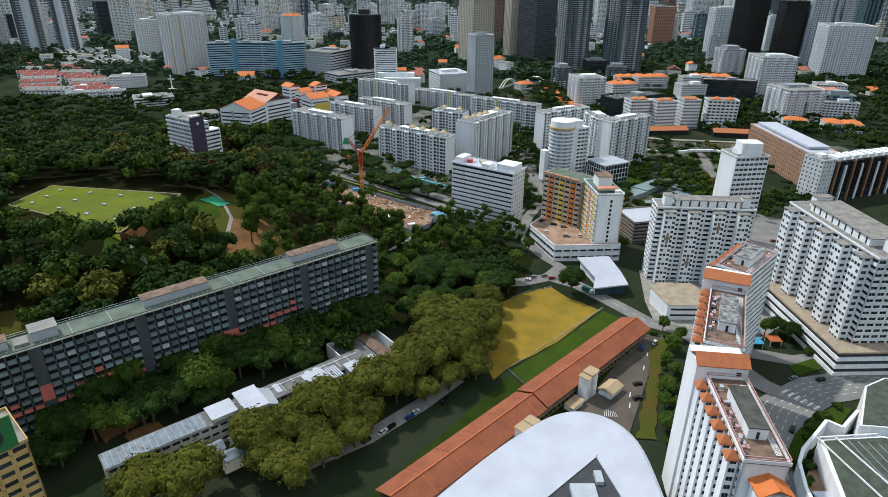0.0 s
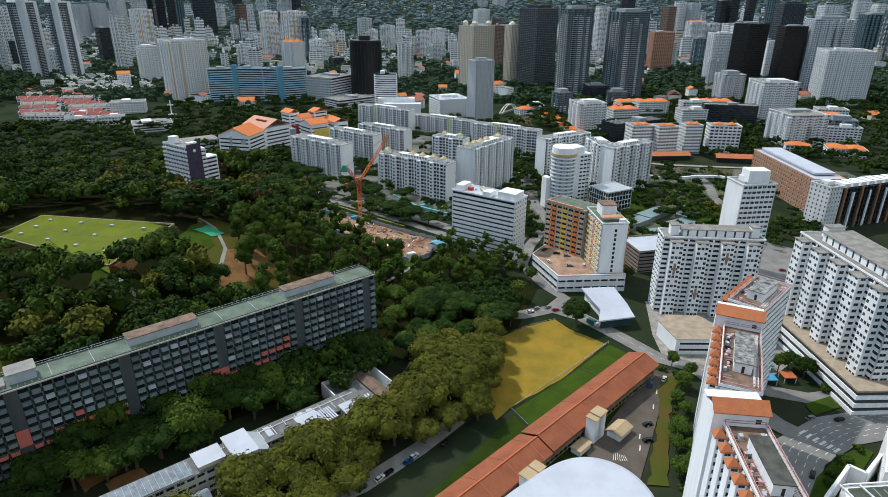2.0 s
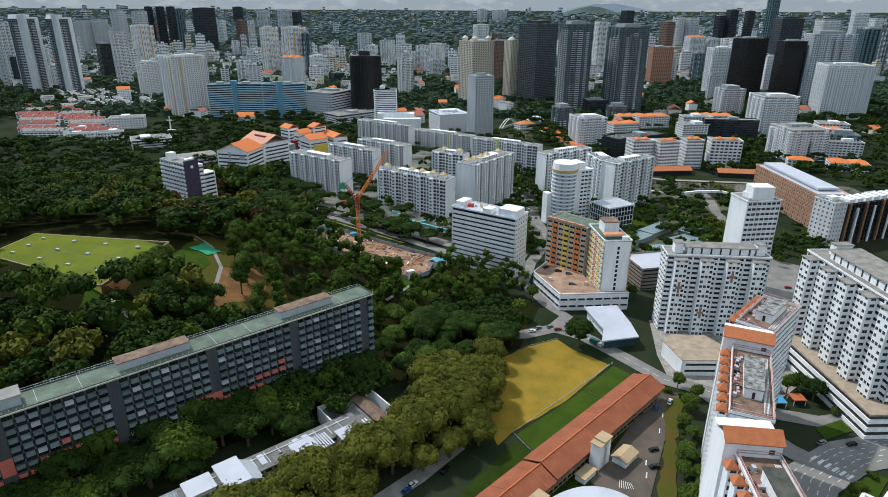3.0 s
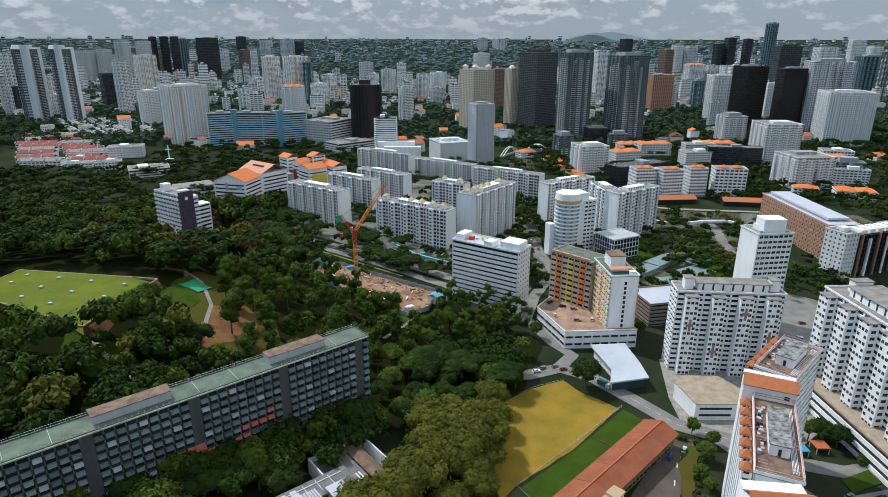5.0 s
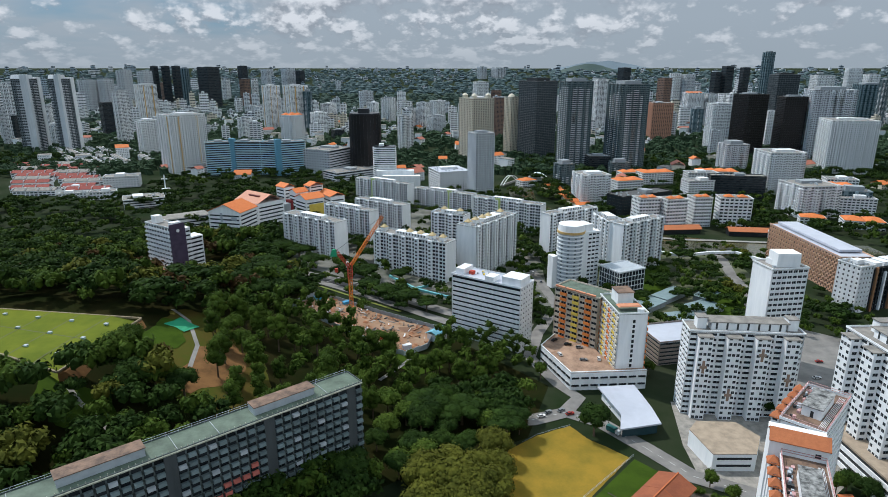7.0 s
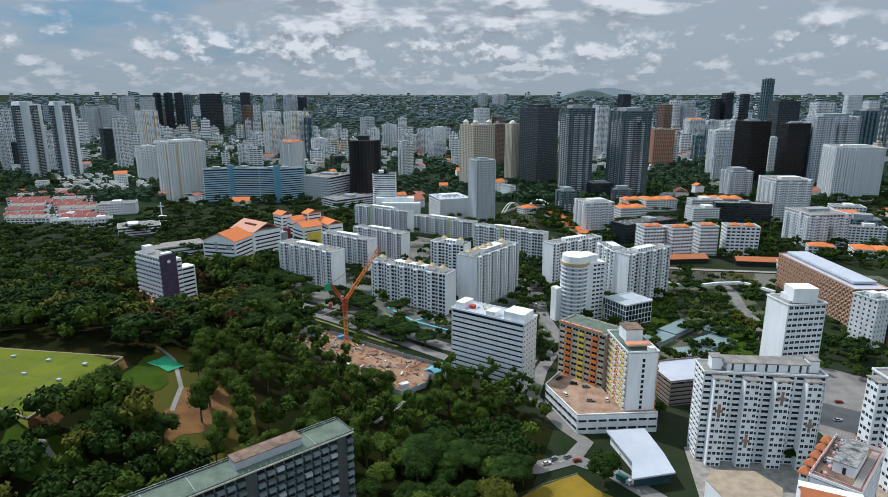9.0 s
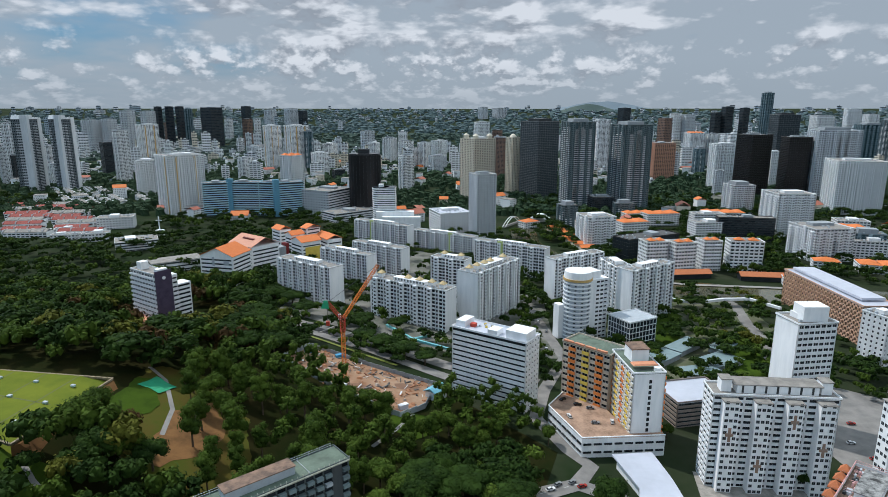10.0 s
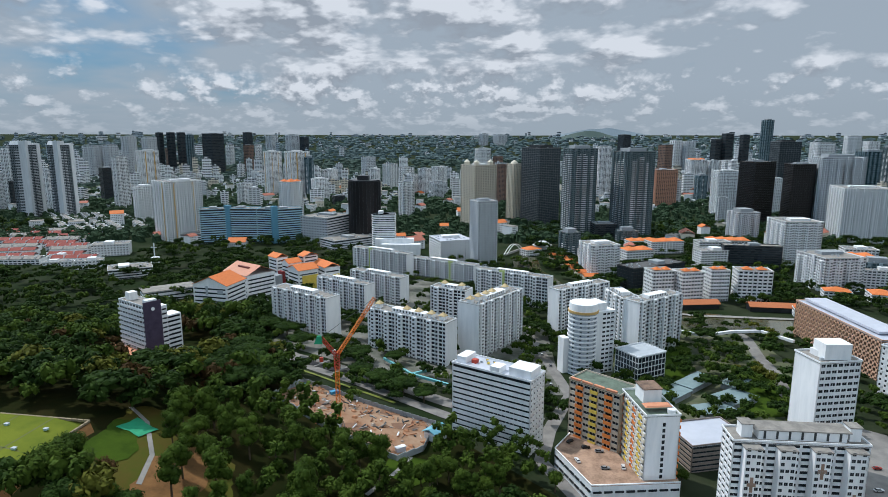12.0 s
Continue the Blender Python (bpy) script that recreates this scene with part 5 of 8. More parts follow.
# red-capped stepped flats: three roofs with gable walls between
def red_block(x, y, ang, LR, LL, h, n, fins, label, front_gable):
    root = block("red_capped_flats", label, x, y, ang, LR, LL, h, n, ("blank", 1), ("punch", max(2, fins * 2)), white, roofbrown, near=True, z0=-0.5, group="red-capped flats", category="apartment block", plant=False, parapet=1.0,
                 opt_r=dict(sill=0.42, wh=0.4), opt_l=dict(ww=0.5), windows=80, E=("strip", 6), opt_e=dict(sill=0.5, wh=0.46))
    e = LL
    for i in range(fins):
        s = (i + 0.5) * e / fins
        g = Geo().box(-3.2, -0.55, s - 1.7, s + 1.7, 0, h - 1)
        bay = part("bay", g, white, root, "white projecting bay")
        for k in range(n):
            part("bay_window", pane_mesh(1.7, 1.5, glass, greyw), None, bay, loc=pose(-1.9, s - 1.78, k * h / n + 1.0))
        part("cap", Geo().pyramid(-3.9, -0.2, s - 1.95, s + 1.95, h - 1, h + 1.5), captile, root, "orange tiled pyramid cap")
    g = Geo()
    for a, b, c, d in ((0, LR, 0, 0), (0, LR, LL, LL), (0, 0, 0, LL), (LR, LR, 0, LL)):
        for z in (1.5, 2.3):
            g.beam((a, c, h + z), (b, d, h + z), 0.16)
    k = int(LL / 2.5)
    for i in range(k + 1):
        for xx in (0, LR):
            g.beam((xx, i * LL / k, h + 1.1), (xx, i * LL / k, h + 2.3), 0.13)
    part("rail", g, pinkpaint, root, "pink painted roof railing")
    g = Geo().box(LR * 0.3, LR * 0.75, LL * 0.25, LL * 0.75, h + 0.25, h + 4.0).box(LR * 0.28, LR * 0.77, LL * 0.24, LL * 0.76, h + 4.0, h + 4.35, 1)
    cabin = part("roof_cabin", g, [white, mat("mossy_soot_roof", (0.1, 0.1, 0.085), (0.025, 0.026, 0.022), scale=0.3, fine=1.5) if front_gable and y < 150 else mat("peeling_roof", (0.34, 0.34, 0.33), (0.012, 0.012, 0.012), scale=0.5, fine=1.8, fine_amt=0.15)], root, "white roof cabin with a sooty top")
    part("cabin_door", Geo().box(LR * 0.5, LR * 0.57, LL * 0.25 - 0.1, LL * 0.25 + 0.02, h + 0.4, h + 2.8), dark, cabin)
    g = Geo()
    for i in range(5):
        g.beam((LR * (0.8 + 0.03 * i), LL * 0.08, h + 0.6), (LR * (0.8 + 0.03 * i), LL * 0.92, h + 0.6), 0.14)
    part("pipe_bundle", g, offwhite, root, "bundle of pale roof pipes", kind="stuff")
    rr = random.Random(int(y))
    g = Geo()
    for i in range(26):
        p, q = rr.choice((0.06, 0.1, 0.14, 0.2)) * LR, rr.uniform(0.05, 0.92) * LL
        e = rr.uniform(0.5, 1.5)
        g.box(p, p + rr.uniform(0.5, 1.1), q, q + e, h + 0.25, h + rr.uniform(0.7, 1.8), i % 3)
    for i in range(10):
        q = rr.uniform(0.04, 0.94) * LL
        g.beam((LR * 0.06, q, h + 1.5), (LR * 0.27, q, h + 1.5), 0.1, 1)
        g.beam((LR * 0.78, q, h + 1.2), (LR * 0.97, q, h + 1.2), 0.1, 1)
    part("roof_unit", g, [metalgrey, pinkpaint, recess], root, "roof tanks, racks and vents", kind="stuff")
    if front_gable:
        w0, w1 = -3.5, LR + 0.6
        g = Geo().box(w0, w1, LL + 0.35, LL + 11.0, 0, h + 5)
        part("gable_wall", g, white, root, "tall blank white party wall")
        part("gable_roof", Geo().gable(w0 - 0.3, w1 + 0.3, LL - 0.6, LL + 7.4, h + 4.6, h + 7.4, 0, "x"), captile, root, "orange tiled gable roof")
        part("gable_door", Geo().box(LR * 0.75, LR * 0.88, LL + 0.2, LL + 0.36, h + 0.4, h + 2.8), dark, root)
    return root


red_block(77, 120, -7, 11.5, 36, 53, 18, 6, "white flats with orange pyramid caps and a weathered roof", True)
red_block(89, 177, -25, 12.5, 43, 52, 18, 7, "white flats with orange pyramid caps beside a road", True)
red_block(117, 235, -45, 14, 32, 53, 18, 5, "tall striped white flats with orange caps", False)
part("porch_roof", Geo().box(80, 87.5, 114, 119.3, -0.5, 47).gable(79, 88.5, 113, 119.6, 47, 49.5, 1, "y"), [white, orangetile], thing("stair_tower", pose(0, 0, 0), "white stair tower with an orange gable roof", "tower"))

# right-hand white flats on a podium
def staggered_flats(label, x, y, ang, LR, LL, h, n, bays, z0, podium, group="white staggered flats", near=True, cross=True, face="L"):
    root = block("white_flats", label, x, y, ang, LR, LL, h, n, ("punch", bays * 3 if face == "R" else max(3, round(LR / 4))), ("punch", bays * 3 if face == "L" else 3), white, roofgrey, near=near, z0=z0, group=group, category="apartment block", plant=False, opt_r=dict(ww=0.8, wh=0.5, sill=0.35), opt_l=dict(ww=0.8, wh=0.5, sill=0.35), windows=100)
    ln = LL if face == "L" else LR
    for i in range(bays):
        s = (i + 0.5) * ln / bays
        w = ln / bays * 0.24
        g = Geo()
        if face == "L":
            g.box(-4.5, -0.02, s - w, s + w, 0, h - 1)
        else:
            g.box(s - w, s + w, -4.5, -0.02, 0, h - 1)
        bay = part("bay", g, white, root, "white projecting bay of rooms")
        for k in range(n):
            for o in ((-0.62, 0.62) if k % 2 else (-0.62, 0.0, 0.62)):
                if face == "L":
                    part("bay_window", pane_mesh(1.5, 1.5, glass, greyw), None, bay, loc=pose(-4.52, s + o * w, k * h / n + 1.0, 0, 0, -90))
                else:
                    part("bay_window", pane_mesh(1.5, 1.5, glass, greyw), None, bay, loc=pose(s + o * w, -4.52, k * h / n + 1.0))
        if face == "R":
            zc = (0.62, 0.3, 0.78, 0.5)[i % 4] * h
            part("cross_panel", Geo().box(s - w * 0.55, s + w * 0.55, -4.56, -4.51, zc, zc + 1.6).box(s - w * 0.2, s + w * 0.2, -4.57, -4.52, zc - 2.6, zc + 4.2), mat("brown_panel", (0.3, 0.2, 0.15), (0.22, 0.15, 0.11)), root, "brown cross-shaped panel")
        else:
            for k in range(n):
                part("side_window", pane_mesh(2.2, 1.5, glass, greyw), None, bay, loc=pose(-2.3, s - w - 0.04, k * h / n + 0.9))
        cap = Geo().box(-5.0, 0.3, s - w - 0.4, s + w + 0.4, h - 1, h - 0.6) if face == "L" else Geo().box(s - w - 0.4, s + w + 0.4, -5.0, 0.3, h - 1, h - 0.6)
        part("bay_roof", cap, roofgrey, root, "grey bay roof")
    g = Geo()
    g.box(LR * 0.2, LR * 0.85, LL * 0.2, LL * 0.85, h + 0.25, h + 4.2).box(LR * 0.17, LR * 0.88, LL * 0.17, LL * 0.88, h + 4.2, h + 4.6, 1)
    part("roof_screen", g, [white, roofgrey], root, "white roof screen wall")
    m = max(LR, LL)
    # slots are near-black boxes, their inner shade painted on the screen
    g = Geo()
    for i in range(int(m * 0.65 / 5)):
        p = m * 0.2 + 2 + i * 5
        if LL > LR:
            g.box(LR * 0.2 - 0.12, LR * 0.2 + 0.01, p, p + 0.9, h + 0.6, h + 4.0)
        else:
            g.box(p, p + 0.9, LL * 0.2 - 0.12, LL * 0.2 + 0.01, h + 0.6, h + 4.0)
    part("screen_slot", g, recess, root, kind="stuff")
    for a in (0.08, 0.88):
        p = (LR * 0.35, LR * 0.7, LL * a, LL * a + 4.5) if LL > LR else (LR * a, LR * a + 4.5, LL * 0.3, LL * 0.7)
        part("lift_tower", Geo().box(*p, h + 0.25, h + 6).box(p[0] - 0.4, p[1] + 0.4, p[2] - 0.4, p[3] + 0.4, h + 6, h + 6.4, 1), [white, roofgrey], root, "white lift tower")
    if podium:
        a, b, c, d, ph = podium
        # near-black core paints the shade between the podium bands
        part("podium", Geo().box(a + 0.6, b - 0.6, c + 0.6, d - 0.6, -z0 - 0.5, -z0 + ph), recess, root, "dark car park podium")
        for k in range(3):
            part("podium_band", Geo().box(a, b, c, d, -z0 + k * ph / 3, -z0 + k * ph / 3 + ph / 6), white, root, "white podium band")
        part("podium_deck", Geo().box(a - 0.3, b + 0.3, c - 0.3, d + 0.3, -z0 + ph - 0.02, -z0 + ph + 0.8), mat("podium_paving", (0.42, 0.33, 0.24), (0.24, 0.19, 0.14)), root, "stained podium deck")
    return root


staggered_flats("white flats with staggered bays above a banded podium", 187, 236, 2, 24, 70, 44, 14, 5, 11.5, (-10, 26, -7, 66, 12.2))
staggered_flats("white cross-patterned flats with projecting bays", 121, 324, -5, 54, 13, 46, 16, 4, -0.5, None, face="R")
block("white_flats", "white point block with a big roof box", 183, 370, 8, 22, 18, 62, 19, ("punch", 7), ("blank", 3), white, roofgrey, near=True, z0=-0.5, group="white staggered flats", category="apartment block",
      opt_r=dict(ww=0.84, wh=0.5), plant=True)
part("roof_box", Geo().box(187, 200, 374, 384, 62, 70), white, thing("roof_tank_house", pose(0, 0, 0), "white windowless roof tank house", "roof house"))

# orange and yellow balconied block with a parking podium
def orange_bal(k, b):
    if b not in (1, 3, 5):
        return None
    return (orange if b != 3 else yellow, 1.0, 1.75)


ora = block("balconied_block", "cream block with orange and yellow balcony columns", 89, 376, 45, 16, 30, 42, 12, ("blank", 1), ("balc", 7), mat("sand_render", (0.62, 0.54, 0.44), (0.48, 0.41, 0.33)), roofgreen, near=True, z0=0, category="apartment block", opt_l=dict(ww=0.8, wh=0.45, balc=orange_bal, bd=0.8), plant=False)
orb = block("balconied_block", "white-ended block with orange and yellow balconies", 94, 351, 5, 16, 30, 43, 13, ("blank", 1), ("balc", 8), white, roofgreen, near=True, z0=0, category="apartment block",
            opt_l=dict(ww=0.75, wh=0.4, balc=lambda k, b: (orange if b in (0, 4) else yellow if b in (2, 6) else cream, 0.9, 1.5), bd=0.8), plant=False)
for k in range(11):
    part("stair_window", pane_mesh(1.4, 1.9, glass, dark), None, orb, loc=pose(8.5, -0.06, 9 + k * 2.9))
part("roof_house", Geo().box(4, 13, 14, 24, 43.3, 50).box(3.6, 13.4, 13.6, 24.4, 50, 50.4, 1), [white, roofbrown], orb, "white roof house with a brown top")
part("canopy", Geo().prism([(1, 4), (14, 4), (14, 9), (1, 9)], 45.6, 46.2, 0, [(2, 4.6), (13, 4.6), (13, 8.4), (2, 8.4)]), terra, orb, "salmon shell canopy")
part("tank", Geo().tube(13, 3, 43.3, 45.2, 1.9, None, 14), offwhite, orb, "round roof tank")
for s in range(4):
    part("shell_parapet", Geo().prism([(-0.8, 2 + s * 7), (0.6, 2 + s * 7), (0.6, 8 + s * 7), (-0.8, 8 + s * 7)], 43, 43.9), terra, ora, "salmon shell parapet")
pod = thing("parking_podium", pose(0, 0, 0), "white podium with a weathered rooftop car park", "podium")
PO = [(58, 380), (69, 346), (111, 349), (111, 356), (94, 352), (89, 376), (70, 398)]
part("wall", Geo().prism(PO, -0.5, 11), white, pod)
part("deck", Geo().prism(PO, 11, 11.15), mat("rusty_deck", (0.5, 0.33, 0.23), (0.12, 0.07, 0.045), scale=0.16, fine=0.9, fine_amt=0.5), pod, "rust-stained parking deck")
g = Geo()
for p, q in (((58, 380), (69, 346)), ((69, 346), (111, 349)), ((70, 398), (58, 380))):
    g.beam((*p, 11.7), (*q, 11.7), 0.5)
part("parapet", g, white, pod)
g = Geo()
for (ax, ay), (bx, by), n in (((58, 380), (69, 346), 7), ((69, 346), (111, 349), 8)):
    d = Vector((bx - ax, by - ay)).normalized()
    for z in (3.6, 8.0):
        for i in range(n):
            t0, t1 = (i + 0.12) / n, (i + 0.88) / n
            g.beam((ax + (bx - ax) * t0 + d.y * 0.08, ay + (by - ay) * t0 - d.x * 0.08, z), (ax + (bx - ax) * t1 + d.y * 0.08, ay + (by - ay) * t1 - d.x * 0.08, z), 0.9)
part("slot_window", g, glass, pod, kind="stuff")

# pavilion with a flat white roof by the gate
pav = thing("pavilion", pose(0, 0, 0), "white flat-roofed pavilion with a glass corner", "pavilion")
part("roof", Geo().prism([(82, 339), (87, 312), (83, 299), (104, 304), (104, 319), (102, 341)], 6.2, 7.0), roofwhite, pav)
part("wall", Geo().prism([(84, 337), (89, 312), (102, 318), (100, 339)], -0.5, 6.2), white, pav)
part("glazing", Geo().prism([(85, 302), (103, 306), (102, 317), (89, 311)], -0.5, 6.2), tealglass, pav, "glass corner")
anx = thing("annex", pose(0, 0, 0), "white low annex with a flat concrete roof", "building")
part("wall", Geo().prism([(114, 296), (117, 277), (136, 277), (144, 290), (138, 302), (120, 303)], -0.5, 8.6), white, anx)
part("roof", Geo().prism([(114, 296), (117, 277), (136, 277), (144, 290), (138, 302), (120, 303)], 8.62, 9.0), mat("podium_paving", (0.5, 0.42, 0.33)), anx)
for z in (2.5, 6.0):
    part("window_band", Geo().box(119, 134, 276.85, 277.05, z, z + 1.1), glass, anx)

# white office in the middle
off = block("office_block", "white office block with dark ribbon windows and a cluttered white roof", 46, 389, 56, 17, 49, 44, 14, ("punch", 5), ("strip", 10), white, roofwhite, near=True, z0=-0.5, category="office block", opt_r=dict(ww=0.5, wh=0.4), opt_l=dict(sill=0.46, wh=0.36), plant=False, windows=150)
part("roof_block", Geo().box(2, 14, 1, 14, 44.3, 49), white, off, "white roof block")
part("roof_block", Geo().box(0.5, 8, 19, 25, 44.3, 47.5), white, off, "white roof block with a small sign")
part("roof_block", Geo().box(3, 14, 42, 48, 44.3, 48), white, off, "white roof block")
part("red_unit", Geo().box(6, 9, 37, 40, 44.3, 46.4), steel_red, off, "red roof machine")
for i in range(7):
    part("cooler", Geo().box(9 + (i % 3) * 2, 10.2 + (i % 3) * 2, 26 + i * 1.5, 27 + i * 1.5, 44.3, 45.4), yellow if i % 2 else metalgrey, off)

# purple-fronted hotel on the hill
hot = block("hotel", "hotel with white balcony rows and a purple end wall", -209, 500, 55, 12, 34, 38, 11, ("blank", 1), ("balc", 9), white, roofgrey, near=True, z0=13.5, category="hotel",
            opt_l=dict(ww=0.8, wh=0.5, balc=lambda k, b: (white, 0.98, 1.1), bd=1.2), plant=False)
part("end_wall", Geo().box(-0.7, 12.2, -0.6, -0.02, 0, 41), purple, hot, "dark purple end wall")
part("emblem", Geo().tube(0, 0, 0, 0.2, 1.3, None, 20), white, hot, "white round emblem", loc=pose(6, -0.62, 35.5, 90))
part("stair_wing", Geo().box(12.2, 17, 0.5, 12, 0, 36), white, hot, "white stair wing")
for k in range(10):
    part("stair_window", Geo().box(13, 16.4, 0.3, 0.48, 2 + k * 3.4, 3.1 + k * 3.4), glass, hot)
part("low_wing", Geo().box(17, 29, 3, 14, 0, 27), white, hot, "lower white wing")
for k in range(8):
    part("wing_window", Geo().box(18, 28, 2.85, 2.98, 1.6 + k * 3.3, 2.9 + k * 3.3), glass, hot)
part("roof_house", Geo().box(3, 9, 24, 30, 38.3, 44).box(2, 10, 0.5, 5, 38.3, 42), white, hot, "white roof house")
part("porch_roof", Geo().box(-9, 13, -6, 36, 4.0, 4.6), terra, hot, "low salmon porch roof")
part("porch", Geo().box(-7, -0.7, -4, 34, -1, 4.0), offwhite, hot)

# ---- slab flats and towers of the middle distance ----
def flats(label, x, y, ang, LR, LL, h, n, br, bl, z0=None, golden=False, group="pale slab flats", balcony=True, near=True, wallm=None, acc=None):
    bal = (lambda k, b: (palegrey, 0.7, 1.05) if (b % 2) else None) if balcony else None
    root = block("slab_flats", label, x, y, ang, LR, LL, h, n, ("balc" if LR > LL else "blank", br), ("balc" if LL > LR else "blank", bl), wallm or white, roofgrey, near=near, z0=z0, group=group, category="apartment block",
                 opt_r=dict(ww=0.86, wh=0.66, sill=0.26, balc=bal, bd=1.1, ribs=2), opt_l=dict(ww=0.86, wh=0.66, sill=0.26, balc=bal, bd=1.1, ribs=2), plant=False, windows=40, balcs=40)
    lng = LR > LL
    m, w = max(LR, LL), min(LR, LL)
    nb = br if lng else bl
    bw, sh = m / nb, h / n
    for f0 in ("R",) if lng else ("L",):
        for i in range(1, nb - 1, 4):
            g = Geo()
            s = (i + 0.5) * bw
            face_box(g, f0, LR, LL, s - bw * 0.62, s + bw * 0.62, 0.0, 1.5, 2.8, h + 0.6, 0)
            for k in range(1, n):
                face_pane(g, f0, LR, LL, s - bw * 0.3, s + bw * 0.3, 1.53, k * sh + 1.0, k * sh + 2.3, 1)
            part("room_bay", g, [white, glass], root, kind="stuff")
    rr = random.Random(int(abs(x) + y))
    g = Geo()
    for i in range(26):
        p, q = rr.uniform(0.03, 0.96) * m, rr.choice((0.1, 0.16, 0.82, 0.9)) * w
        e, z1 = rr.uniform(0.5, 1.6), rr.uniform(0.7, 2.0)
        g.box(*((p, p + e, q, q + 0.9) if lng else (q, q + 0.9, p, p + e)), h + 0.24, h + 0.25 + z1)
    part("roof_unit", g, metalgrey, root, kind="stuff")
    g = Geo()
    a, b = m * 0.3, m * 0.72
    bx = (a, b, w * 0.25, w * 0.75) if lng else (w * 0.25, w * 0.75, a, b)
    g.box(*bx, h + 0.25, h + 3.0)
    k = int((b - a) / 3)
    for i in range(k):
        p = a + i * 3 + 0.8
        if lng:
            g.box(p, p + 1.2, w * 0.25 - 0.12, w * 0.25 + 0.02, h + 0.9, h + 2.6, 1)
        else:
            g.box(w * 0.25 - 0.12, w * 0.25 + 0.02, p, p + 1.2, h + 0.9, h + 2.6, 1)
    part("roof_house", g, [white, recess], root, "long white roof house with dark slots")
    if golden:
        for t in golden:
            p = m * t
            r = 2.6
            q = (p - r, p + r, w * 0.5 - r, w * 0.5 + r) if lng else (w * 0.5 - r, w * 0.5 + r, p - r, p + r)
            part("pyramid_roof", Geo().box(q[0] + 0.5, q[1] - 0.5, q[2] + 0.5, q[3] - 0.5, h + 0.2, h + 3.4).pyramid(*q, h + 3.4, h + 6.4, 1), [white, mat("gold_tiles", (0.62, 0.48, 0.26), (0.5, 0.38, 0.2))], root, "pale gold pyramid roof")
    if acc:
        p = m * acc
        q = (p - 3, p + 3, -0.9, 0.1) if lng else (-0.9, 0.1, p - 3, p + 3)
        part("accent_strip", Geo().box(*q, 0, h + 2.5), mat("lime_paint", (0.5, 0.58, 0.22), (0.4, 0.47, 0.17)), root, "lime green painted strip")
    return root


flats("twelve-storey pale slab flats with grey balconies", -97, 577, 55, 15, 68, 35, 12, 4, 20)
flats("pale slab flats with grey balconies and a white end wall", -72, 630, 55, 12, 62, 35, 12, 3, 18)
flats("pale slab flats with grey balconies and a white end wall", -44, 686, 55, 13, 68, 29, 10, 3, 20)
flats("pale slab flats with gold pyramid roofs over a hedge", 2, 518, 57, 14, 74, 34, 11, 4, 22, golden=(0.1, 0.24, 0.4, 0.55, 0.92))
flats("white slab flats with long balconies and gold pyramid roofs", 26, 534, 52, 64, 18, 44, 16, 20, 4, golden=(0.04, 0.2, 0.36, 0.5, 0.8))
flats("pale slab flats with a gold pyramid roof", 18, 592, 60, 13, 34, 40, 14, 3, 9, golden=(0.2, 0.7))
flats("white slab flats with dark balconies and a blank end", 96, 585, 31, 58, 12, 43, 15, 18, 3)
flats("white slab flats with dark balconies", 149, 540, 33, 52, 14, 45, 15, 16, 4)
flats("white slab flats with dark balconies", 140, 551, 9, 14, 34, 45, 15, 4, 9)
flats("long pale slab flats with a lime strip", -45, 805, 56, 12, 86, 30, 10, 3, 26, near=False, acc=0.66)
flats("long pale slab flats with a lime strip", 34, 778, 57, 12, 88, 22, 8, 3, 26, near=False, acc=0.36)
flats("long pale slab flats with a lime strip", 102, 674, 57, 12, 82, 32, 10, 3, 26, near=False, acc=0.62)
# round-fronted white tower
cyl = thing("round_tower", pose(100.5, 513, -0.5, 0, 0, 24), "white round-fronted tower with grey bands", "tower")
part("wing", Geo().box(3, 22, -8.5, 8, 0, 47), white, cyl)
part("crown", Geo().tube(0, 0, 47.2, 53, 10.6, 10.0, 24).box(4, 16, -6, 7, 47.2, 52.4), white, cyl)
ring = Geo().tube(0, 0, 0, 1.0, 10.7, None, 28).mesh("band", [white])
for k in range(15):
    part("band", ring, None, cyl, loc=(0, 0, k * 3.15))
part("glazing", Geo().tube(0, 0, 0, 46.4, 10.3, None, 28), mat("grey_window_band", (0.42, 0.46, 0.5), (0.34, 0.37, 0.41)), cyl, "pale grey curved wall")
part("crown_band", Geo().tube(0, 0, 46.2, 48.0, 11.0, None, 28), ochre, cyl, "ochre band under the crown")
for k in range(14):
    for a in (196, 226, 256, 286):
        c, q = math.cos(radians(a)), math.sin(radians(a))
        part("slit_window", pane_mesh(1.5, 0.9, glass, greyw), None, cyl, loc=pose(10.34 * c, 10.34 * q, 1.7 + k * 3.15, 0, 0, a + 90))
    for b in range(3):
        part("window", pane_mesh(2.6, 1.5, glass, greyw), None, cyl, loc=pose(12.2 + b * 3.6, -8.56, 1.2 + k * 3.3))
    part("balcony", balcony_mesh(3.4, 1.0, 1.1, palegrey), None, cyl, loc=pose(19.4, -8.5, 0.9 + k * 3.3))
part("stair_fin", Geo().box(-14.5, -9.6, 2, 9, 0, 27), white, cyl, "low white stair shaft")
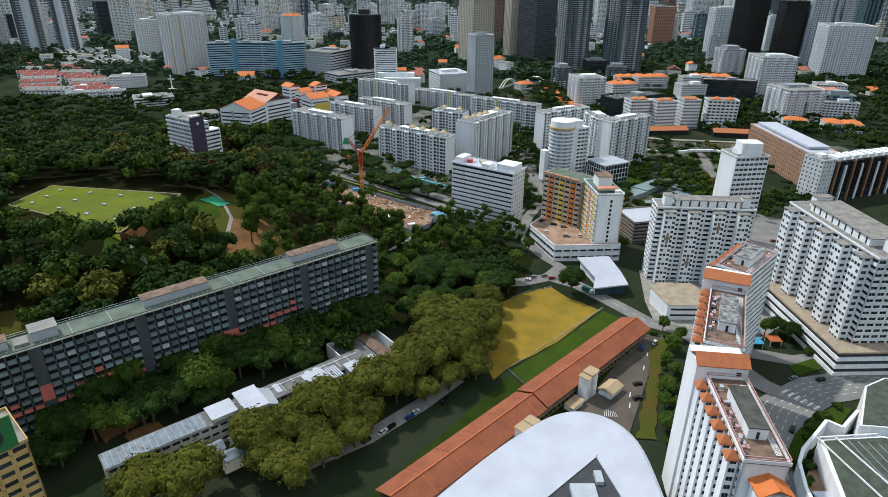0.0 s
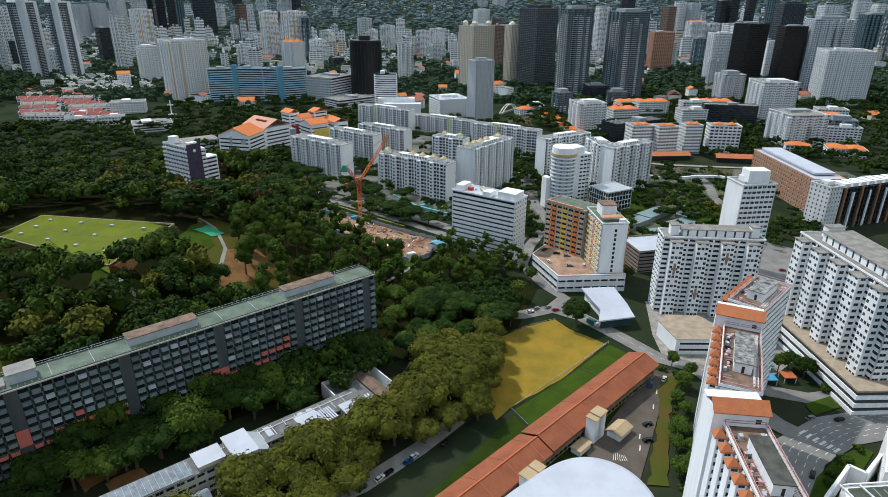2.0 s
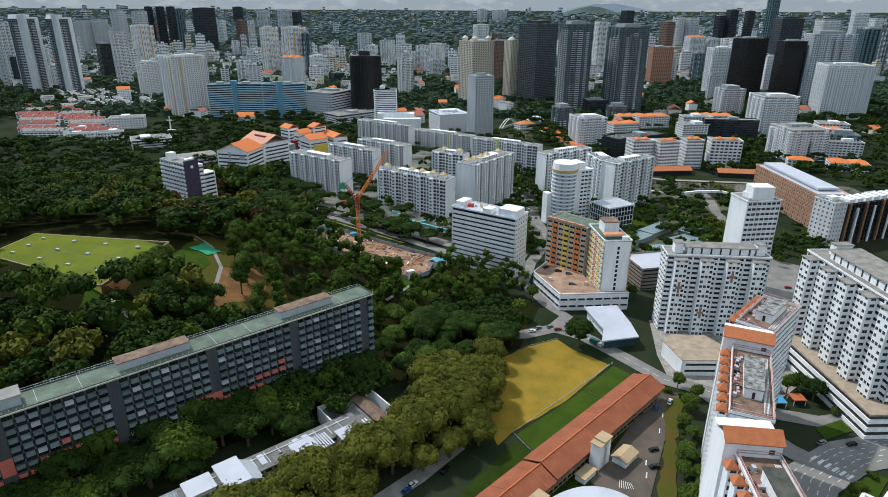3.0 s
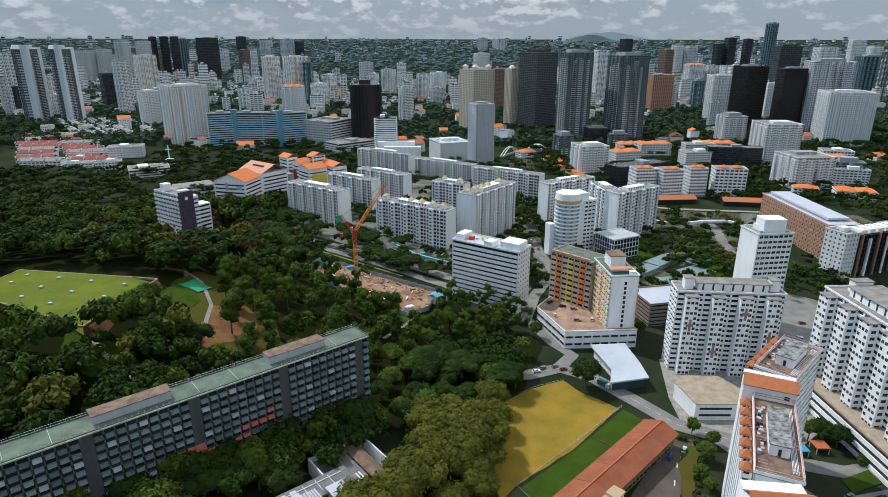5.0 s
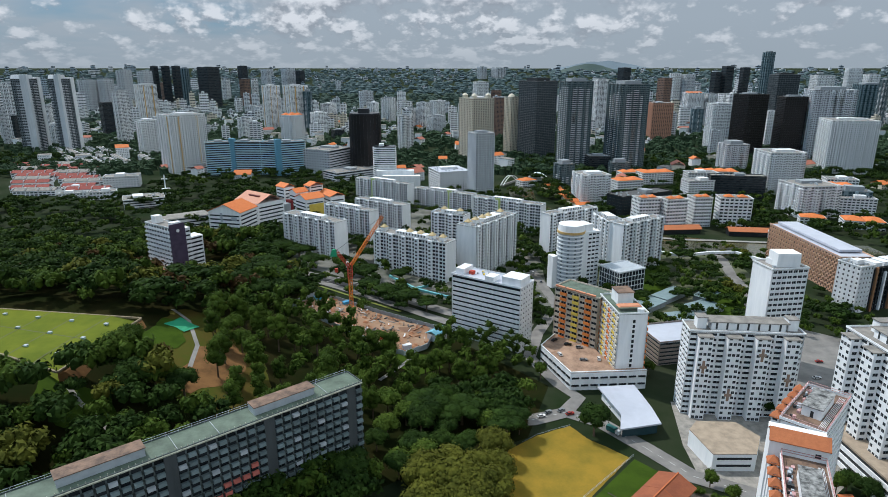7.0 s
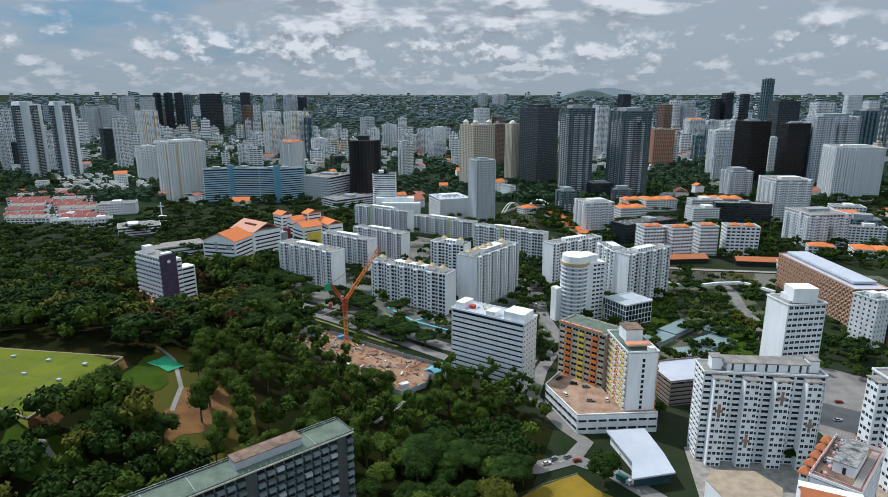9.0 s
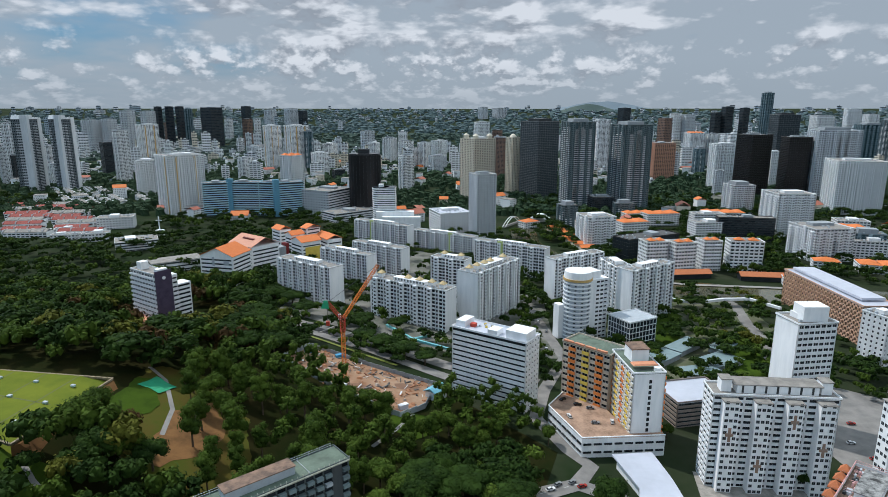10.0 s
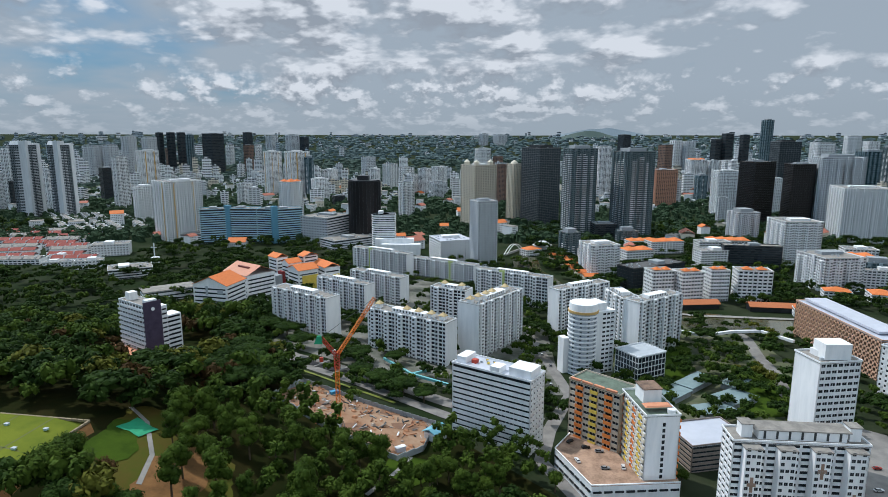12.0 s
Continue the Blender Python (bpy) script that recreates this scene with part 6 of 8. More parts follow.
# long brown hotel by the river
br = block("hotel", "long tan hotel with square windows and a white roof", 305, 496, 0, 26, 106, 30, 8, ("punch", 6), ("punch", 26), mat("tan_stone", (0.66, 0.4, 0.27), (0.54, 0.32, 0.21)), roofwhite, near=True, z0=-0.5, category="hotel",
           opt_r=dict(ww=0.36, wh=0.4, framem=recess), opt_l=dict(ww=0.42, wh=0.42, framem=recess), plant=False, windows=0)
part("roof_cap", Geo().box(6, 24, 12, 104, 31.2, 33), roofwhite, br, "white raised roof")
part("glass_end", Geo().box(2, 24, -1.6, -0.6, 0, 24), offwhite, br, "white curved end wall")
block("apartment_house", "white end block with small dark windows", 294, 456, 20, 13, 18, 35, 10, ("punch", 4), ("punch", 5), white, roofgrey, near=True, z0=-0.5, category="apartment block", opt_r=dict(ww=0.4, wh=0.45), opt_l=dict(ww=0.4, wh=0.45), windows=30)
fin_block = block("apartment_house", "dark glass flats with bronze and white fins", 306.6, 460.6, 20, 70, 18, 33, 9, ("fins", 20), ("punch", 4), dark, roofgrey, near=True, z0=-0.5, category="apartment block", opt_r=dict(ww=0.78, wh=0.7, sill=0.2), windows=40)
for i in range(8):
    part("wall_fin", Geo().box(1 + i * 9, 2.6 + i * 9, -1.6, 0, 0, 34 - (i % 2) * 4), (mat("bronze_panel", (0.34, 0.17, 0.08), (0.24, 0.12, 0.06)), white)[i % 2], fin_block, "bronze fin" if i % 2 == 0 else "white fin")
    part("roof_frame", Geo().box(2 + i * 8.6, 8 + i * 8.6, 1, 12, 33.2, 36.6), white, fin_block, "white roof frame")
block("office_block", "dark glass block with green louvres", 262, 262, 10, 50, 40, 40, 12, ("strip", 12), ("strip", 10), mat("dark_green_louvre", (0.05, 0.07, 0.05), (0.03, 0.045, 0.03)), roofdark, z0=-0.5, category="office block")
# riverside condominiums with orange hips
for x, y, a, w, d in ((214, 700, 10, 24, 20), (242, 694, 12, 24, 20), (276, 705, 5, 20, 20), (304, 706, -8, 34, 20)):
    c = block("riverside_flats", "white riverside flats with orange hipped roofs", x, y, a, w, d, 33, 9, ("punch", 7), ("punch", 6), white, roofgrey, group="riverside flats", category="apartment block", opt_r=dict(ww=0.7, wh=0.5), opt_l=dict(ww=0.7, wh=0.5), plant=False)
    for i in range(2):
        part("hipped_roof", Geo().pyramid(w * (0.14 + 0.42 * i), w * (0.44 + 0.42 * i), 2, 11, 34.6, 37.6), orangetile, c, "orange tiled roof")
        g = Geo()
        for k in range(1, 9):
            g.box(w * (0.08 + 0.5 * i), w * (0.36 + 0.5 * i), -1.6, 0.0, k * 33 / 9 - 0.2, k * 33 / 9 + 0.9)
        part("curved_balcony", g, white, c, "white curved balconies", kind="stuff")
for x, y, a, w in ((212, 672, 5, 62), (300, 668, -8, 52)):
    r = thing("restaurant_row", pose(x, y, 0, 0, 0, a), "low riverside row with orange tiled roofs", "shophouse", "riverside rows")
    part("wall", Geo().box(0, w, 0, 12, -0.5, 5), dark, r)
    part("roof", Geo().gable(-1, w + 1, -1.5, 13.5, 5, 8.5, 0, "x"), captile, r)
# black long block and the white framed block before it
block("office_block", "long black glass block", 208, 745, 28, 80, 26, 26, 7, ("curtain", 26), ("curtain", 8), blackm, roofdark, category="office block", opt_r=dict(glassm=glass_far), opt_l=dict(glassm=glass_far))
# black oval tower, grey office with a slanted end, blue ribbed hospital
bk = thing("round_tower", pose(-130, 1075, -0.5), "black oval office tower", "tower")
ov = [(26 * math.cos(6.283 * i / 28), 21 * math.sin(6.283 * i / 28)) for i in range(28)]
part("wall", Geo().prism(ov, 0, 97), blackm, bk)
g = Geo()
for i in range(28):
    g.beam((ov[i][0] * 1.005, ov[i][1] * 1.005, 0), (ov[i][0] * 1.005, ov[i][1] * 1.005, 97), 0.5)
part("mullion", g, dark, bk, kind="stuff")
part("crown", Geo().prism([(x * 0.97, y * 0.97) for x, y in ov], 97, 99).box(-10, 8, -6, 6, 99, 106), dark, bk)
gr = block("office_block", "grey office with dark ribbon windows and a slanted end wall", -185, 1040, 62, 62, 55, 41, 10, ("strip", 14), ("punch", 10), palegrey, roofgrey, category="office block")
part("slant_end", Geo().prism([(60, -2), (64, -2), (64, 20), (60, 20)], 0, 52, 0, [(62, -2), (64, -2), (64, 8), (62, 8)]), offwhite, gr)
block("office_block", "long low grey podium with ribbon windows", -165, 985, 42, 80, 40, 14, 4, ("strip", 18), ("strip", 8), palegrey, roofgrey, category="office block")
for i, (x, y, a, w) in enumerate(((-385, 1040, 20, 42), (-346, 1056, -2, 46), (-300, 1055, -14, 34), (-268, 1045, 30, 44))):
    b = block("office_block", "pale blue block with rows of ribbon windows", x, y, a, w, 26, 54, 15, ("strip", 10), ("strip", 6), blueclad, roofgrey, group="blue office wings", category="office block", opt_r=dict(sill=0.3, wh=0.5, glassm=tealglass), opt_l=dict(sill=0.3, wh=0.5, glassm=tealglass))
    if i in (1, 3):
        part("fin_tower", Geo().box(-5, 4, -3, 6, 0, 60), mat("deep_blue_cladding", (0.12, 0.3, 0.42), (0.09, 0.23, 0.33)), b, "blue fin tower")
# white stepped pair, and the slim tower
block("tower", "slim grey-white tower with ribbed faces", 43, 870, 20, 27, 27, 86, 28, ("fins", 7), ("fins", 7), palegrey, roofgrey, group="city towers", category="tower", opt_r=dict(ww=0.7, wh=0.55), opt_l=dict(ww=0.7, wh=0.55))
block("office_block", "white block with long dark window bands", -5, 895, 20, 45, 50, 30, 9, ("punch", 12), ("strip", 10), white, roofwhite, category="office block", opt_r=dict(ww=0.3))
w5 = thing("round_tower", pose(-95, 985, -0.5), "white tower with a rounded end on a stepped base", "tower")
ring = Geo().prism([(22, -13), (22, 13)] + [(13 * math.cos(radians(a)), 13 * math.sin(radians(a))) for a in range(90, 271, 12)], 0, 2.1).mesh("band", [white])
for k in range(17):
    part("band", ring, None, w5, loc=(0, 0, k * 3.3))
part("roof_house", Geo().box(-3, 4, -5, 5, 56, 60), white, w5)
part("glazing", Geo().tube(0, 0, 0, 56, 12.6, None, 20).box(0, 21.6, -12.6, 12.6, 0, 56), glass_far, w5)
part("base", Geo().box(-6, 50, -24, -12, 0, 22).box(4, 60, -36, -24, 0, 16), white, w5)

# school with orange roofs on the rise
def school(x, y, ang, w, d, h, rise, roofm, wallm, along="x"):
    s = thing("school_hall", pose(x, y, ground_z(x, y) - 1, 0, 0, ang), "school hall with a bright pitched roof", "hall", "school halls")
    part("wall", Geo().box(0, w, 0, d, 0, h), wallm, s)
    g = Geo()
    for k in range(max(1, int(h / 4))):
        g.box(1.5, w - 1.5, -0.12, 0.02, 1.6 + k * 4, 3.0 + k * 4).box(-0.12, 0.02, 1.5, d - 1.5, 1.6 + k * 4, 3.0 + k * 4)
    part("window_band", g, glass_far, s, kind="stuff")
    part("roof", Geo().gable(-1, w + 1, -1, d + 1, h, h + rise, 0, along), roofm, s)
    if along == "x":
        part("gable", Geo().prism([(0.2, 0.3), (0.6, 0.3), (0.6, d - 0.3), (0.2, d - 0.3)], h, h + rise - 0.3, 0, [(0.2, d / 2 - 0.2), (0.6, d / 2 - 0.2), (0.6, d / 2 + 0.2), (0.2, d / 2 + 0.2)]), wallm, s)
    return s


salmon_sheet = mat("salmon_sheet", (0.62, 0.3, 0.2), (0.5, 0.24, 0.16))
sa = school(-203.6, 644, 76, 32, 36, 30, 8, orangetile, white)
part("name_panel", Geo().box(-0.2, -0.05, 4, 10, 22, 26).box(-0.2, -0.05, 20, 22.5, 20, 29), metalgrey, sa, "grey panels on the gable wall")
sb = school(-197.5, 684, 52, 34, 40, 31, 8, salmon_sheet, white, "y")
part("roof_vent", Geo().box(9, 11.4, 10, 28, 35.6, 37.4), mat("dark_vent", (0.2, 0.06, 0.05)), sb, "long dark ridge vent")
part("side_wing", Geo().box(34.1, 46, 4, 14, 0, 24).box(46.1, 50, 4, 12, 0, 27, 1), [greyw, mat("maroon_wall", (0.2, 0.02, 0.02), (0.14, 0.015, 0.015))], sb, "grey wing with a maroon end")
school(-189, 763, 45, 14, 18, 34, 4, orangetile, white, "y")
school(-172, 748, 45, 16, 14, 31, 4, orangetile, white)
school(-158, 762, 45, 18, 12, 36, 4, orangetile, white, "y")
sd = school(-156, 727, 42, 24, 24, 27, 5, orangetile, white)
part("colour_wall", Geo().box(4, 23.5, -0.5, -0.15, 2, 21), yellow, sd, "bright yellow wall panel")
se = school(-131, 744, 36, 18, 34, 27, 4, orangetile, white, "y")
part("colour_wall", Geo().box(2, 17, -0.5, -0.15, 2, 19), yellow, se, "bright yellow wall panel")
part("colour_wall", Geo().box(-0.5, -0.15, 18, 33, 12, 27), mat("maroon_wall", (0.2, 0.02, 0.02)), se, "maroon wall panel")
school(-226, 712, 60, 22, 28, 17, 3, salmon_sheet, white)
school(-305, 690, 35, 50, 24, 12, 1.0, roofgrey, offwhite)
# low blocks across the river
for x, y, a, w, d, h, r in ((117, 940, 30, 26, 18, 9, 1), (190, 900, 20, 34, 20, 16, 1), (240, 880, 15, 40, 22, 20, 1), (300, 960, 10, 50, 24, 18, 1), (360, 940, 0, 44, 22, 22, 0), (400, 1000, -5, 60, 26, 14, 1), (330, 860, 8, 40, 22, 24, 0), (430, 800, -10, 46, 24, 26, 0), (500, 860, -12, 50, 26, 18, 1), (333, 650, -20, 22, 14, 8, 1), (400, 715, -20, 26, 16, 9, 1), (440, 700, -20, 40, 24, 9, 1), (470, 760, -15, 40, 26, 22, 0), (540, 900, -15, 40, 26, 20, 0), (280, 1000, 10, 44, 20, 12, 1)):
    c = block("riverside_house", "low white riverside house with an orange roof" if r else "white riverside flats with glass bays", x, y, a, w, d, h, max(2, round(h / 3.2)), ("punch", max(3, round(w / 4.5))), ("punch", max(3, round(d / 4.5))), white, roofgrey, group="riverside houses", category="house", opt_r=dict(ww=0.7, wh=0.5), opt_l=dict(ww=0.7, wh=0.5), plant=not r)
    if r:
        k = max(1, int(w / 14))
        for i in range(k):
            part("hipped_roof", Geo().pyramid(w * i / k + 0.4, w * (i + 1) / k - 0.4, -0.6, d + 0.6, h + 1.2, h + 5.2), orangetile, c, "orange tiled roof")
for i in range(7):
    c = thing("restaurant_row", pose(147 + i * 3.4, 925 - i * 21, 0, 0, 0, 10), "low riverside row with orange tiled roofs", "shophouse", "riverside rows")
    part("wall", Geo().box(0, 18, 0, 14, -0.5, 4), cream, c)
    part("roof", Geo().gable(-1, 19, -1, 15, 4, 6.5, 0, "x"), orangetile, c)
tent = thing("event_tent", pose(148, 1004, 0), "white domed event tent among trees", "tent")
for i in range(5):
    part("dome", Geo().prism([(15 * math.cos(0.314 * j) * (1 - 0.16 * i), 11 * math.sin(0.314 * j) * (1 - 0.16 * i)) for j in range(20)], 4 + i * 1.5, 5.5 + i * 1.5), white, tent)
part("ring", Geo().tube(0, 0, -0.5, 4, 9, None, 18), offwhite, tent)
arch = thing("arch_bridge", pose(0, 0, 0), "white steel arch footbridge over the river", "bridge")
part("deck", Geo().beam((86, 940, 3), (114, 985, 3), 2.5), concrete, arch)
for o in (-2, 2):
    g = Geo()
    for i in range(10):
        p, q = i / 10, (i + 1) / 10
        g.beam((86 + 28 * p + o, 940 + 45 * p, 3 + 11 * math.sin(math.pi * p)), (86 + 28 * q + o, 940 + 45 * q, 3 + 11 * math.sin(math.pi * q)), 0.8)
    part("arch", g, white, arch)
lab = block("office_block", "low glass-fronted block with a pale flat roof", 134, 488, 28, 26, 22, 20, 5, ("curtain", 8), ("curtain", 8), offwhite, metalgrey, z0=-0.5, category="office block", plant=False, opt_r=dict(glassm=tealglass), opt_l=dict(glassm=tealglass))
block("office_block", "louvred brown block with a white sheet roof", 127, 376, 12, 34, 26, 15, 6, ("strip", 8), ("strip", 7), mat("louvre_brown", (0.3, 0.25, 0.22), (0.2, 0.17, 0.15)), roofwhite, z0=-0.5, category="office block", plant=False)

# ---- towers of the city ----
tower(-1010, 1521, 80, 28, 28, 137, "cond")
tower(-852, 1343, 84, 36, 36, 148, "fin")
tower(-787, 1344, 68, 32, 32, 148, "fin")
tower(-1044, 1699, 78, 21, 21, 74, "cond")
tower(-882, 1458, 65, 24, 24, 47, "whi")
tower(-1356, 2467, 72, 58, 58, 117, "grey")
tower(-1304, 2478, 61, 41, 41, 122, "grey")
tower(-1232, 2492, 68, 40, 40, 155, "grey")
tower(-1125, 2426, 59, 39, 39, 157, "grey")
tower(-1232, 2756, 65, 22, 22, 159, "dark")
tower(-1189, 2765, 61, 24, 24, 160, "dark")
tower(-1167, 2818, 60, 25, 25, 158, "dark")
tower(-1277, 2937, 55, 30, 30, 78, "brick")
tower(-1110, 2783, 76, 25, 25, 151, "teal")
tower(-989, 2713, 61, 63, 63, 162, "dark")
tower(-738, 1471, 55, 26, 26, 121, "cond")
tower(-849, 1811, 44, 47, 47, 125, "ochre")
tower(-871, 1648, 45, 31, 31, 85, "dark")
tower(-598, 1280, 45, 35, 35, 69, "whi")
tower(-440, 1051, 45, 58, 58, 96, "ochre")
tower(-1030, 3044, 68, 29, 29, 91, "cond")
tower(-875, 2825, 56, 32, 32, 109, "brick")
tower(-864, 2924, 44, 23, 23, 103, "cond")
tower(-772, 2403, 55, 21, 21, 59, "cond")
tower(-486, 1786, 40, 38, 38, 123, "ochre")
tower(-409, 1742, 41, 51, 51, 124, "ochre")
tower(-360, 1743, 84, 19, 19, 109, "teal")
tower(-271, 1157, 55, 30, 30, 88, "redtop")
tower(-330, 1658, 36, 35, 35, 58, "whi")
tower(-324, 1822, 60, 32, 32, 72, "whi")
tower(-270, 1582, 29, 26, 26, 22, "dark")
tower(-298, 2415, 39, 40, 40, 85, "grey")
tower(-197, 1825, 65, 25, 25, 75, "whi")
tower(-172, 2007, 52, 34, 34, 79, "cond")
tower(-140, 2230, 41, 40, 40, 57, "cond")
tower(-94, 1826, 56, 26, 26, 59, "cond")
tower(-56, 1827, 56, 28, 28, 75, "cond")
tower(-85, 1347, 32, 25, 25, 74, "cond")
tower(-28, 1749, 28, 38, 38, 43, "grey")
tower(-22, 2116, 42, 37, 37, 65, "whi")
tower(-1205, 3846, 53, 41, 41, 95, "dark")
tower(-1013, 3688, 56, 51, 51, 91, "grey")
tower(-888, 3648, 48, 58, 58, 103, "grey")
tower(-802, 3600, 58, 36, 36, 95, "dark")
tower(241, 4156, 32, 46, 46, 80, "grey")
tower(351, 4227, 28, 70, 70, 67, "grey")
tower(150, 2904, 15, 57, 57, 97, "whi")
tower(241, 2903, 46, 33, 33, 61, "brick")
tower(134, 1292, 36, 20, 20, 114, "cream")
tower(56, 1230, 32, 49, 49, 114, "creamb")
tower(147, 1615, 46, 27, 27, 98, "brick")
tower(175, 1232, 33, 52, 52, 146, "blackg")
tower(209, 1103, 10, 44, 44, 148, "glass")
tower(292, 1077, 14, 50, 50, 144, "glass")
tower(417, 1758, 9, 32, 32, 140, "cond")
tower(502, 1549, -4, 48, 47, 89, "terra")
tower(1022, 3658, 24, 52, 52, 103, "dark")
tower(701, 1843, 5, 44, 44, 101, "terrac")
tower(754, 1844, 0, 29, 29, 98, "cond")
tower(586, 1403, -2, 44, 44, 95, "whi")
tower(1047, 2391, 12, 43, 43, 76, "cond")
tower(657, 1677, 9, 23, 23, 67, "teal")
tower(1224, 2802, 9, 36, 36, 157, "dark")
tower(1293, 2789, 5, 29, 29, 151, "dark")
tower(1382, 2770, 18, 35, 35, 212, "teal")
tower(1183, 2810, 15, 32, 32, 133, "dark")
tower(572, 1224, 14, 44, 44, 122, "black")
tower(696, 1386, -2, 19, 19, 80, "whiteb")
tower(641, 1224, -6, 40, 40, 118, "black")
tower(1106, 2142, -3, 70, 70, 149, "blackg")
tower(682, 1204, -15, 70, 70, 131, "gridg")
tower(637, 1066, -15, 70, 70, 87, "creamw")
tower(1812, 2892, -16, 55, 55, 126, "whi")
tower(1580, 2723, -4, 70, 70, 114, "cond")
tower(1257, 1943, -11, 70, 70, 122, "teal")
tower(1763, 2673, -1, 44, 44, 117, "cond")
tower(1066, 2830, 14, 44, 44, 124, "grey")
tower(900, 2626, 26, 40, 40, 124, "brick")
tower(1018, 2837, 25, 36, 36, 129, "cond")
tower(1207, 1774, 16, 20, 20, 138, "glass")
tower(-1013, 1476, 63, 11, 11, 83, "grey")
tower(446, 881, 0, 49, 49, 59, "whi")
tower(361, 866, -10, 70, 17, 31, "dark")
tower(471, 1063, 5, 36, 36, 48, "gridg")
tower(178, 814, 13, 37, 37, 39, "whi")
tower(174, 947, 21, 23, 23, 33, "glass")
tower(417, 745, 6, 48, 48, 38, "cond")
tower(479, 774, -20, 33, 20, 28, "teal")
tower(245, 1076, 2, 35, 35, 27, "dark")
tower(274, 1039, -1, 30, 24, 22, "glass")
tower(515, 1237, -8, 16, 16, 54, "grey")
tower(-609, 2102, 41, 70, 70, 48, "grey")
tower(-482, 1542, 47, 28, 28, 54, "cond")
tower(-971, 1456, 69, 9, 9, 66, "dark")

# ---- building site and crane ----
PIT = [(-100, 425), (-59, 393), (-23, 374), (-10, 388), (-4, 419), (-49, 440), (-90, 462)]
drape("site_floor", PIT, sitesoil, 0.7, label="churned orange and grey earth of a building site")
rnd = random.Random(8)
g = Geo()
for k in range(160):
    x, y = rnd.uniform(-100, 0), rnd.uniform(374, 462)
    if inside(x, y, PIT):
        z, s = ground_z(x, y) + 0.6, rnd.uniform(0.6, 2.6)
        pts = [(x + s * math.cos(a + rnd.uniform(-0.3, 0.3)) * rnd.uniform(0.7, 1.2), y + s * math.sin(a) * rnd.uniform(0.7, 1.2)) for a in (0, 1.2, 2.5, 3.8, 5.0)]
        cx, cy = x + rnd.uniform(-0.3, 0.3), y + rnd.uniform(-0.3, 0.3)
        g.prism(pts, z - 0.3, z + s * rnd.uniform(0.25, 0.6), rnd.choice((0, 0, 1)), [(cx + (px - cx) * 0.4, cy + (py - cy) * 0.4) for px, py in pts])
solid("earth_heaps", g, [mat("orange_earth", (0.42, 0.2, 0.1), (0.3, 0.13, 0.06)), mat("pale_rubble", (0.42, 0.35, 0.29), (0.27, 0.21, 0.17))], "heaps of orange earth and pale rubble on the site", "earth", kind="stuff")
for i, (a, b) in enumerate(zip(PIT, PIT[1:] + PIT[:1])):
    a, b = Vector(a), Vector(b)
    n = max(2, int((b - a).length / 5))
    w = thing("hoarding", pose(0, 0, 0), "grey site hoarding wall" if i < 3 else "retaining wall with a grey board fence", "fence", "site hoardings")
    for k in range(n):
        p, q = a.lerp(b, k / n), a.lerp(b, (k + 0.97) / n)
        gp = Geo()
        d = (q - p).normalized()
        nx, ny = -d.y * 0.12, d.x * 0.12
        gp.prism([(p.x - nx, p.y - ny), (q.x - nx, q.y - ny), (q.x + nx, q.y + ny), (p.x + nx, p.y + ny)], min(ground_z(p.x, p.y), ground_z(q.x, q.y)) - 1, max(ground_z(p.x, p.y), ground_z(q.x, q.y)) + 3.2)
        part("panel", gp, metalgrey if i < 3 else greyw, w)
rr = random.Random(77)
g = Geo()
for k in range(300):
    x, y = rr.uniform(-92, -2), rr.uniform(388, 462)
    if inside(x, y, PIT):
        z = ground_z(x, y) + 0.7
        a, n = rr.uniform(0, 3.14), rr.uniform(1.0, 5.5)
        g.beam((x, y, z + 0.2), (x + n * math.cos(a), y + n * math.sin(a), z + rr.uniform(0.2, 1.0)), rr.uniform(0.2, 0.8), rr.randrange(5))
solid("site_debris", g, [mat("rust_bars", (0.26, 0.1, 0.05), (0.14, 0.06, 0.035)), concrete, offwhite, recess, mat("orange_earth", (0.42, 0.2, 0.1))], "rusty bars, planks and rubble strewn over the site", "debris", kind="stuff")
for k in range(9):
    x, y = rr.uniform(-84, -12), rr.uniform(396, 452)
    if inside(x, y, PIT):
        drape("wet_patch", [(x + rr.uniform(5, 11) * math.cos(q * 0.9), y + rr.uniform(3, 7) * math.sin(q * 0.9)) for q in range(7)], mat("churned_mud", (0.22, 0.11, 0.06), (0.12, 0.07, 0.045), scale=0.3, fine=1.5), 0.78 + k * 0.01, rough=1.5, label="dark churned mud on the site")
for x, y, z, m, label in ((-88, 448, 3, bluetarp, "blue site tank"), (-58, 398, 2.5, roofwhite, "white site cabin"), (-68, 448, 2.2, bluetarp, "blue tarpaulin bale"), (-22, 384, 2.6, roofwhite, "white site container"), (-40, 392, 1.8, steel_red, "red skip on the site")):
    c = thing("site_cabin", pose(x, y, ground_z(x, y) + 0.6, 0, 0, 35), label + " standing on bare earth", "cabin", "site cabins")
    part("body", Geo().box(-2.6, 2.6, -1.3, 1.3, 0, z), m, c)
    part("lid", Geo().box(-2.75, 2.75, -1.45, 1.45, z, z + 0.2), offwhite if m is not bluetarp else m, c)
hut = thing("blue_roofed_hut", pose(-4, 404, ground_z(-4, 404), 0, 0, 52), "site hut with a pitched pale blue roof", "hut")
part("wall", Geo().box(-5, 5, -4, 4, -1, 5), offwhite, hut)
part("roof", Geo().gable(-6, 6, -5, 5, 5, 7.2, 0, "x"), mat("pale_blue_sheet", (0.18, 0.42, 0.52), (0.13, 0.34, 0.43)), hut)
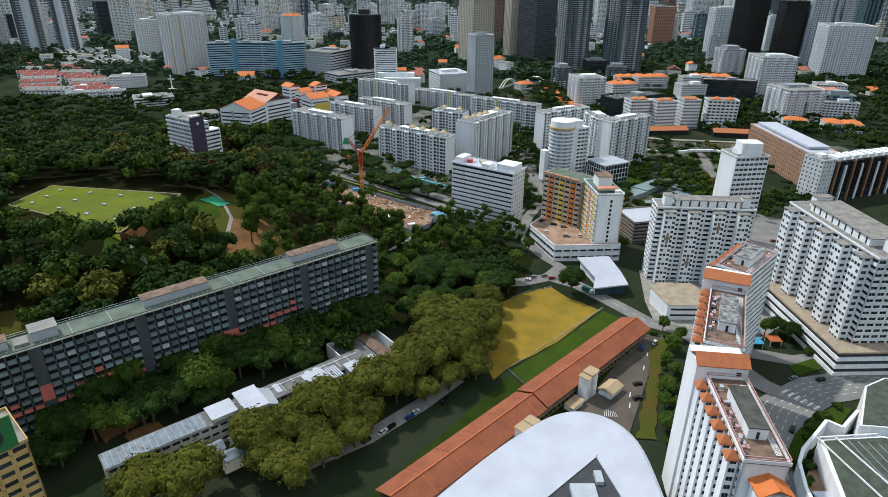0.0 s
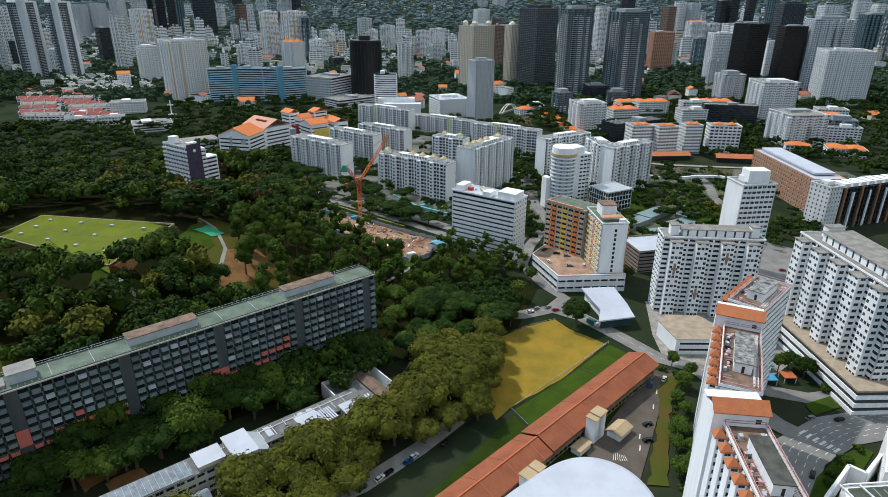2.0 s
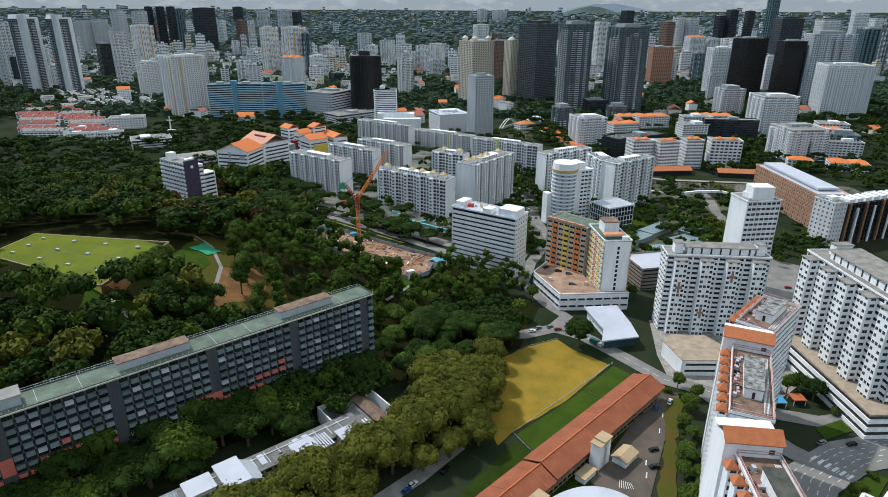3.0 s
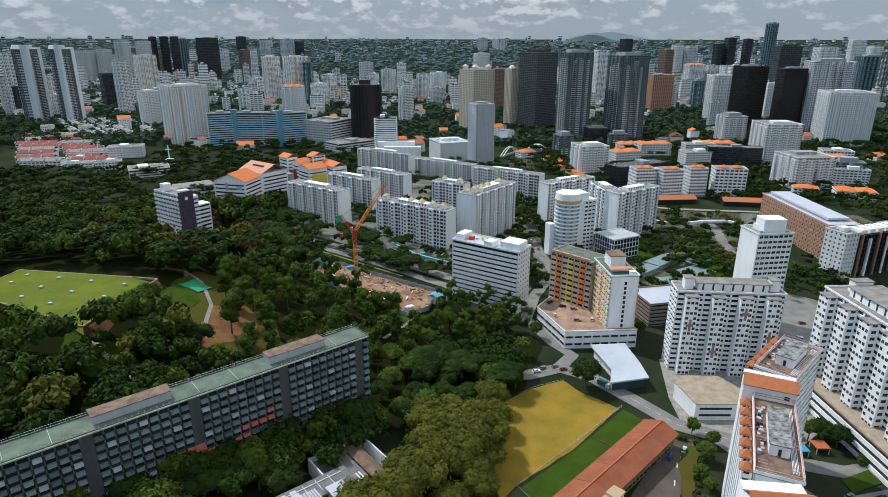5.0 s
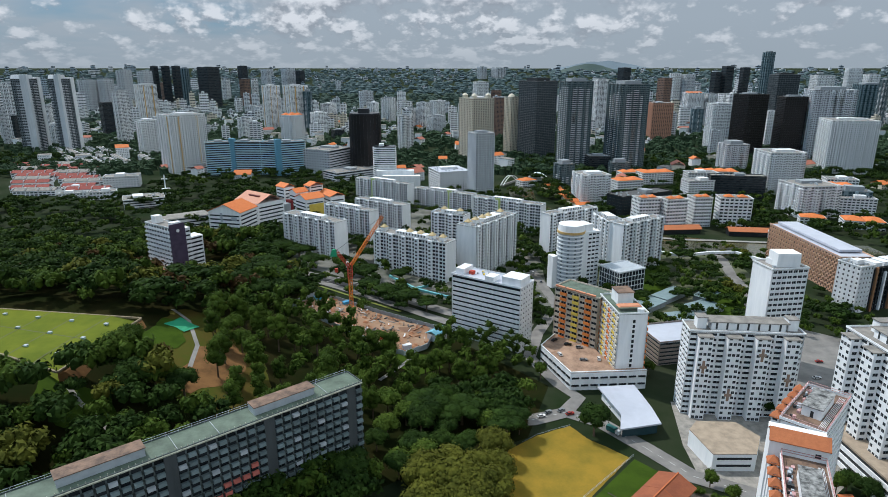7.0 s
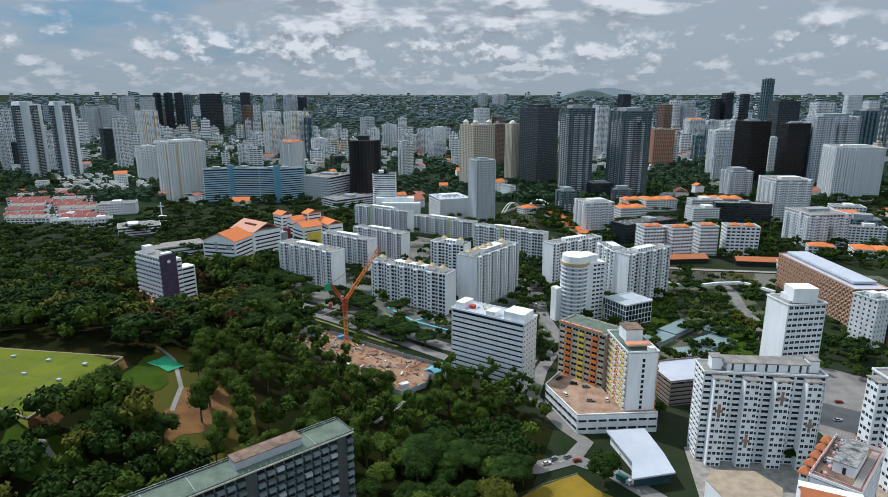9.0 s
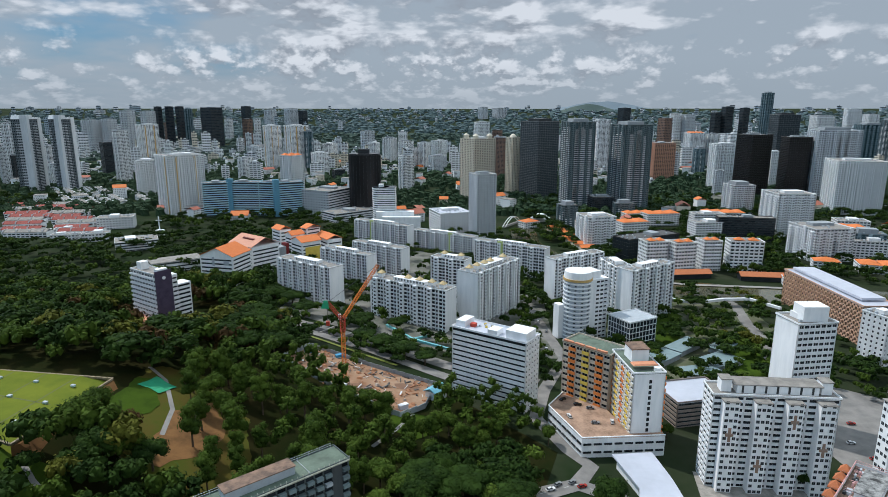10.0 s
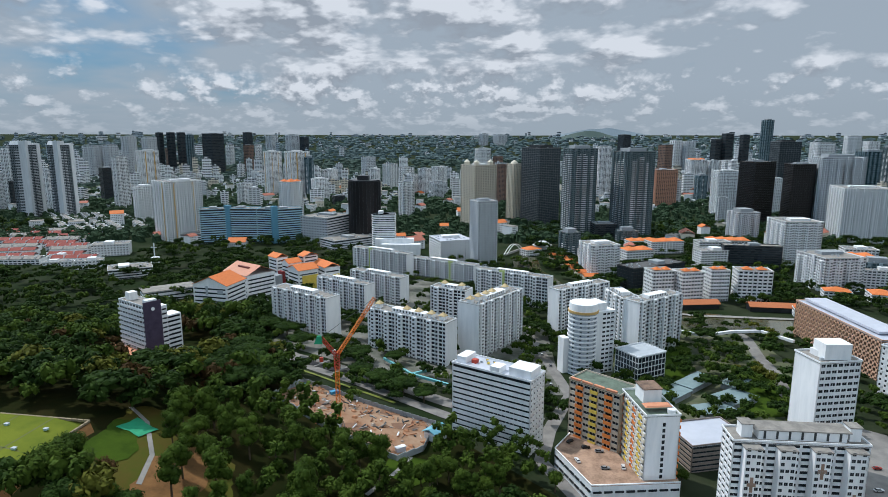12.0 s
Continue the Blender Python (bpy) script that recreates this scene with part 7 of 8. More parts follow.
# luffing crane: lattice mast, jib and counter-jib
CX, CY = -57, 402
CZ = ground_z(CX, CY) + 0.5
crane = thing("tower_crane", pose(CX, CY, CZ), "orange luffing tower crane with a raised lattice jib", "crane")


def lattice(p, q, w, n, bar=0.16):
    g = Geo()
    p, q = Vector(p), Vector(q)
    d = (q - p).normalized()
    s = d.cross(Vector((0, 0, 1)) if abs(d.z) < 0.95 else Vector((1, 0, 0))).normalized() * w / 2
    u = d.cross(s).normalized() * w / 2
    corner = [s + u, s - u, -s - u, -s + u]
    for c in corner:
        g.beam(p + c, q + c, bar)
    for i in range(n):
        a, b = p.lerp(q, i / n), p.lerp(q, (i + 1) / n)
        for k in range(4):
            c, e = corner[k], corner[(k + 1) % 4]
            g.beam(a + c, b + e, bar * 0.7)
            g.beam(a + c, a + e, bar * 0.7)
    return g


part("mast", lattice((0, 0, 0), (0, 0, 34), 2.0, 16, 0.24), steel_orange, crane)
part("collar", lattice((0, 0, 34), (0, 0, 44), 2.6, 5, 0.3), steel_red, crane, "red slewing frame")
part("jib", lattice((0.8, 0.5, 42), (20, 8, 71), 1.5, 22, 0.2), steel_orange, crane, "raised lattice jib")
part("counter_jib", lattice((-0.8, -0.4, 42), (-7.5, -3, 52), 1.8, 7, 0.34), steel_red, crane)
part("counterweight", Geo().box(-8.6, -6.8, -3.9, -2.3, 38.6, 41), steel_red, crane, "red hanging ballast")
part("cab", Geo().box(-2.2, -0.9, -1, 1.5, 41, 44), offwhite, crane)
part("stay", Geo().beam((-7.5, -3, 52), (20, 8, 71), 0.16).beam((-7.5, -3, 52), (-7.8, -3.1, 41), 0.16).beam((20, 8, 71), (20, 8, 58), 0.1), dark, crane)
part("net", Geo().prism([(-11, -5), (-6.5, -5), (-6.5, -1.5), (-11, -1.5)], 49, 53, 0, [(-9.5, -4), (-7.5, -4), (-7.5, -2.5), (-9.5, -2.5)]), greennet, crane, "green net bundle")

# ---- cars ----
CARS = {}


def car(x, y, ang, paint, z=None):
    if paint.name not in CARS:
        CARS[paint.name] = (Geo().prism([(-2.2, -0.85), (2.1, -0.85), (2.25, -0.5), (2.25, 0.5), (2.1, 0.85), (-2.2, 0.85)], 0.35, 0.95).mesh("body", [paint]),
                            Geo().prism([(-1.9, -0.78), (1.0, -0.78), (1.0, 0.78), (-1.9, 0.78)], 0.95, 1.42, 0, [(-1.4, -0.62), (0.3, -0.62), (0.3, 0.62), (-1.4, 0.62)]).mesh("glasshouse", [glass]),
                            Geo().box(-1.35, 0.25, -0.6, 0.6, 1.42, 1.47).mesh("roof", [paint]),
                            Geo().box(-0.33, 0.33, -0.1, 0.1, 0, 0.64).mesh("wheel", [blackm]))
    body, cabin, top, wheel = CARS[paint.name]
    c = thing("car", pose(x, y, (ground_z(x, y) if z is None else z) + 0.4, 0, 0, ang), f"parked {paint.name.replace('_', ' ')} saloon car on asphalt", "car", "cars")
    part("body", body, None, c)
    part("glasshouse", cabin, None, c)
    part("roof", top, None, c)
    for sx in (-1.35, 1.4):
        for sy in (-0.82, 0.82):
            part("wheel", wheel, None, c, loc=(sx, sy, 0))


p_white = mat("white_paint", (0.75, 0.75, 0.75), rough=0.25)
p_black = mat("black_paint", (0.012, 0.012, 0.013), rough=0.2)
p_grey = mat("grey_paint", (0.22, 0.23, 0.24), rough=0.3)
p_blue = mat("blue_paint", (0.02, 0.08, 0.28), rough=0.25)
p_red = mat("red_paint", (0.35, 0.03, 0.02), rough=0.25)
for x, y, a, m in ((-30, 181, 50, p_black), (-24, 186, 50, p_white), (-21, 189, 50, p_black), (-12, 198, 45, p_white), (-14, 195, 45, p_blue), (0, 206, 60, p_black), (86, 221, 20, p_black), (83, 211, 20, p_black), (170, 225, 15, p_black), (140, 192, 55, p_black),
                   (49, 318, 20, p_white), (53, 322, 40, p_grey), (60, 324, 40, p_grey), (64, 321, 20, p_red), (96, 249, 60, p_blue), (104, 254, 60, p_white), (80, 522, 80, p_grey), (77, 545, 80, p_white), (74, 486, 70, p_white), (232, 480, 70, p_red), (238, 500, 70, p_white), (210, 330, 0, p_grey), (214, 345, 0, p_red), (212, 360, 0, p_white), (225, 380, 0, p_red), (240, 372, 0, p_blue), (-226, 488, 30, p_white), (158, 226, 25, p_grey)):
    car(x, y, a, m)
for x, y, a, m in ((67, 387, 40, p_black), (74, 381, 0, p_black), (80, 377, 0, p_grey), (67, 368, 100, p_white), (79, 361, 0, p_grey), (88, 362, 80, p_white)):
    car(x, y, a, m, 10.8)
van = thing("truck", pose(82, 306, 0.6, 0, 0, -50), "green covered truck parked by the road", "truck")
part("cargo", Geo().box(-3.5, 1.5, -1.2, 1.2, 0.6, 3.0), mat("teal_tarp", (0.03, 0.14, 0.13), (0.02, 0.1, 0.09)), van)
part("cab", Geo().box(1.6, 3.4, -1.1, 1.1, 0.4, 2.4), p_white, van)
for sx in (-2.4, 2.4):
    for sy in (-1.1, 1.1):
        part("wheel", CARS["black_paint"][3], None, van, loc=(sx, sy, 0.1))
bridge = thing("footbridge", pose(0, 0, 0), "covered pale footbridge over the garden", "bridge")
for a, b in (((186, 596), (215, 575)), ((215, 575), (245, 585)), ((245, 585), (268, 586)), ((268, 586), (282, 560))):
    part("roof", Geo().beam((*a, 7), (*b, 7), 2.2), offwhite, bridge)
    part("post", Geo().box(a[0] - 0.3, a[0] + 0.3, a[1] - 0.3, a[1] + 0.3, -0.5, 6.2), concrete, bridge)
for x, y, w, d, a in ((144, 452, 28, 15, 40), (166, 472, 32, 14, 40), (180, 446, 28, 18, 30), (158, 434, 24, 14, 15), (196, 474, 22, 12, 40)):
    p = thing("garden_pavilion", pose(x, y, 0, 0, 0, a), "low garden pavilion with a grey-green flat roof", "pavilion", "garden pavilions")
    part("wall", Geo().box(0.8, w - 0.8, 0.8, d - 0.8, -0.5, 4), greyw, p)
    part("roof", Geo().box(0, w, 0, d, 4, 4.4), mat("slate_green_sheet", (0.2, 0.27, 0.28), (0.14, 0.2, 0.21), rough=0.5), p)
for i, (a, b) in enumerate((((-44, 520), (-22, 490)), ((-22, 490), (10, 470)), ((-22, 490), (-10, 500)))):
    c = thing("walkway_canopy", pose(0, 0, 0), "pale teal covered walkway beside the flats", "canopy", "walkway canopies")
    part("roof", Geo().beam((*a, 4 + ground_z(*a)), (*b, 4 + ground_z(*b)), 1.6), tealpaint, c)
    part("post", Geo().box(a[0] - 0.2, a[0] + 0.2, a[1] - 0.2, a[1] + 0.2, -0.5, 4 + ground_z(*a)), metalgrey, c)

# lower right complex with terraces and a folded white wall
cx = thing("terraced_complex", pose(0, 0, 0), "white terraced complex with ribbed green roofs", "building")
greenrib = mat("green_ribbed_roof", (0.085, 0.105, 0.075), (0.03, 0.038, 0.03), scale=0.3, fine=1.2)
for pts, h in (([(131, 146), (142, 120), (200, 120), (205, 165), (164, 179), (140, 177)], 9.5), ([(157, 181), (166, 180), (190, 172), (215, 196), (186, 211), (174, 205)], 12.5)):
    part("wall", Geo().prism(pts, -0.5, h), white, cx)
    cxm, cym = sum(p[0] for p in pts) / len(pts), sum(p[1] for p in pts) / len(pts)
    part("roof", Geo().prism([(cxm + (x - cxm) * 0.95, cym + (y - cym) * 0.95) for x, y in pts], h, h + 0.3), greenrib, cx, "mossy green ribbed roof")
for p, q in (((139, 177), (150, 122)), ((146, 177), (158, 122)), ((163, 179), (140, 177)), ((174, 205), (186, 172)), ((166, 193), (178, 176)), ((186, 211), (200, 182)), ((160, 186), (190, 172))):
    part("terrace_beam", Geo().beam((*p, 10.2), (*q, 10.2), 0.5), offwhite, cx, "white terrace beam")
for i in range(14):
    part("roof_rib", Geo().beam((150 + i * 3.4, 176 - i * 0.7, 9.95), (154 + i * 3.4, 124, 9.95), 0.22), greyw, cx)
line = [(122, 140), (124, 155), (128, 167), (133, 174), (151, 190), (155, 186), (167, 196)]
for a, b in zip(line, line[1:]):
    d = (Vector(b) - Vector(a)).normalized()
    nx, ny = -d.y * 0.6, d.x * 0.6
    part("folded_wall", Geo().prism([(a[0] - nx, a[1] - ny), (b[0] - nx, b[1] - ny), (b[0] + nx, b[1] + ny), (a[0] + nx, a[1] + ny)], -0.5, 7.5), white, cx, "white folded screen wall")
drape("bare_patch", [(126, 142), (134, 142), (140, 174), (148, 184), (136, 172), (130, 164)], sitesoil, 0.5, label="bare earth inside the folded wall")
part("site_roof", Geo().box(128, 138, 150, 157, 3.6, 4.0).box(128.3, 137.7, 150.3, 156.7, -0.5, 3.6), roofwhite, cx, "white shed roof")
for a, b, m in (((148, 256), (156, 250), bluetarp), ((160, 258), (166, 252), redtile), ((150, 262), (160, 266), bluetarp)):
    c = thing("playground_canopy", pose(0, 0, 0), "bright playground canopy beside the road", "canopy", "playground canopies")
    part("roof", Geo().box(min(a[0], b[0]), max(a[0], b[0]), min(a[1], b[1]), max(a[1], b[1]), 3.0, 3.4), m, c)
    for px in (min(a[0], b[0]) + 0.2, max(a[0], b[0]) - 0.5):
        for py in (min(a[1], b[1]) + 0.2, max(a[1], b[1]) - 0.5):
            part("post", Geo().box(px, px + 0.3, py, py + 0.3, -0.2, 3.0), metalgrey, c)

# yellow building with a green sign at the start
yb = block("yellow_building", "yellow building with a green board on its roof", -147, 106, 48, 40, 20, 44, 13, ("punch", 9), ("punch", 5), mat("yellow_wall", (0.62, 0.42, 0.16), (0.5, 0.33, 0.12)), roofgrey, z0=0, category="building", opt_r=dict(ww=0.75, wh=0.5), opt_l=dict(ww=0.6), plant=False)
part("board", Geo().box(2, 38, -0.6, -0.2, 44.5, 55), mat("green_board", (0.04, 0.2, 0.06), (0.03, 0.15, 0.045)), yb, "green roof board")
part("disc", Geo().tube(0, 0, 0, 0.25, 3.2, None, 24), recess, yb, "dark round opening", loc=pose(32, -0.62, 49.5, 90))

# ---- trees ----
WOOD = ["light", "wood_b", "wood_a", "wood_a", "wood_b", "wood_c", "wood_c", "wood_b", "wood_a", "olive"]
HOTEL = [(-268, 464), (-228, 438), (-176, 446), (-152, 515), (-190, 560), (-245, 540)]
wood([(-330, 150), (-182, 168), (-150, 195), (-112, 226), (-72, 262), (-92, 276), (-110, 270), (-118, 290), (-140, 300), (-158, 285), (-166, 278), (-240, 300), (-340, 330)], 10.5, WOOD, "trees of the hill wood", 1.0, 1.9, seed=11, skip=[[(-198, 208), (-180, 208), (-168, 226), (-180, 234), (-198, 228)], [(-152, 262), (-140, 262), (-136, 276), (-150, 278)], [(-250, 326), (-160, 280), (-146, 256), (-228, 292)]], own=70)
wood([(-150, 292), (-140, 280), (-122, 276), (-112, 292), (-128, 312), (-146, 312)], 10, ["wood_a", "wood_b", "brown", "wood_c"], "trees of the hill wood", 1.0, 1.6, seed=12, own=12)
wood([(-360, 325), (-252, 312), (-246, 362), (-156, 350), (-134, 362), (-108, 392), (-100, 425), (-96, 466), (-116, 505), (-150, 545), (-165, 600), (-220, 602), (-330, 600), (-480, 660), (-470, 520)], 11.5, WOOD + ["rain", "brown"], "trees of the hill wood", 0.9, 1.8, seed=13, skip=[HOTEL, [(-300, 440), (-232, 455), (-228, 462), (-300, 452)]])
wood([(-300, 604), (-165, 602), (-146, 622), (-172, 648), (-200, 634), (-248, 640), (-292, 664)], 11.0, WOOD, "trees of the hill wood", 1.3, 2.0, seed=33)
wood([(-132, 352), (-112, 330), (-92, 340), (-62, 352), (-32, 345), (-22, 368), (-58, 388), (-96, 418), (-108, 388)], 11.0, ["tall_a", "tall_a", "tall_b", "wood_b"], "tall trees of the park", 1.0, 1.45, seed=14, own=20)
wood([(-112, 326), (-100, 285), (-70, 272), (-56, 290), (-60, 330), (-88, 336)], 14.0, ["tall_a", "tall_b"], "tall trees of the park", 1.0, 1.5, seed=15, own=12)
wood([(-66, 290), (-46, 284), (-20, 318), (-10, 345), (-30, 345), (-60, 350)], 11.5, ["tall_a", "tall_b", "wood_b", "light"], "tall trees of the park", 1.0, 1.5, seed=16, own=15)
wood([(-14, 350), (-22, 330), (0, 335), (30, 350), (56, 352), (54, 386), (38, 396), (10, 398), (-14, 384)], 9.0, ["tall_b", "tall_a", "wood_b"], "trees by the lane", 0.85, 1.25, seed=17, skip=[[(-24, 384), (-8, 378), (0, 365), (-14, 352), (-30, 362)]], own=15)
wood([(-38, 280), (-20, 262), (10, 272), (20, 292), (40, 308), (44, 336), (20, 340), (-10, 330)], 11, ["rain", "wood_c", "wood_a", "wood_c", "light"], "shade trees by the field", 0.95, 1.45, seed=18, own=25)
for x, y, s in ((22, 312, 0.85), (33, 318, 0.7), (36, 302, 0.9)):
    tree("brown", x, y, s, x * 7, "trees by the field")
for x, y, s in ((-68, 172, 1.15), (-58, 180, 1.0), (-48, 188, 1.25), (-38, 196, 1.0), (-28, 203, 1.25), (-18, 212, 1.1), (-9, 221, 1.25), (-2, 230, 1.1), (8, 238, 1.2), (12, 228, 0.9), (16, 248, 1.2), (6, 250, 1.25), (-6, 240, 1.1), (-6, 254, 1.2), (14, 262, 1.0), (2, 264, 1.0), (-97, 147, 1.2), (-84, 152, 1.2), (-62, 164, 0.9), (-50, 176, 0.9), (-40, 186, 0.9), (-30, 190, 0.8), (-14, 228, 1.0), (-20, 204, 0.9), (-34, 178, 0.8), (-44, 168, 0.9), (-54, 158, 1.0), (20, 252, 0.9), (22, 266, 0.9), (18, 238, 0.8), (14, 222, 0.8), (2, 214, 0.8), (-8, 206, 0.7), (22, 282, 0.9)):
    tree("olive", x, y, s * 1.5, x * 13 + y, "avenue of olive-green trees")
wood([(-160, 146), (-138, 152), (-92, 190), (-52, 224), (-22, 246), (-30, 262), (-46, 266), (-72, 240), (-110, 208), (-148, 172)], 8.2, ["wood_a", "wood_b", "wood_c", "wood_c", "light"], "trees before the slab flats", 1.05, 1.6, seed=19, skip=[[(-131, 180), (-118, 190), (-112, 184), (-124, 172)], [(-118, 176), (-108, 184), (-104, 179), (-114, 170)], [(-112, 150), (-34, 216), (-10, 210), (-20, 236), (-46, 222), (-116, 166)]], own=40)
tree("wood_c", -38, 258, 1.45, 30, "trees before the slab flats")
tree("light", -96, 197, 2.0, 70, "trees before the slab flats")
tree("light", -105, 189, 1.3, 10, "trees before the slab flats")
tree("wood_a", 72, 303, 1.5, 20, "trees by the field")
tree("rain", -62, 520, 1.0, 0, "rain trees by the road")
for x, y, s in ((-128, 470, 1.5), (-112, 448, 1.4), (-106, 432, 1.2), (-140, 500, 1.4), (-132, 440, 1.3), (-122, 420, 1.2), (-150, 470, 1.3), (-148, 585, 1.2), (-130, 575, 1.1), (-112, 545, 1.0), (-56, 484, 0.9), (-42, 472, 0.95), (-26, 462, 0.95), (-12, 452, 0.8), (-36, 520, 0.8), (-78, 530, 0.9), (-52, 560, 0.8), (-164, 560, 1.2), (-176, 590, 1.1)):
    tree("rain", x, y, s, x * 31, "rain trees by the road")
wood([(84, 176), (90, 176), (110, 240), (120, 258), (112, 262), (98, 226)], 4.2, ["bush", "light"], "bushes by the flats", 0.55, 0.95, seed=21, own=40)
for x, y, k, s in ((112, 266, "wood_b", 0.7), (118, 258, "wood_b", 0.6), (106, 262, "bush", 1.2), (82, 240, "bush", 1.0), (86, 244, "bush", 1.1), (172, 257, "wood_a", 1.0), (168, 264, "wood_a", 0.9), (162, 262, "wood_b", 0.8), (170, 290, "wood_a", 1.0), (166, 300, "wood_b", 1.0), (176, 246, "bush", 1.4), (140, 178, "bush", 1.2), (136, 172, "bush", 1.2), (131, 164, "bush", 1.3), (128, 156, "bush", 1.2), (147, 192, "bush", 1.3), (152, 196, "wood_b", 0.5), (158, 200, "bush", 1.2), (143, 188, "bush", 1.0), (166, 206, "bush", 1.2), (129, 150, "bush", 1.1), (130, 172, "bush", 1.3), (212, 305, "wood_a", 0.8), (222, 318, "wood_b", 0.8), (205, 420, "wood_b", 0.9), (196, 410, "wood_a", 0.8), (166, 405, "wood_a", 0.8), (118, 365, "wood_b", 0.7), (114, 390, "wood_b", 0.8), (118, 410, "wood_a", 0.8), (166, 320, "wood_a", 0.9), (174, 330, "wood_a", 0.9)):
    tree(k, x, y, s, x * 17, "street trees")
wood([(100, 420), (140, 415), (225, 425), (236, 470), (215, 600), (260, 640), (225, 655), (190, 640), (160, 610), (110, 470)], 12, ["wood_a", "light", "rain", "wood_b", "bush", "bush"], "garden trees", 0.6, 0.95, seed=22, skip=[[(148, 434), (200, 444), (192, 484), (152, 474)], [(130, 490), (160, 500), (186, 570), (180, 590), (140, 545)], [(114, 500), (160, 500), (150, 545), (110, 545)]])
wood([(200, 480), (224, 470), (240, 545), (250, 590), (285, 570), (300, 600), (270, 640), (240, 600), (215, 560)], 10, ["wood_a", "wood_b", "olive", "bush", "light"], "garden trees", 0.55, 0.9, seed=23)
wood([(200, 420), (225, 420), (232, 470), (215, 480)], 6, ["bush", "light"], "garden trees", 0.5, 0.8, seed=24)
wood([(60, 420), (78, 440), (76, 500), (100, 560), (90, 620), (60, 600), (50, 470)], 9.5, ["wood_a", "wood_b", "tall_b"], "estate trees", 0.6, 1.0, seed=25, skip=[[(76, 420), (92, 470), (88, 600), (68, 600), (70, 470)], [(40, 530), (70, 570), (90, 600), (60, 620), (20, 560)]])
wood([(200, 300), (240, 290), (290, 400), (300, 480), (260, 470), (230, 440)], 11, ["wood_a", "wood_b"], "street trees", 0.6, 0.9, seed=26, skip=[[(205, 310), (250, 312), (262, 400), (225, 425)]])
rnd = random.Random(31)
for k in range(1500):
    x, y = rnd.uniform(-170, 480), rnd.uniform(430, 900)
    if free(x, y, 0) and abs(x) < 0.72 * (y - 60) and not inside(x, y, [(130, 720), (190, 640), (245, 600), (420, 590), (420, 700), (200, 705), (150, 760), (130, 860), (88, 860)]):
        mass_tree(rnd.choice(["wood_a", "wood_b", "wood_c", "wood_b", "light", "rain"]), x, y, rnd.uniform(0.5, 1.0), rnd.uniform(0, 6))
for k in range(2900):
    y = rnd.uniform(600, 1250)
    x = rnd.uniform(-0.75, -0.12) * y if k % 2 else rnd.uniform(0.12, 0.75) * y
    if free(x, y, 0) and not (80 < x < 300 and y < 640) and not inside(x, y, [(130, 720), (190, 640), (245, 600), (420, 590), (420, 660), (200, 705), (150, 760), (130, 940), (88, 940)]) and not (y > 850 and -700 < x < -420 and k % 2):
        mass_tree(rnd.choice(["wood_a", "wood_b", "wood_c", "rain"]), x, y, rnd.uniform(0.6, 1.2), rnd.uniform(0, 6))
grow_masses()

# ---- far town: houses, woods and low blocks ----
rnd = random.Random(40)


def house(x, y, ang, w, d, h, roofm, wallm):
    c = thing("house", pose(x, y, ground_z(x, y) - 0.5, 0, 0, ang), "low white town house with a tiled roof" if roofm is not roofgrey else "low white town house with a flat roof", "house", "town houses")
    g = Geo().box(0, w, 0, d, 0, h, 0)
    for k in range(max(1, int(h / 3.3))):
        for b in range(max(2, int(w / 3))):
            g.box(b * 3 + 0.7, b * 3 + 2.0, -0.06, 0.02, 1.1 + k * 3.3, 2.5 + k * 3.3, 1)
    part("wall", g, [wallm, glass_far], c)
    r = Geo()
    if roofm is roofgrey:
        r.box(-0.3, w + 0.3, -0.3, d + 0.3, h, h + 0.6)
    else:
        r.gable(-0.6, w + 0.6, -0.6, d + 0.6, h, h + min(w, d) * 0.28, 0, "x")
    part("roof", r, roofm, c)
    TAKEN.append((x, y, w))


salmon = mat("salmon_tiles", (0.45, 0.16, 0.1), (0.3, 0.1, 0.07), island=0.4)
maroon = mat("maroon_tiles", (0.28, 0.045, 0.03), (0.17, 0.03, 0.022), island=0.3)


def terrace(x, y, ang, n, w, d, h, roofm, label):
    """A row of party-walled houses under one ridge."""
    c = thing("terrace", pose(x, y, ground_z(x, y) - 0.4, 0, 0, ang), label, "terrace", "terraced rows")
    g, r, p = Geo().box(0, n * w, 0, d, 0, h), Geo(), Geo()
    for i in range(n):
        for k in range(2):
            face_pane(g, "R", n * w, d, i * w + 0.8, i * w + w - 0.8, 0.05, 1.0 + k * 3.2, 2.7 + k * 3.2, 1)
        r.gable(i * w + 0.05, i * w + w - 0.05, -0.6, d * 0.95, h, h + d * 0.2, 0, "x")
        if i % 3 == 0:
            p.box(i * w - 0.12, i * w + 0.12, -0.7, d * 0.72, h - 0.3, h + d * 0.21)
        if i % 4 == 1:
            p.box(i * w + 0.5, i * w + w - 1, d * 0.72, d, h, h + 2.2)
    part("wall", g, [white, glass_far], c)
    part("roof", r, roofm, c, kind="stuff")
    part("party_wall", p, offwhite, c, kind="stuff")
    TAKEN.append((x + n * w / 2 * math.cos(radians(ang)), y + n * w / 2 * math.sin(radians(ang)), 10))


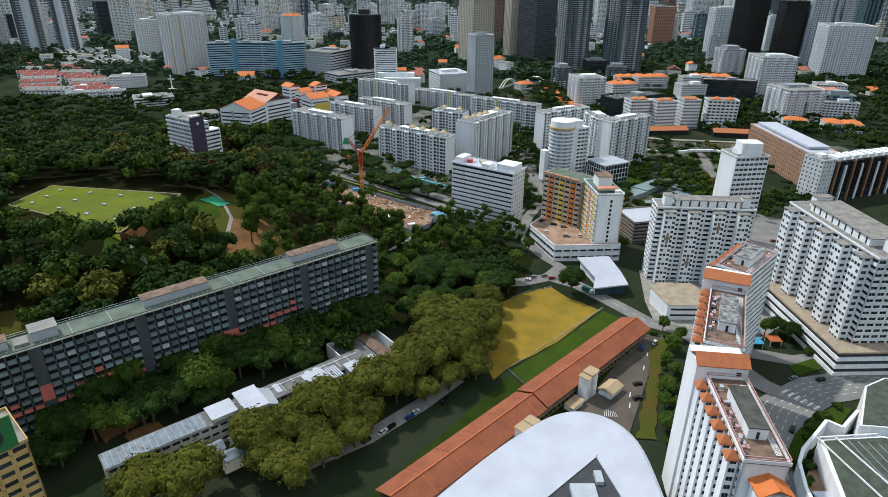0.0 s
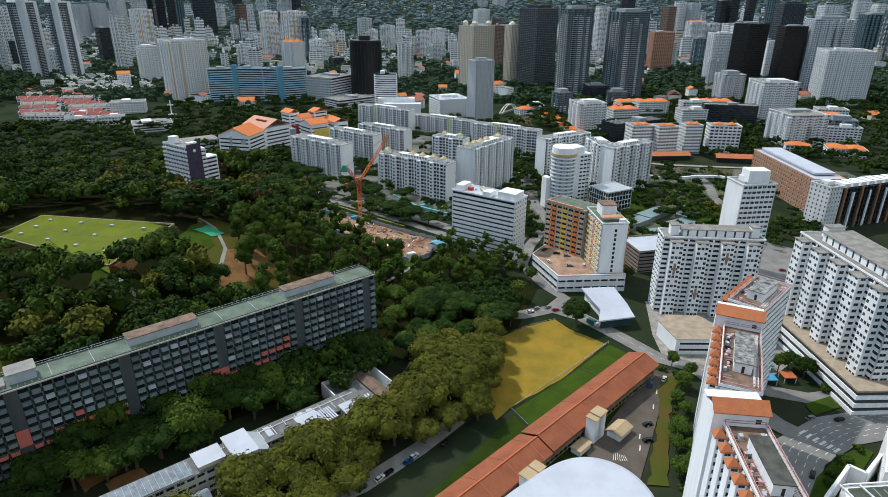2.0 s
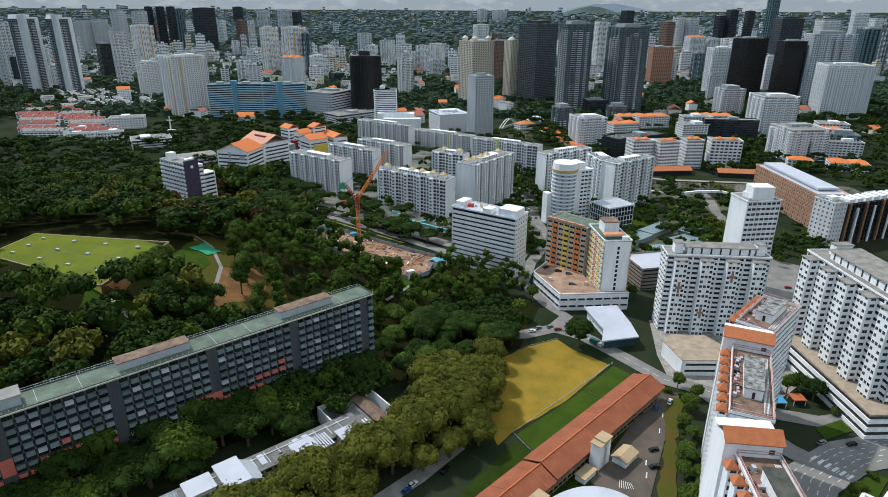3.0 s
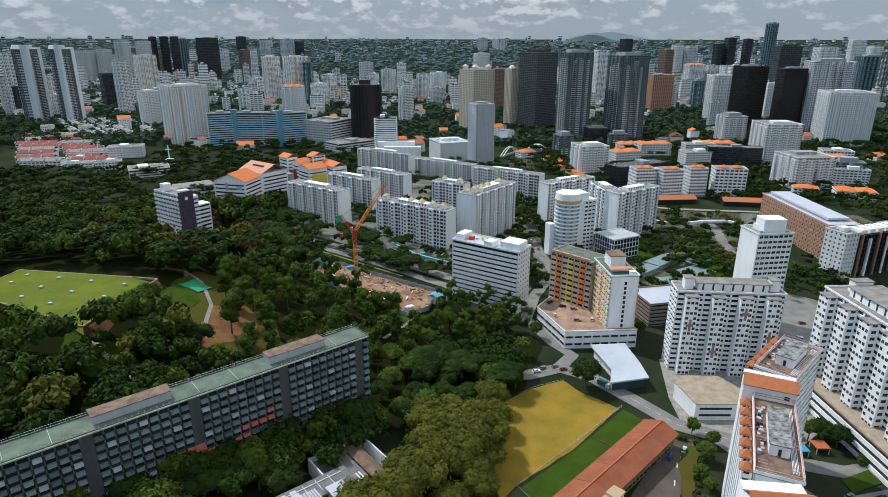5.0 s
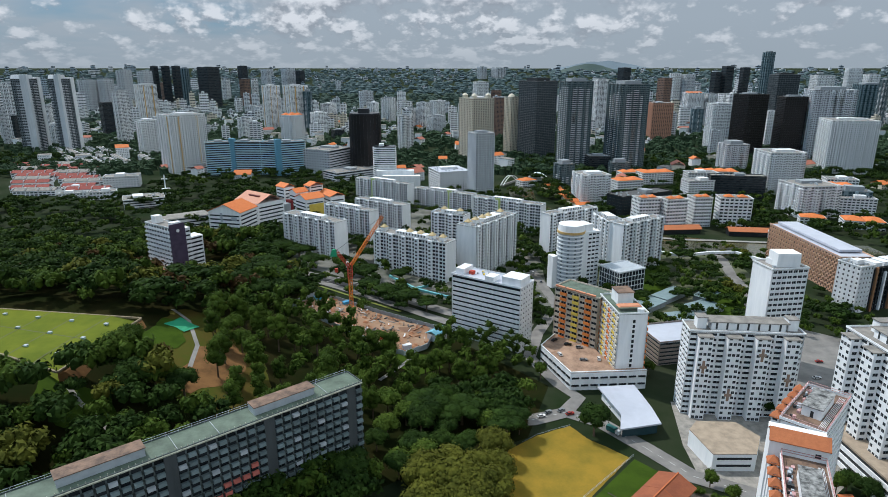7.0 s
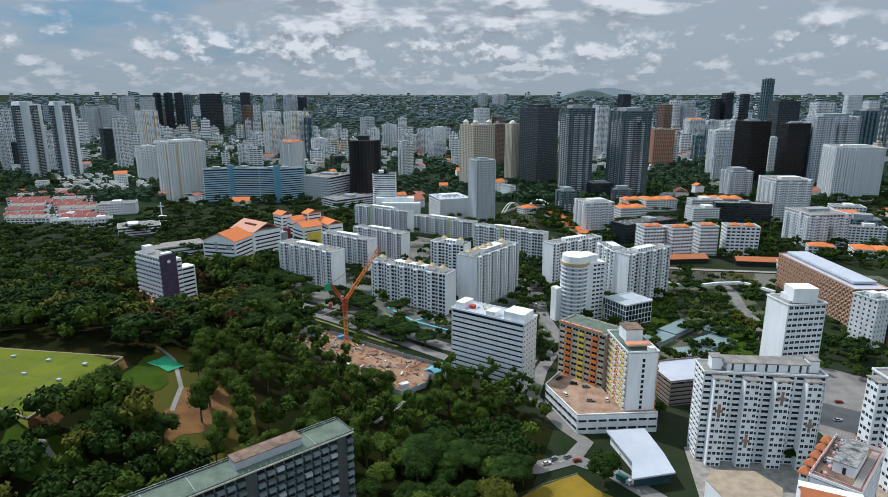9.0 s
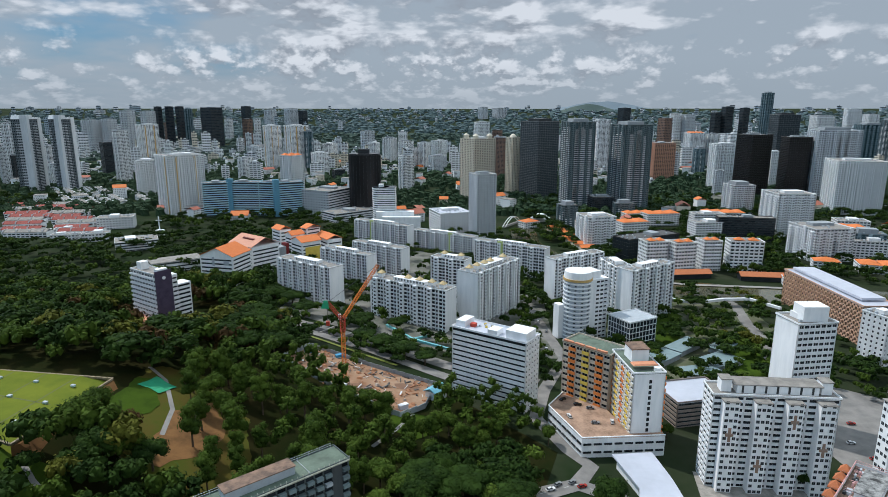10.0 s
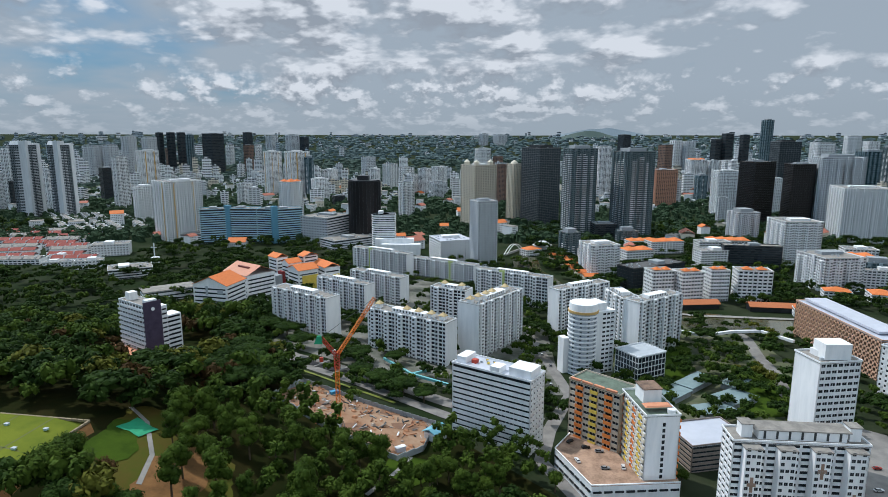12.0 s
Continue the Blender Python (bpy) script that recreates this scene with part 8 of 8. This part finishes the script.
for k in range(9):
    y = 872 + k * 31
    for i in range(2):
        terrace(-0.685 * y + 6 + i * 68 + rnd.uniform(-6, 6), y + i * 9 + rnd.uniform(-3, 3), 8 + rnd.uniform(-3, 3), rnd.randrange(8, 12), 5.6, 17, rnd.uniform(6, 8.5), maroon if (k + i) % 3 else roofgrey, "row of old shophouses with red tiled roofs")
for k, (x, y) in enumerate(((-821, 1337), (-790, 1330), (-766, 1321), (-757, 1345), (-735, 1350), (-700, 1370))):
    for i in range(2):
        terrace(x + i * 92, y - i * 118, -52, 19, 6, 13, 8, roofgrey, "row of pale terraced houses with grey roofs")
for x, y, a, w, d, h in ((-497, 931, 18, 48, 26, 17), (-471, 848, 22, 32, 18, 11), (-397, 791, 28, 48, 34, 12), (-422, 1049, 2, 62, 30, 14), (-540, 900, 15, 30, 14, 7), (-520, 860, 15, 34, 12, 7)):
    block("institute", "low white institutional block with flat roofs", x, y, a, w, d, h, max(2, round(h / 3.4)), ("strip" if d > 29 else "punch", int(w / 4)), ("punch", int(d / 4)), white, roofgrey, group="white institutes", category="building")
mast = thing("cross_mast", pose(-389, 892, 0), "tall white cross on a slender mast", "mast")
part("upright", Geo().box(-0.6, 0.6, -0.6, 0.6, 0, 27), white, mast)
part("bar", Geo().box(-4, 4, -0.5, 0.5, 20.5, 21.7), white, mast)
part("base", Geo().box(-4, 5, -4, 4, 0, 8), white, mast)
for k in range(150):
    y = rnd.uniform(900, 2100)
    x = rnd.uniform(-0.72, 0.74) * y
    if free(x, y, 6) and not (-60 < x < 160 and y < 960):
        house(x, y, rnd.uniform(0, 90), rnd.uniform(14, 34), rnd.uniform(12, 24), rnd.uniform(7, 22), rnd.choice((roofgrey, roofgrey, orangetile, salmon)), rnd.choice((white, cream, offwhite, palegrey)))
# far blocks past counting
g = Geo()
for k in range(2900):
    y = 1450 + 3330 * rnd.random() ** 0.8
    x = rnd.uniform(-0.76, 0.78) * y
    dist = math.hypot(x, y)
    if dist > 4840 or dist < 3400 and not free(x, y, 10):
        continue
    # a green belt in the middle distance
    if -0.36 < x / y < 0.2 and 2600 < dist < 3900 and rnd.random() < 0.94:
        continue
    h = rnd.choice((10, 10, 12, 12, 14, 16, 18, 24, 34, 48, 62, 80)) * (0.75 if dist < 2400 else 1.0)
    if dist > 3700:
        h = rnd.choice((8, 10, 12, 14, 18, 26))
        if rnd.random() < 0.5:
            continue
    z = ground_z(x, y)
    w, d = rnd.uniform(12, 36), rnd.uniform(12, 24)
    # beyond 3300 m walls turn mostly grey-blue, haze put into their colour
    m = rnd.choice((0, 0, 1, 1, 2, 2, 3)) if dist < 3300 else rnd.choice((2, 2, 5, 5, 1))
    n = max(2, int(h / (4.5 if dist < 2600 else 9)))
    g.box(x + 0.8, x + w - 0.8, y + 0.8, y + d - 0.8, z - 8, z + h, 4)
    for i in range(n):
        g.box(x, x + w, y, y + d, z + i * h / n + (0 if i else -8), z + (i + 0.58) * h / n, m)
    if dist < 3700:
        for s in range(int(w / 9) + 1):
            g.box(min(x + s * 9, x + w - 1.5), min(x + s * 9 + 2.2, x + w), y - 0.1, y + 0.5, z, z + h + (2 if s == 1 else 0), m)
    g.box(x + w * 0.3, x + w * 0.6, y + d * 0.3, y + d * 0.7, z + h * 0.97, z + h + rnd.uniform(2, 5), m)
solid("far_blocks", g, [white, offwhite, palegrey, cream, glass_far, mat("hazed_blue_grey_render", (0.4, 0.47, 0.52), (0.3, 0.36, 0.41))], "pale far city blocks past counting, the farthest blued for haze", "buildings", kind="stuff")
# far woods: clumped crowns, haze put into three leaf colours by distance
g = Geo()
for k in range(13500):
    y = 1050 + 3700 * rnd.random() ** 1.35
    x = rnd.uniform(-0.76, 0.78) * y
    dist = math.hypot(x, y)
    if dist > 4820 or dist < 3300 and not free(x, y, 2):
        continue
    if dist > 3900 and rnd.random() < 0.3 or dist > 4650:
        continue
    big = max(1.0, y / 1350)
    zg = ground_z(x, y)
    r, h = rnd.uniform(5, 9) * big, rnd.uniform(8, 14) * (1 if y < 3000 else 1.4)
    b = len(g.v)
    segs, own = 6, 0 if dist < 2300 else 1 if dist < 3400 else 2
    for i in range(3):
        t = (0.2, 0.95, 1.75)[i]
        for j in range(segs):
            p = 6.283 * j / segs + i * 0.5
            q = rnd.uniform(0.75, 1.2)
            g.v.append((x + r * q * math.sin(t) * math.cos(p), y + r * q * math.sin(t) * math.sin(p), zg + h * (0.5 + 0.5 * math.cos(t)) * rnd.uniform(0.9, 1.1) - (6 if i == 2 else 0)))
    for i in range(2):
        for j in range(segs):
            g.f.append((b + i * segs + j, b + (i + 1) * segs + j, b + (i + 1) * segs + (j + 1) % segs, b + i * segs + (j + 1) % segs))
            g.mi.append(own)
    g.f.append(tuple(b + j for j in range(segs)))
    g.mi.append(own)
    if y < 1600:
        for q in range(14):
            t, p = rnd.uniform(0.1, 1.6), rnd.uniform(0, 6.283)
            c = Vector((x + r * math.sin(t) * math.cos(p), y + r * math.sin(t) * math.sin(p), zg + h * (0.5 + 0.5 * math.cos(t))))
            s = r * 0.26
            e = len(g.v)
            a = Vector((rnd.uniform(-1, 1), rnd.uniform(-1, 1), rnd.uniform(-0.6, 0.6))).normalized() * s
            u = Vector((rnd.uniform(-1, 1), rnd.uniform(-1, 1), rnd.uniform(0.2, 1))).normalized() * s
            g.v += [tuple(c - a), tuple(c - u * 0.6), tuple(c + a), tuple(c + u)]
            g.f.append((e, e + 1, e + 2, e + 3))
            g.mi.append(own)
solid("far_woods", g, [leafmat("leaf_far", (0.02, 0.042, 0.022), (0.055, 0.085, 0.045)), leafmat("leaf_farther", (0.04, 0.065, 0.055), (0.07, 0.1, 0.08)), leafmat("leaf_horizon", (0.075, 0.11, 0.115), (0.1, 0.14, 0.14))], "green woods between the far houses, paled by distance for haze", "trees", kind="stuff")
# low hills on the horizon, haze mixed into their bluish colours
for x, y, w, h, label in ((1031, 4585, 230, 47, "dark wooded hill with masts on the horizon"), (1164, 4700, 380, 51, "distant hill on the horizon, haze painted as pale blue")):
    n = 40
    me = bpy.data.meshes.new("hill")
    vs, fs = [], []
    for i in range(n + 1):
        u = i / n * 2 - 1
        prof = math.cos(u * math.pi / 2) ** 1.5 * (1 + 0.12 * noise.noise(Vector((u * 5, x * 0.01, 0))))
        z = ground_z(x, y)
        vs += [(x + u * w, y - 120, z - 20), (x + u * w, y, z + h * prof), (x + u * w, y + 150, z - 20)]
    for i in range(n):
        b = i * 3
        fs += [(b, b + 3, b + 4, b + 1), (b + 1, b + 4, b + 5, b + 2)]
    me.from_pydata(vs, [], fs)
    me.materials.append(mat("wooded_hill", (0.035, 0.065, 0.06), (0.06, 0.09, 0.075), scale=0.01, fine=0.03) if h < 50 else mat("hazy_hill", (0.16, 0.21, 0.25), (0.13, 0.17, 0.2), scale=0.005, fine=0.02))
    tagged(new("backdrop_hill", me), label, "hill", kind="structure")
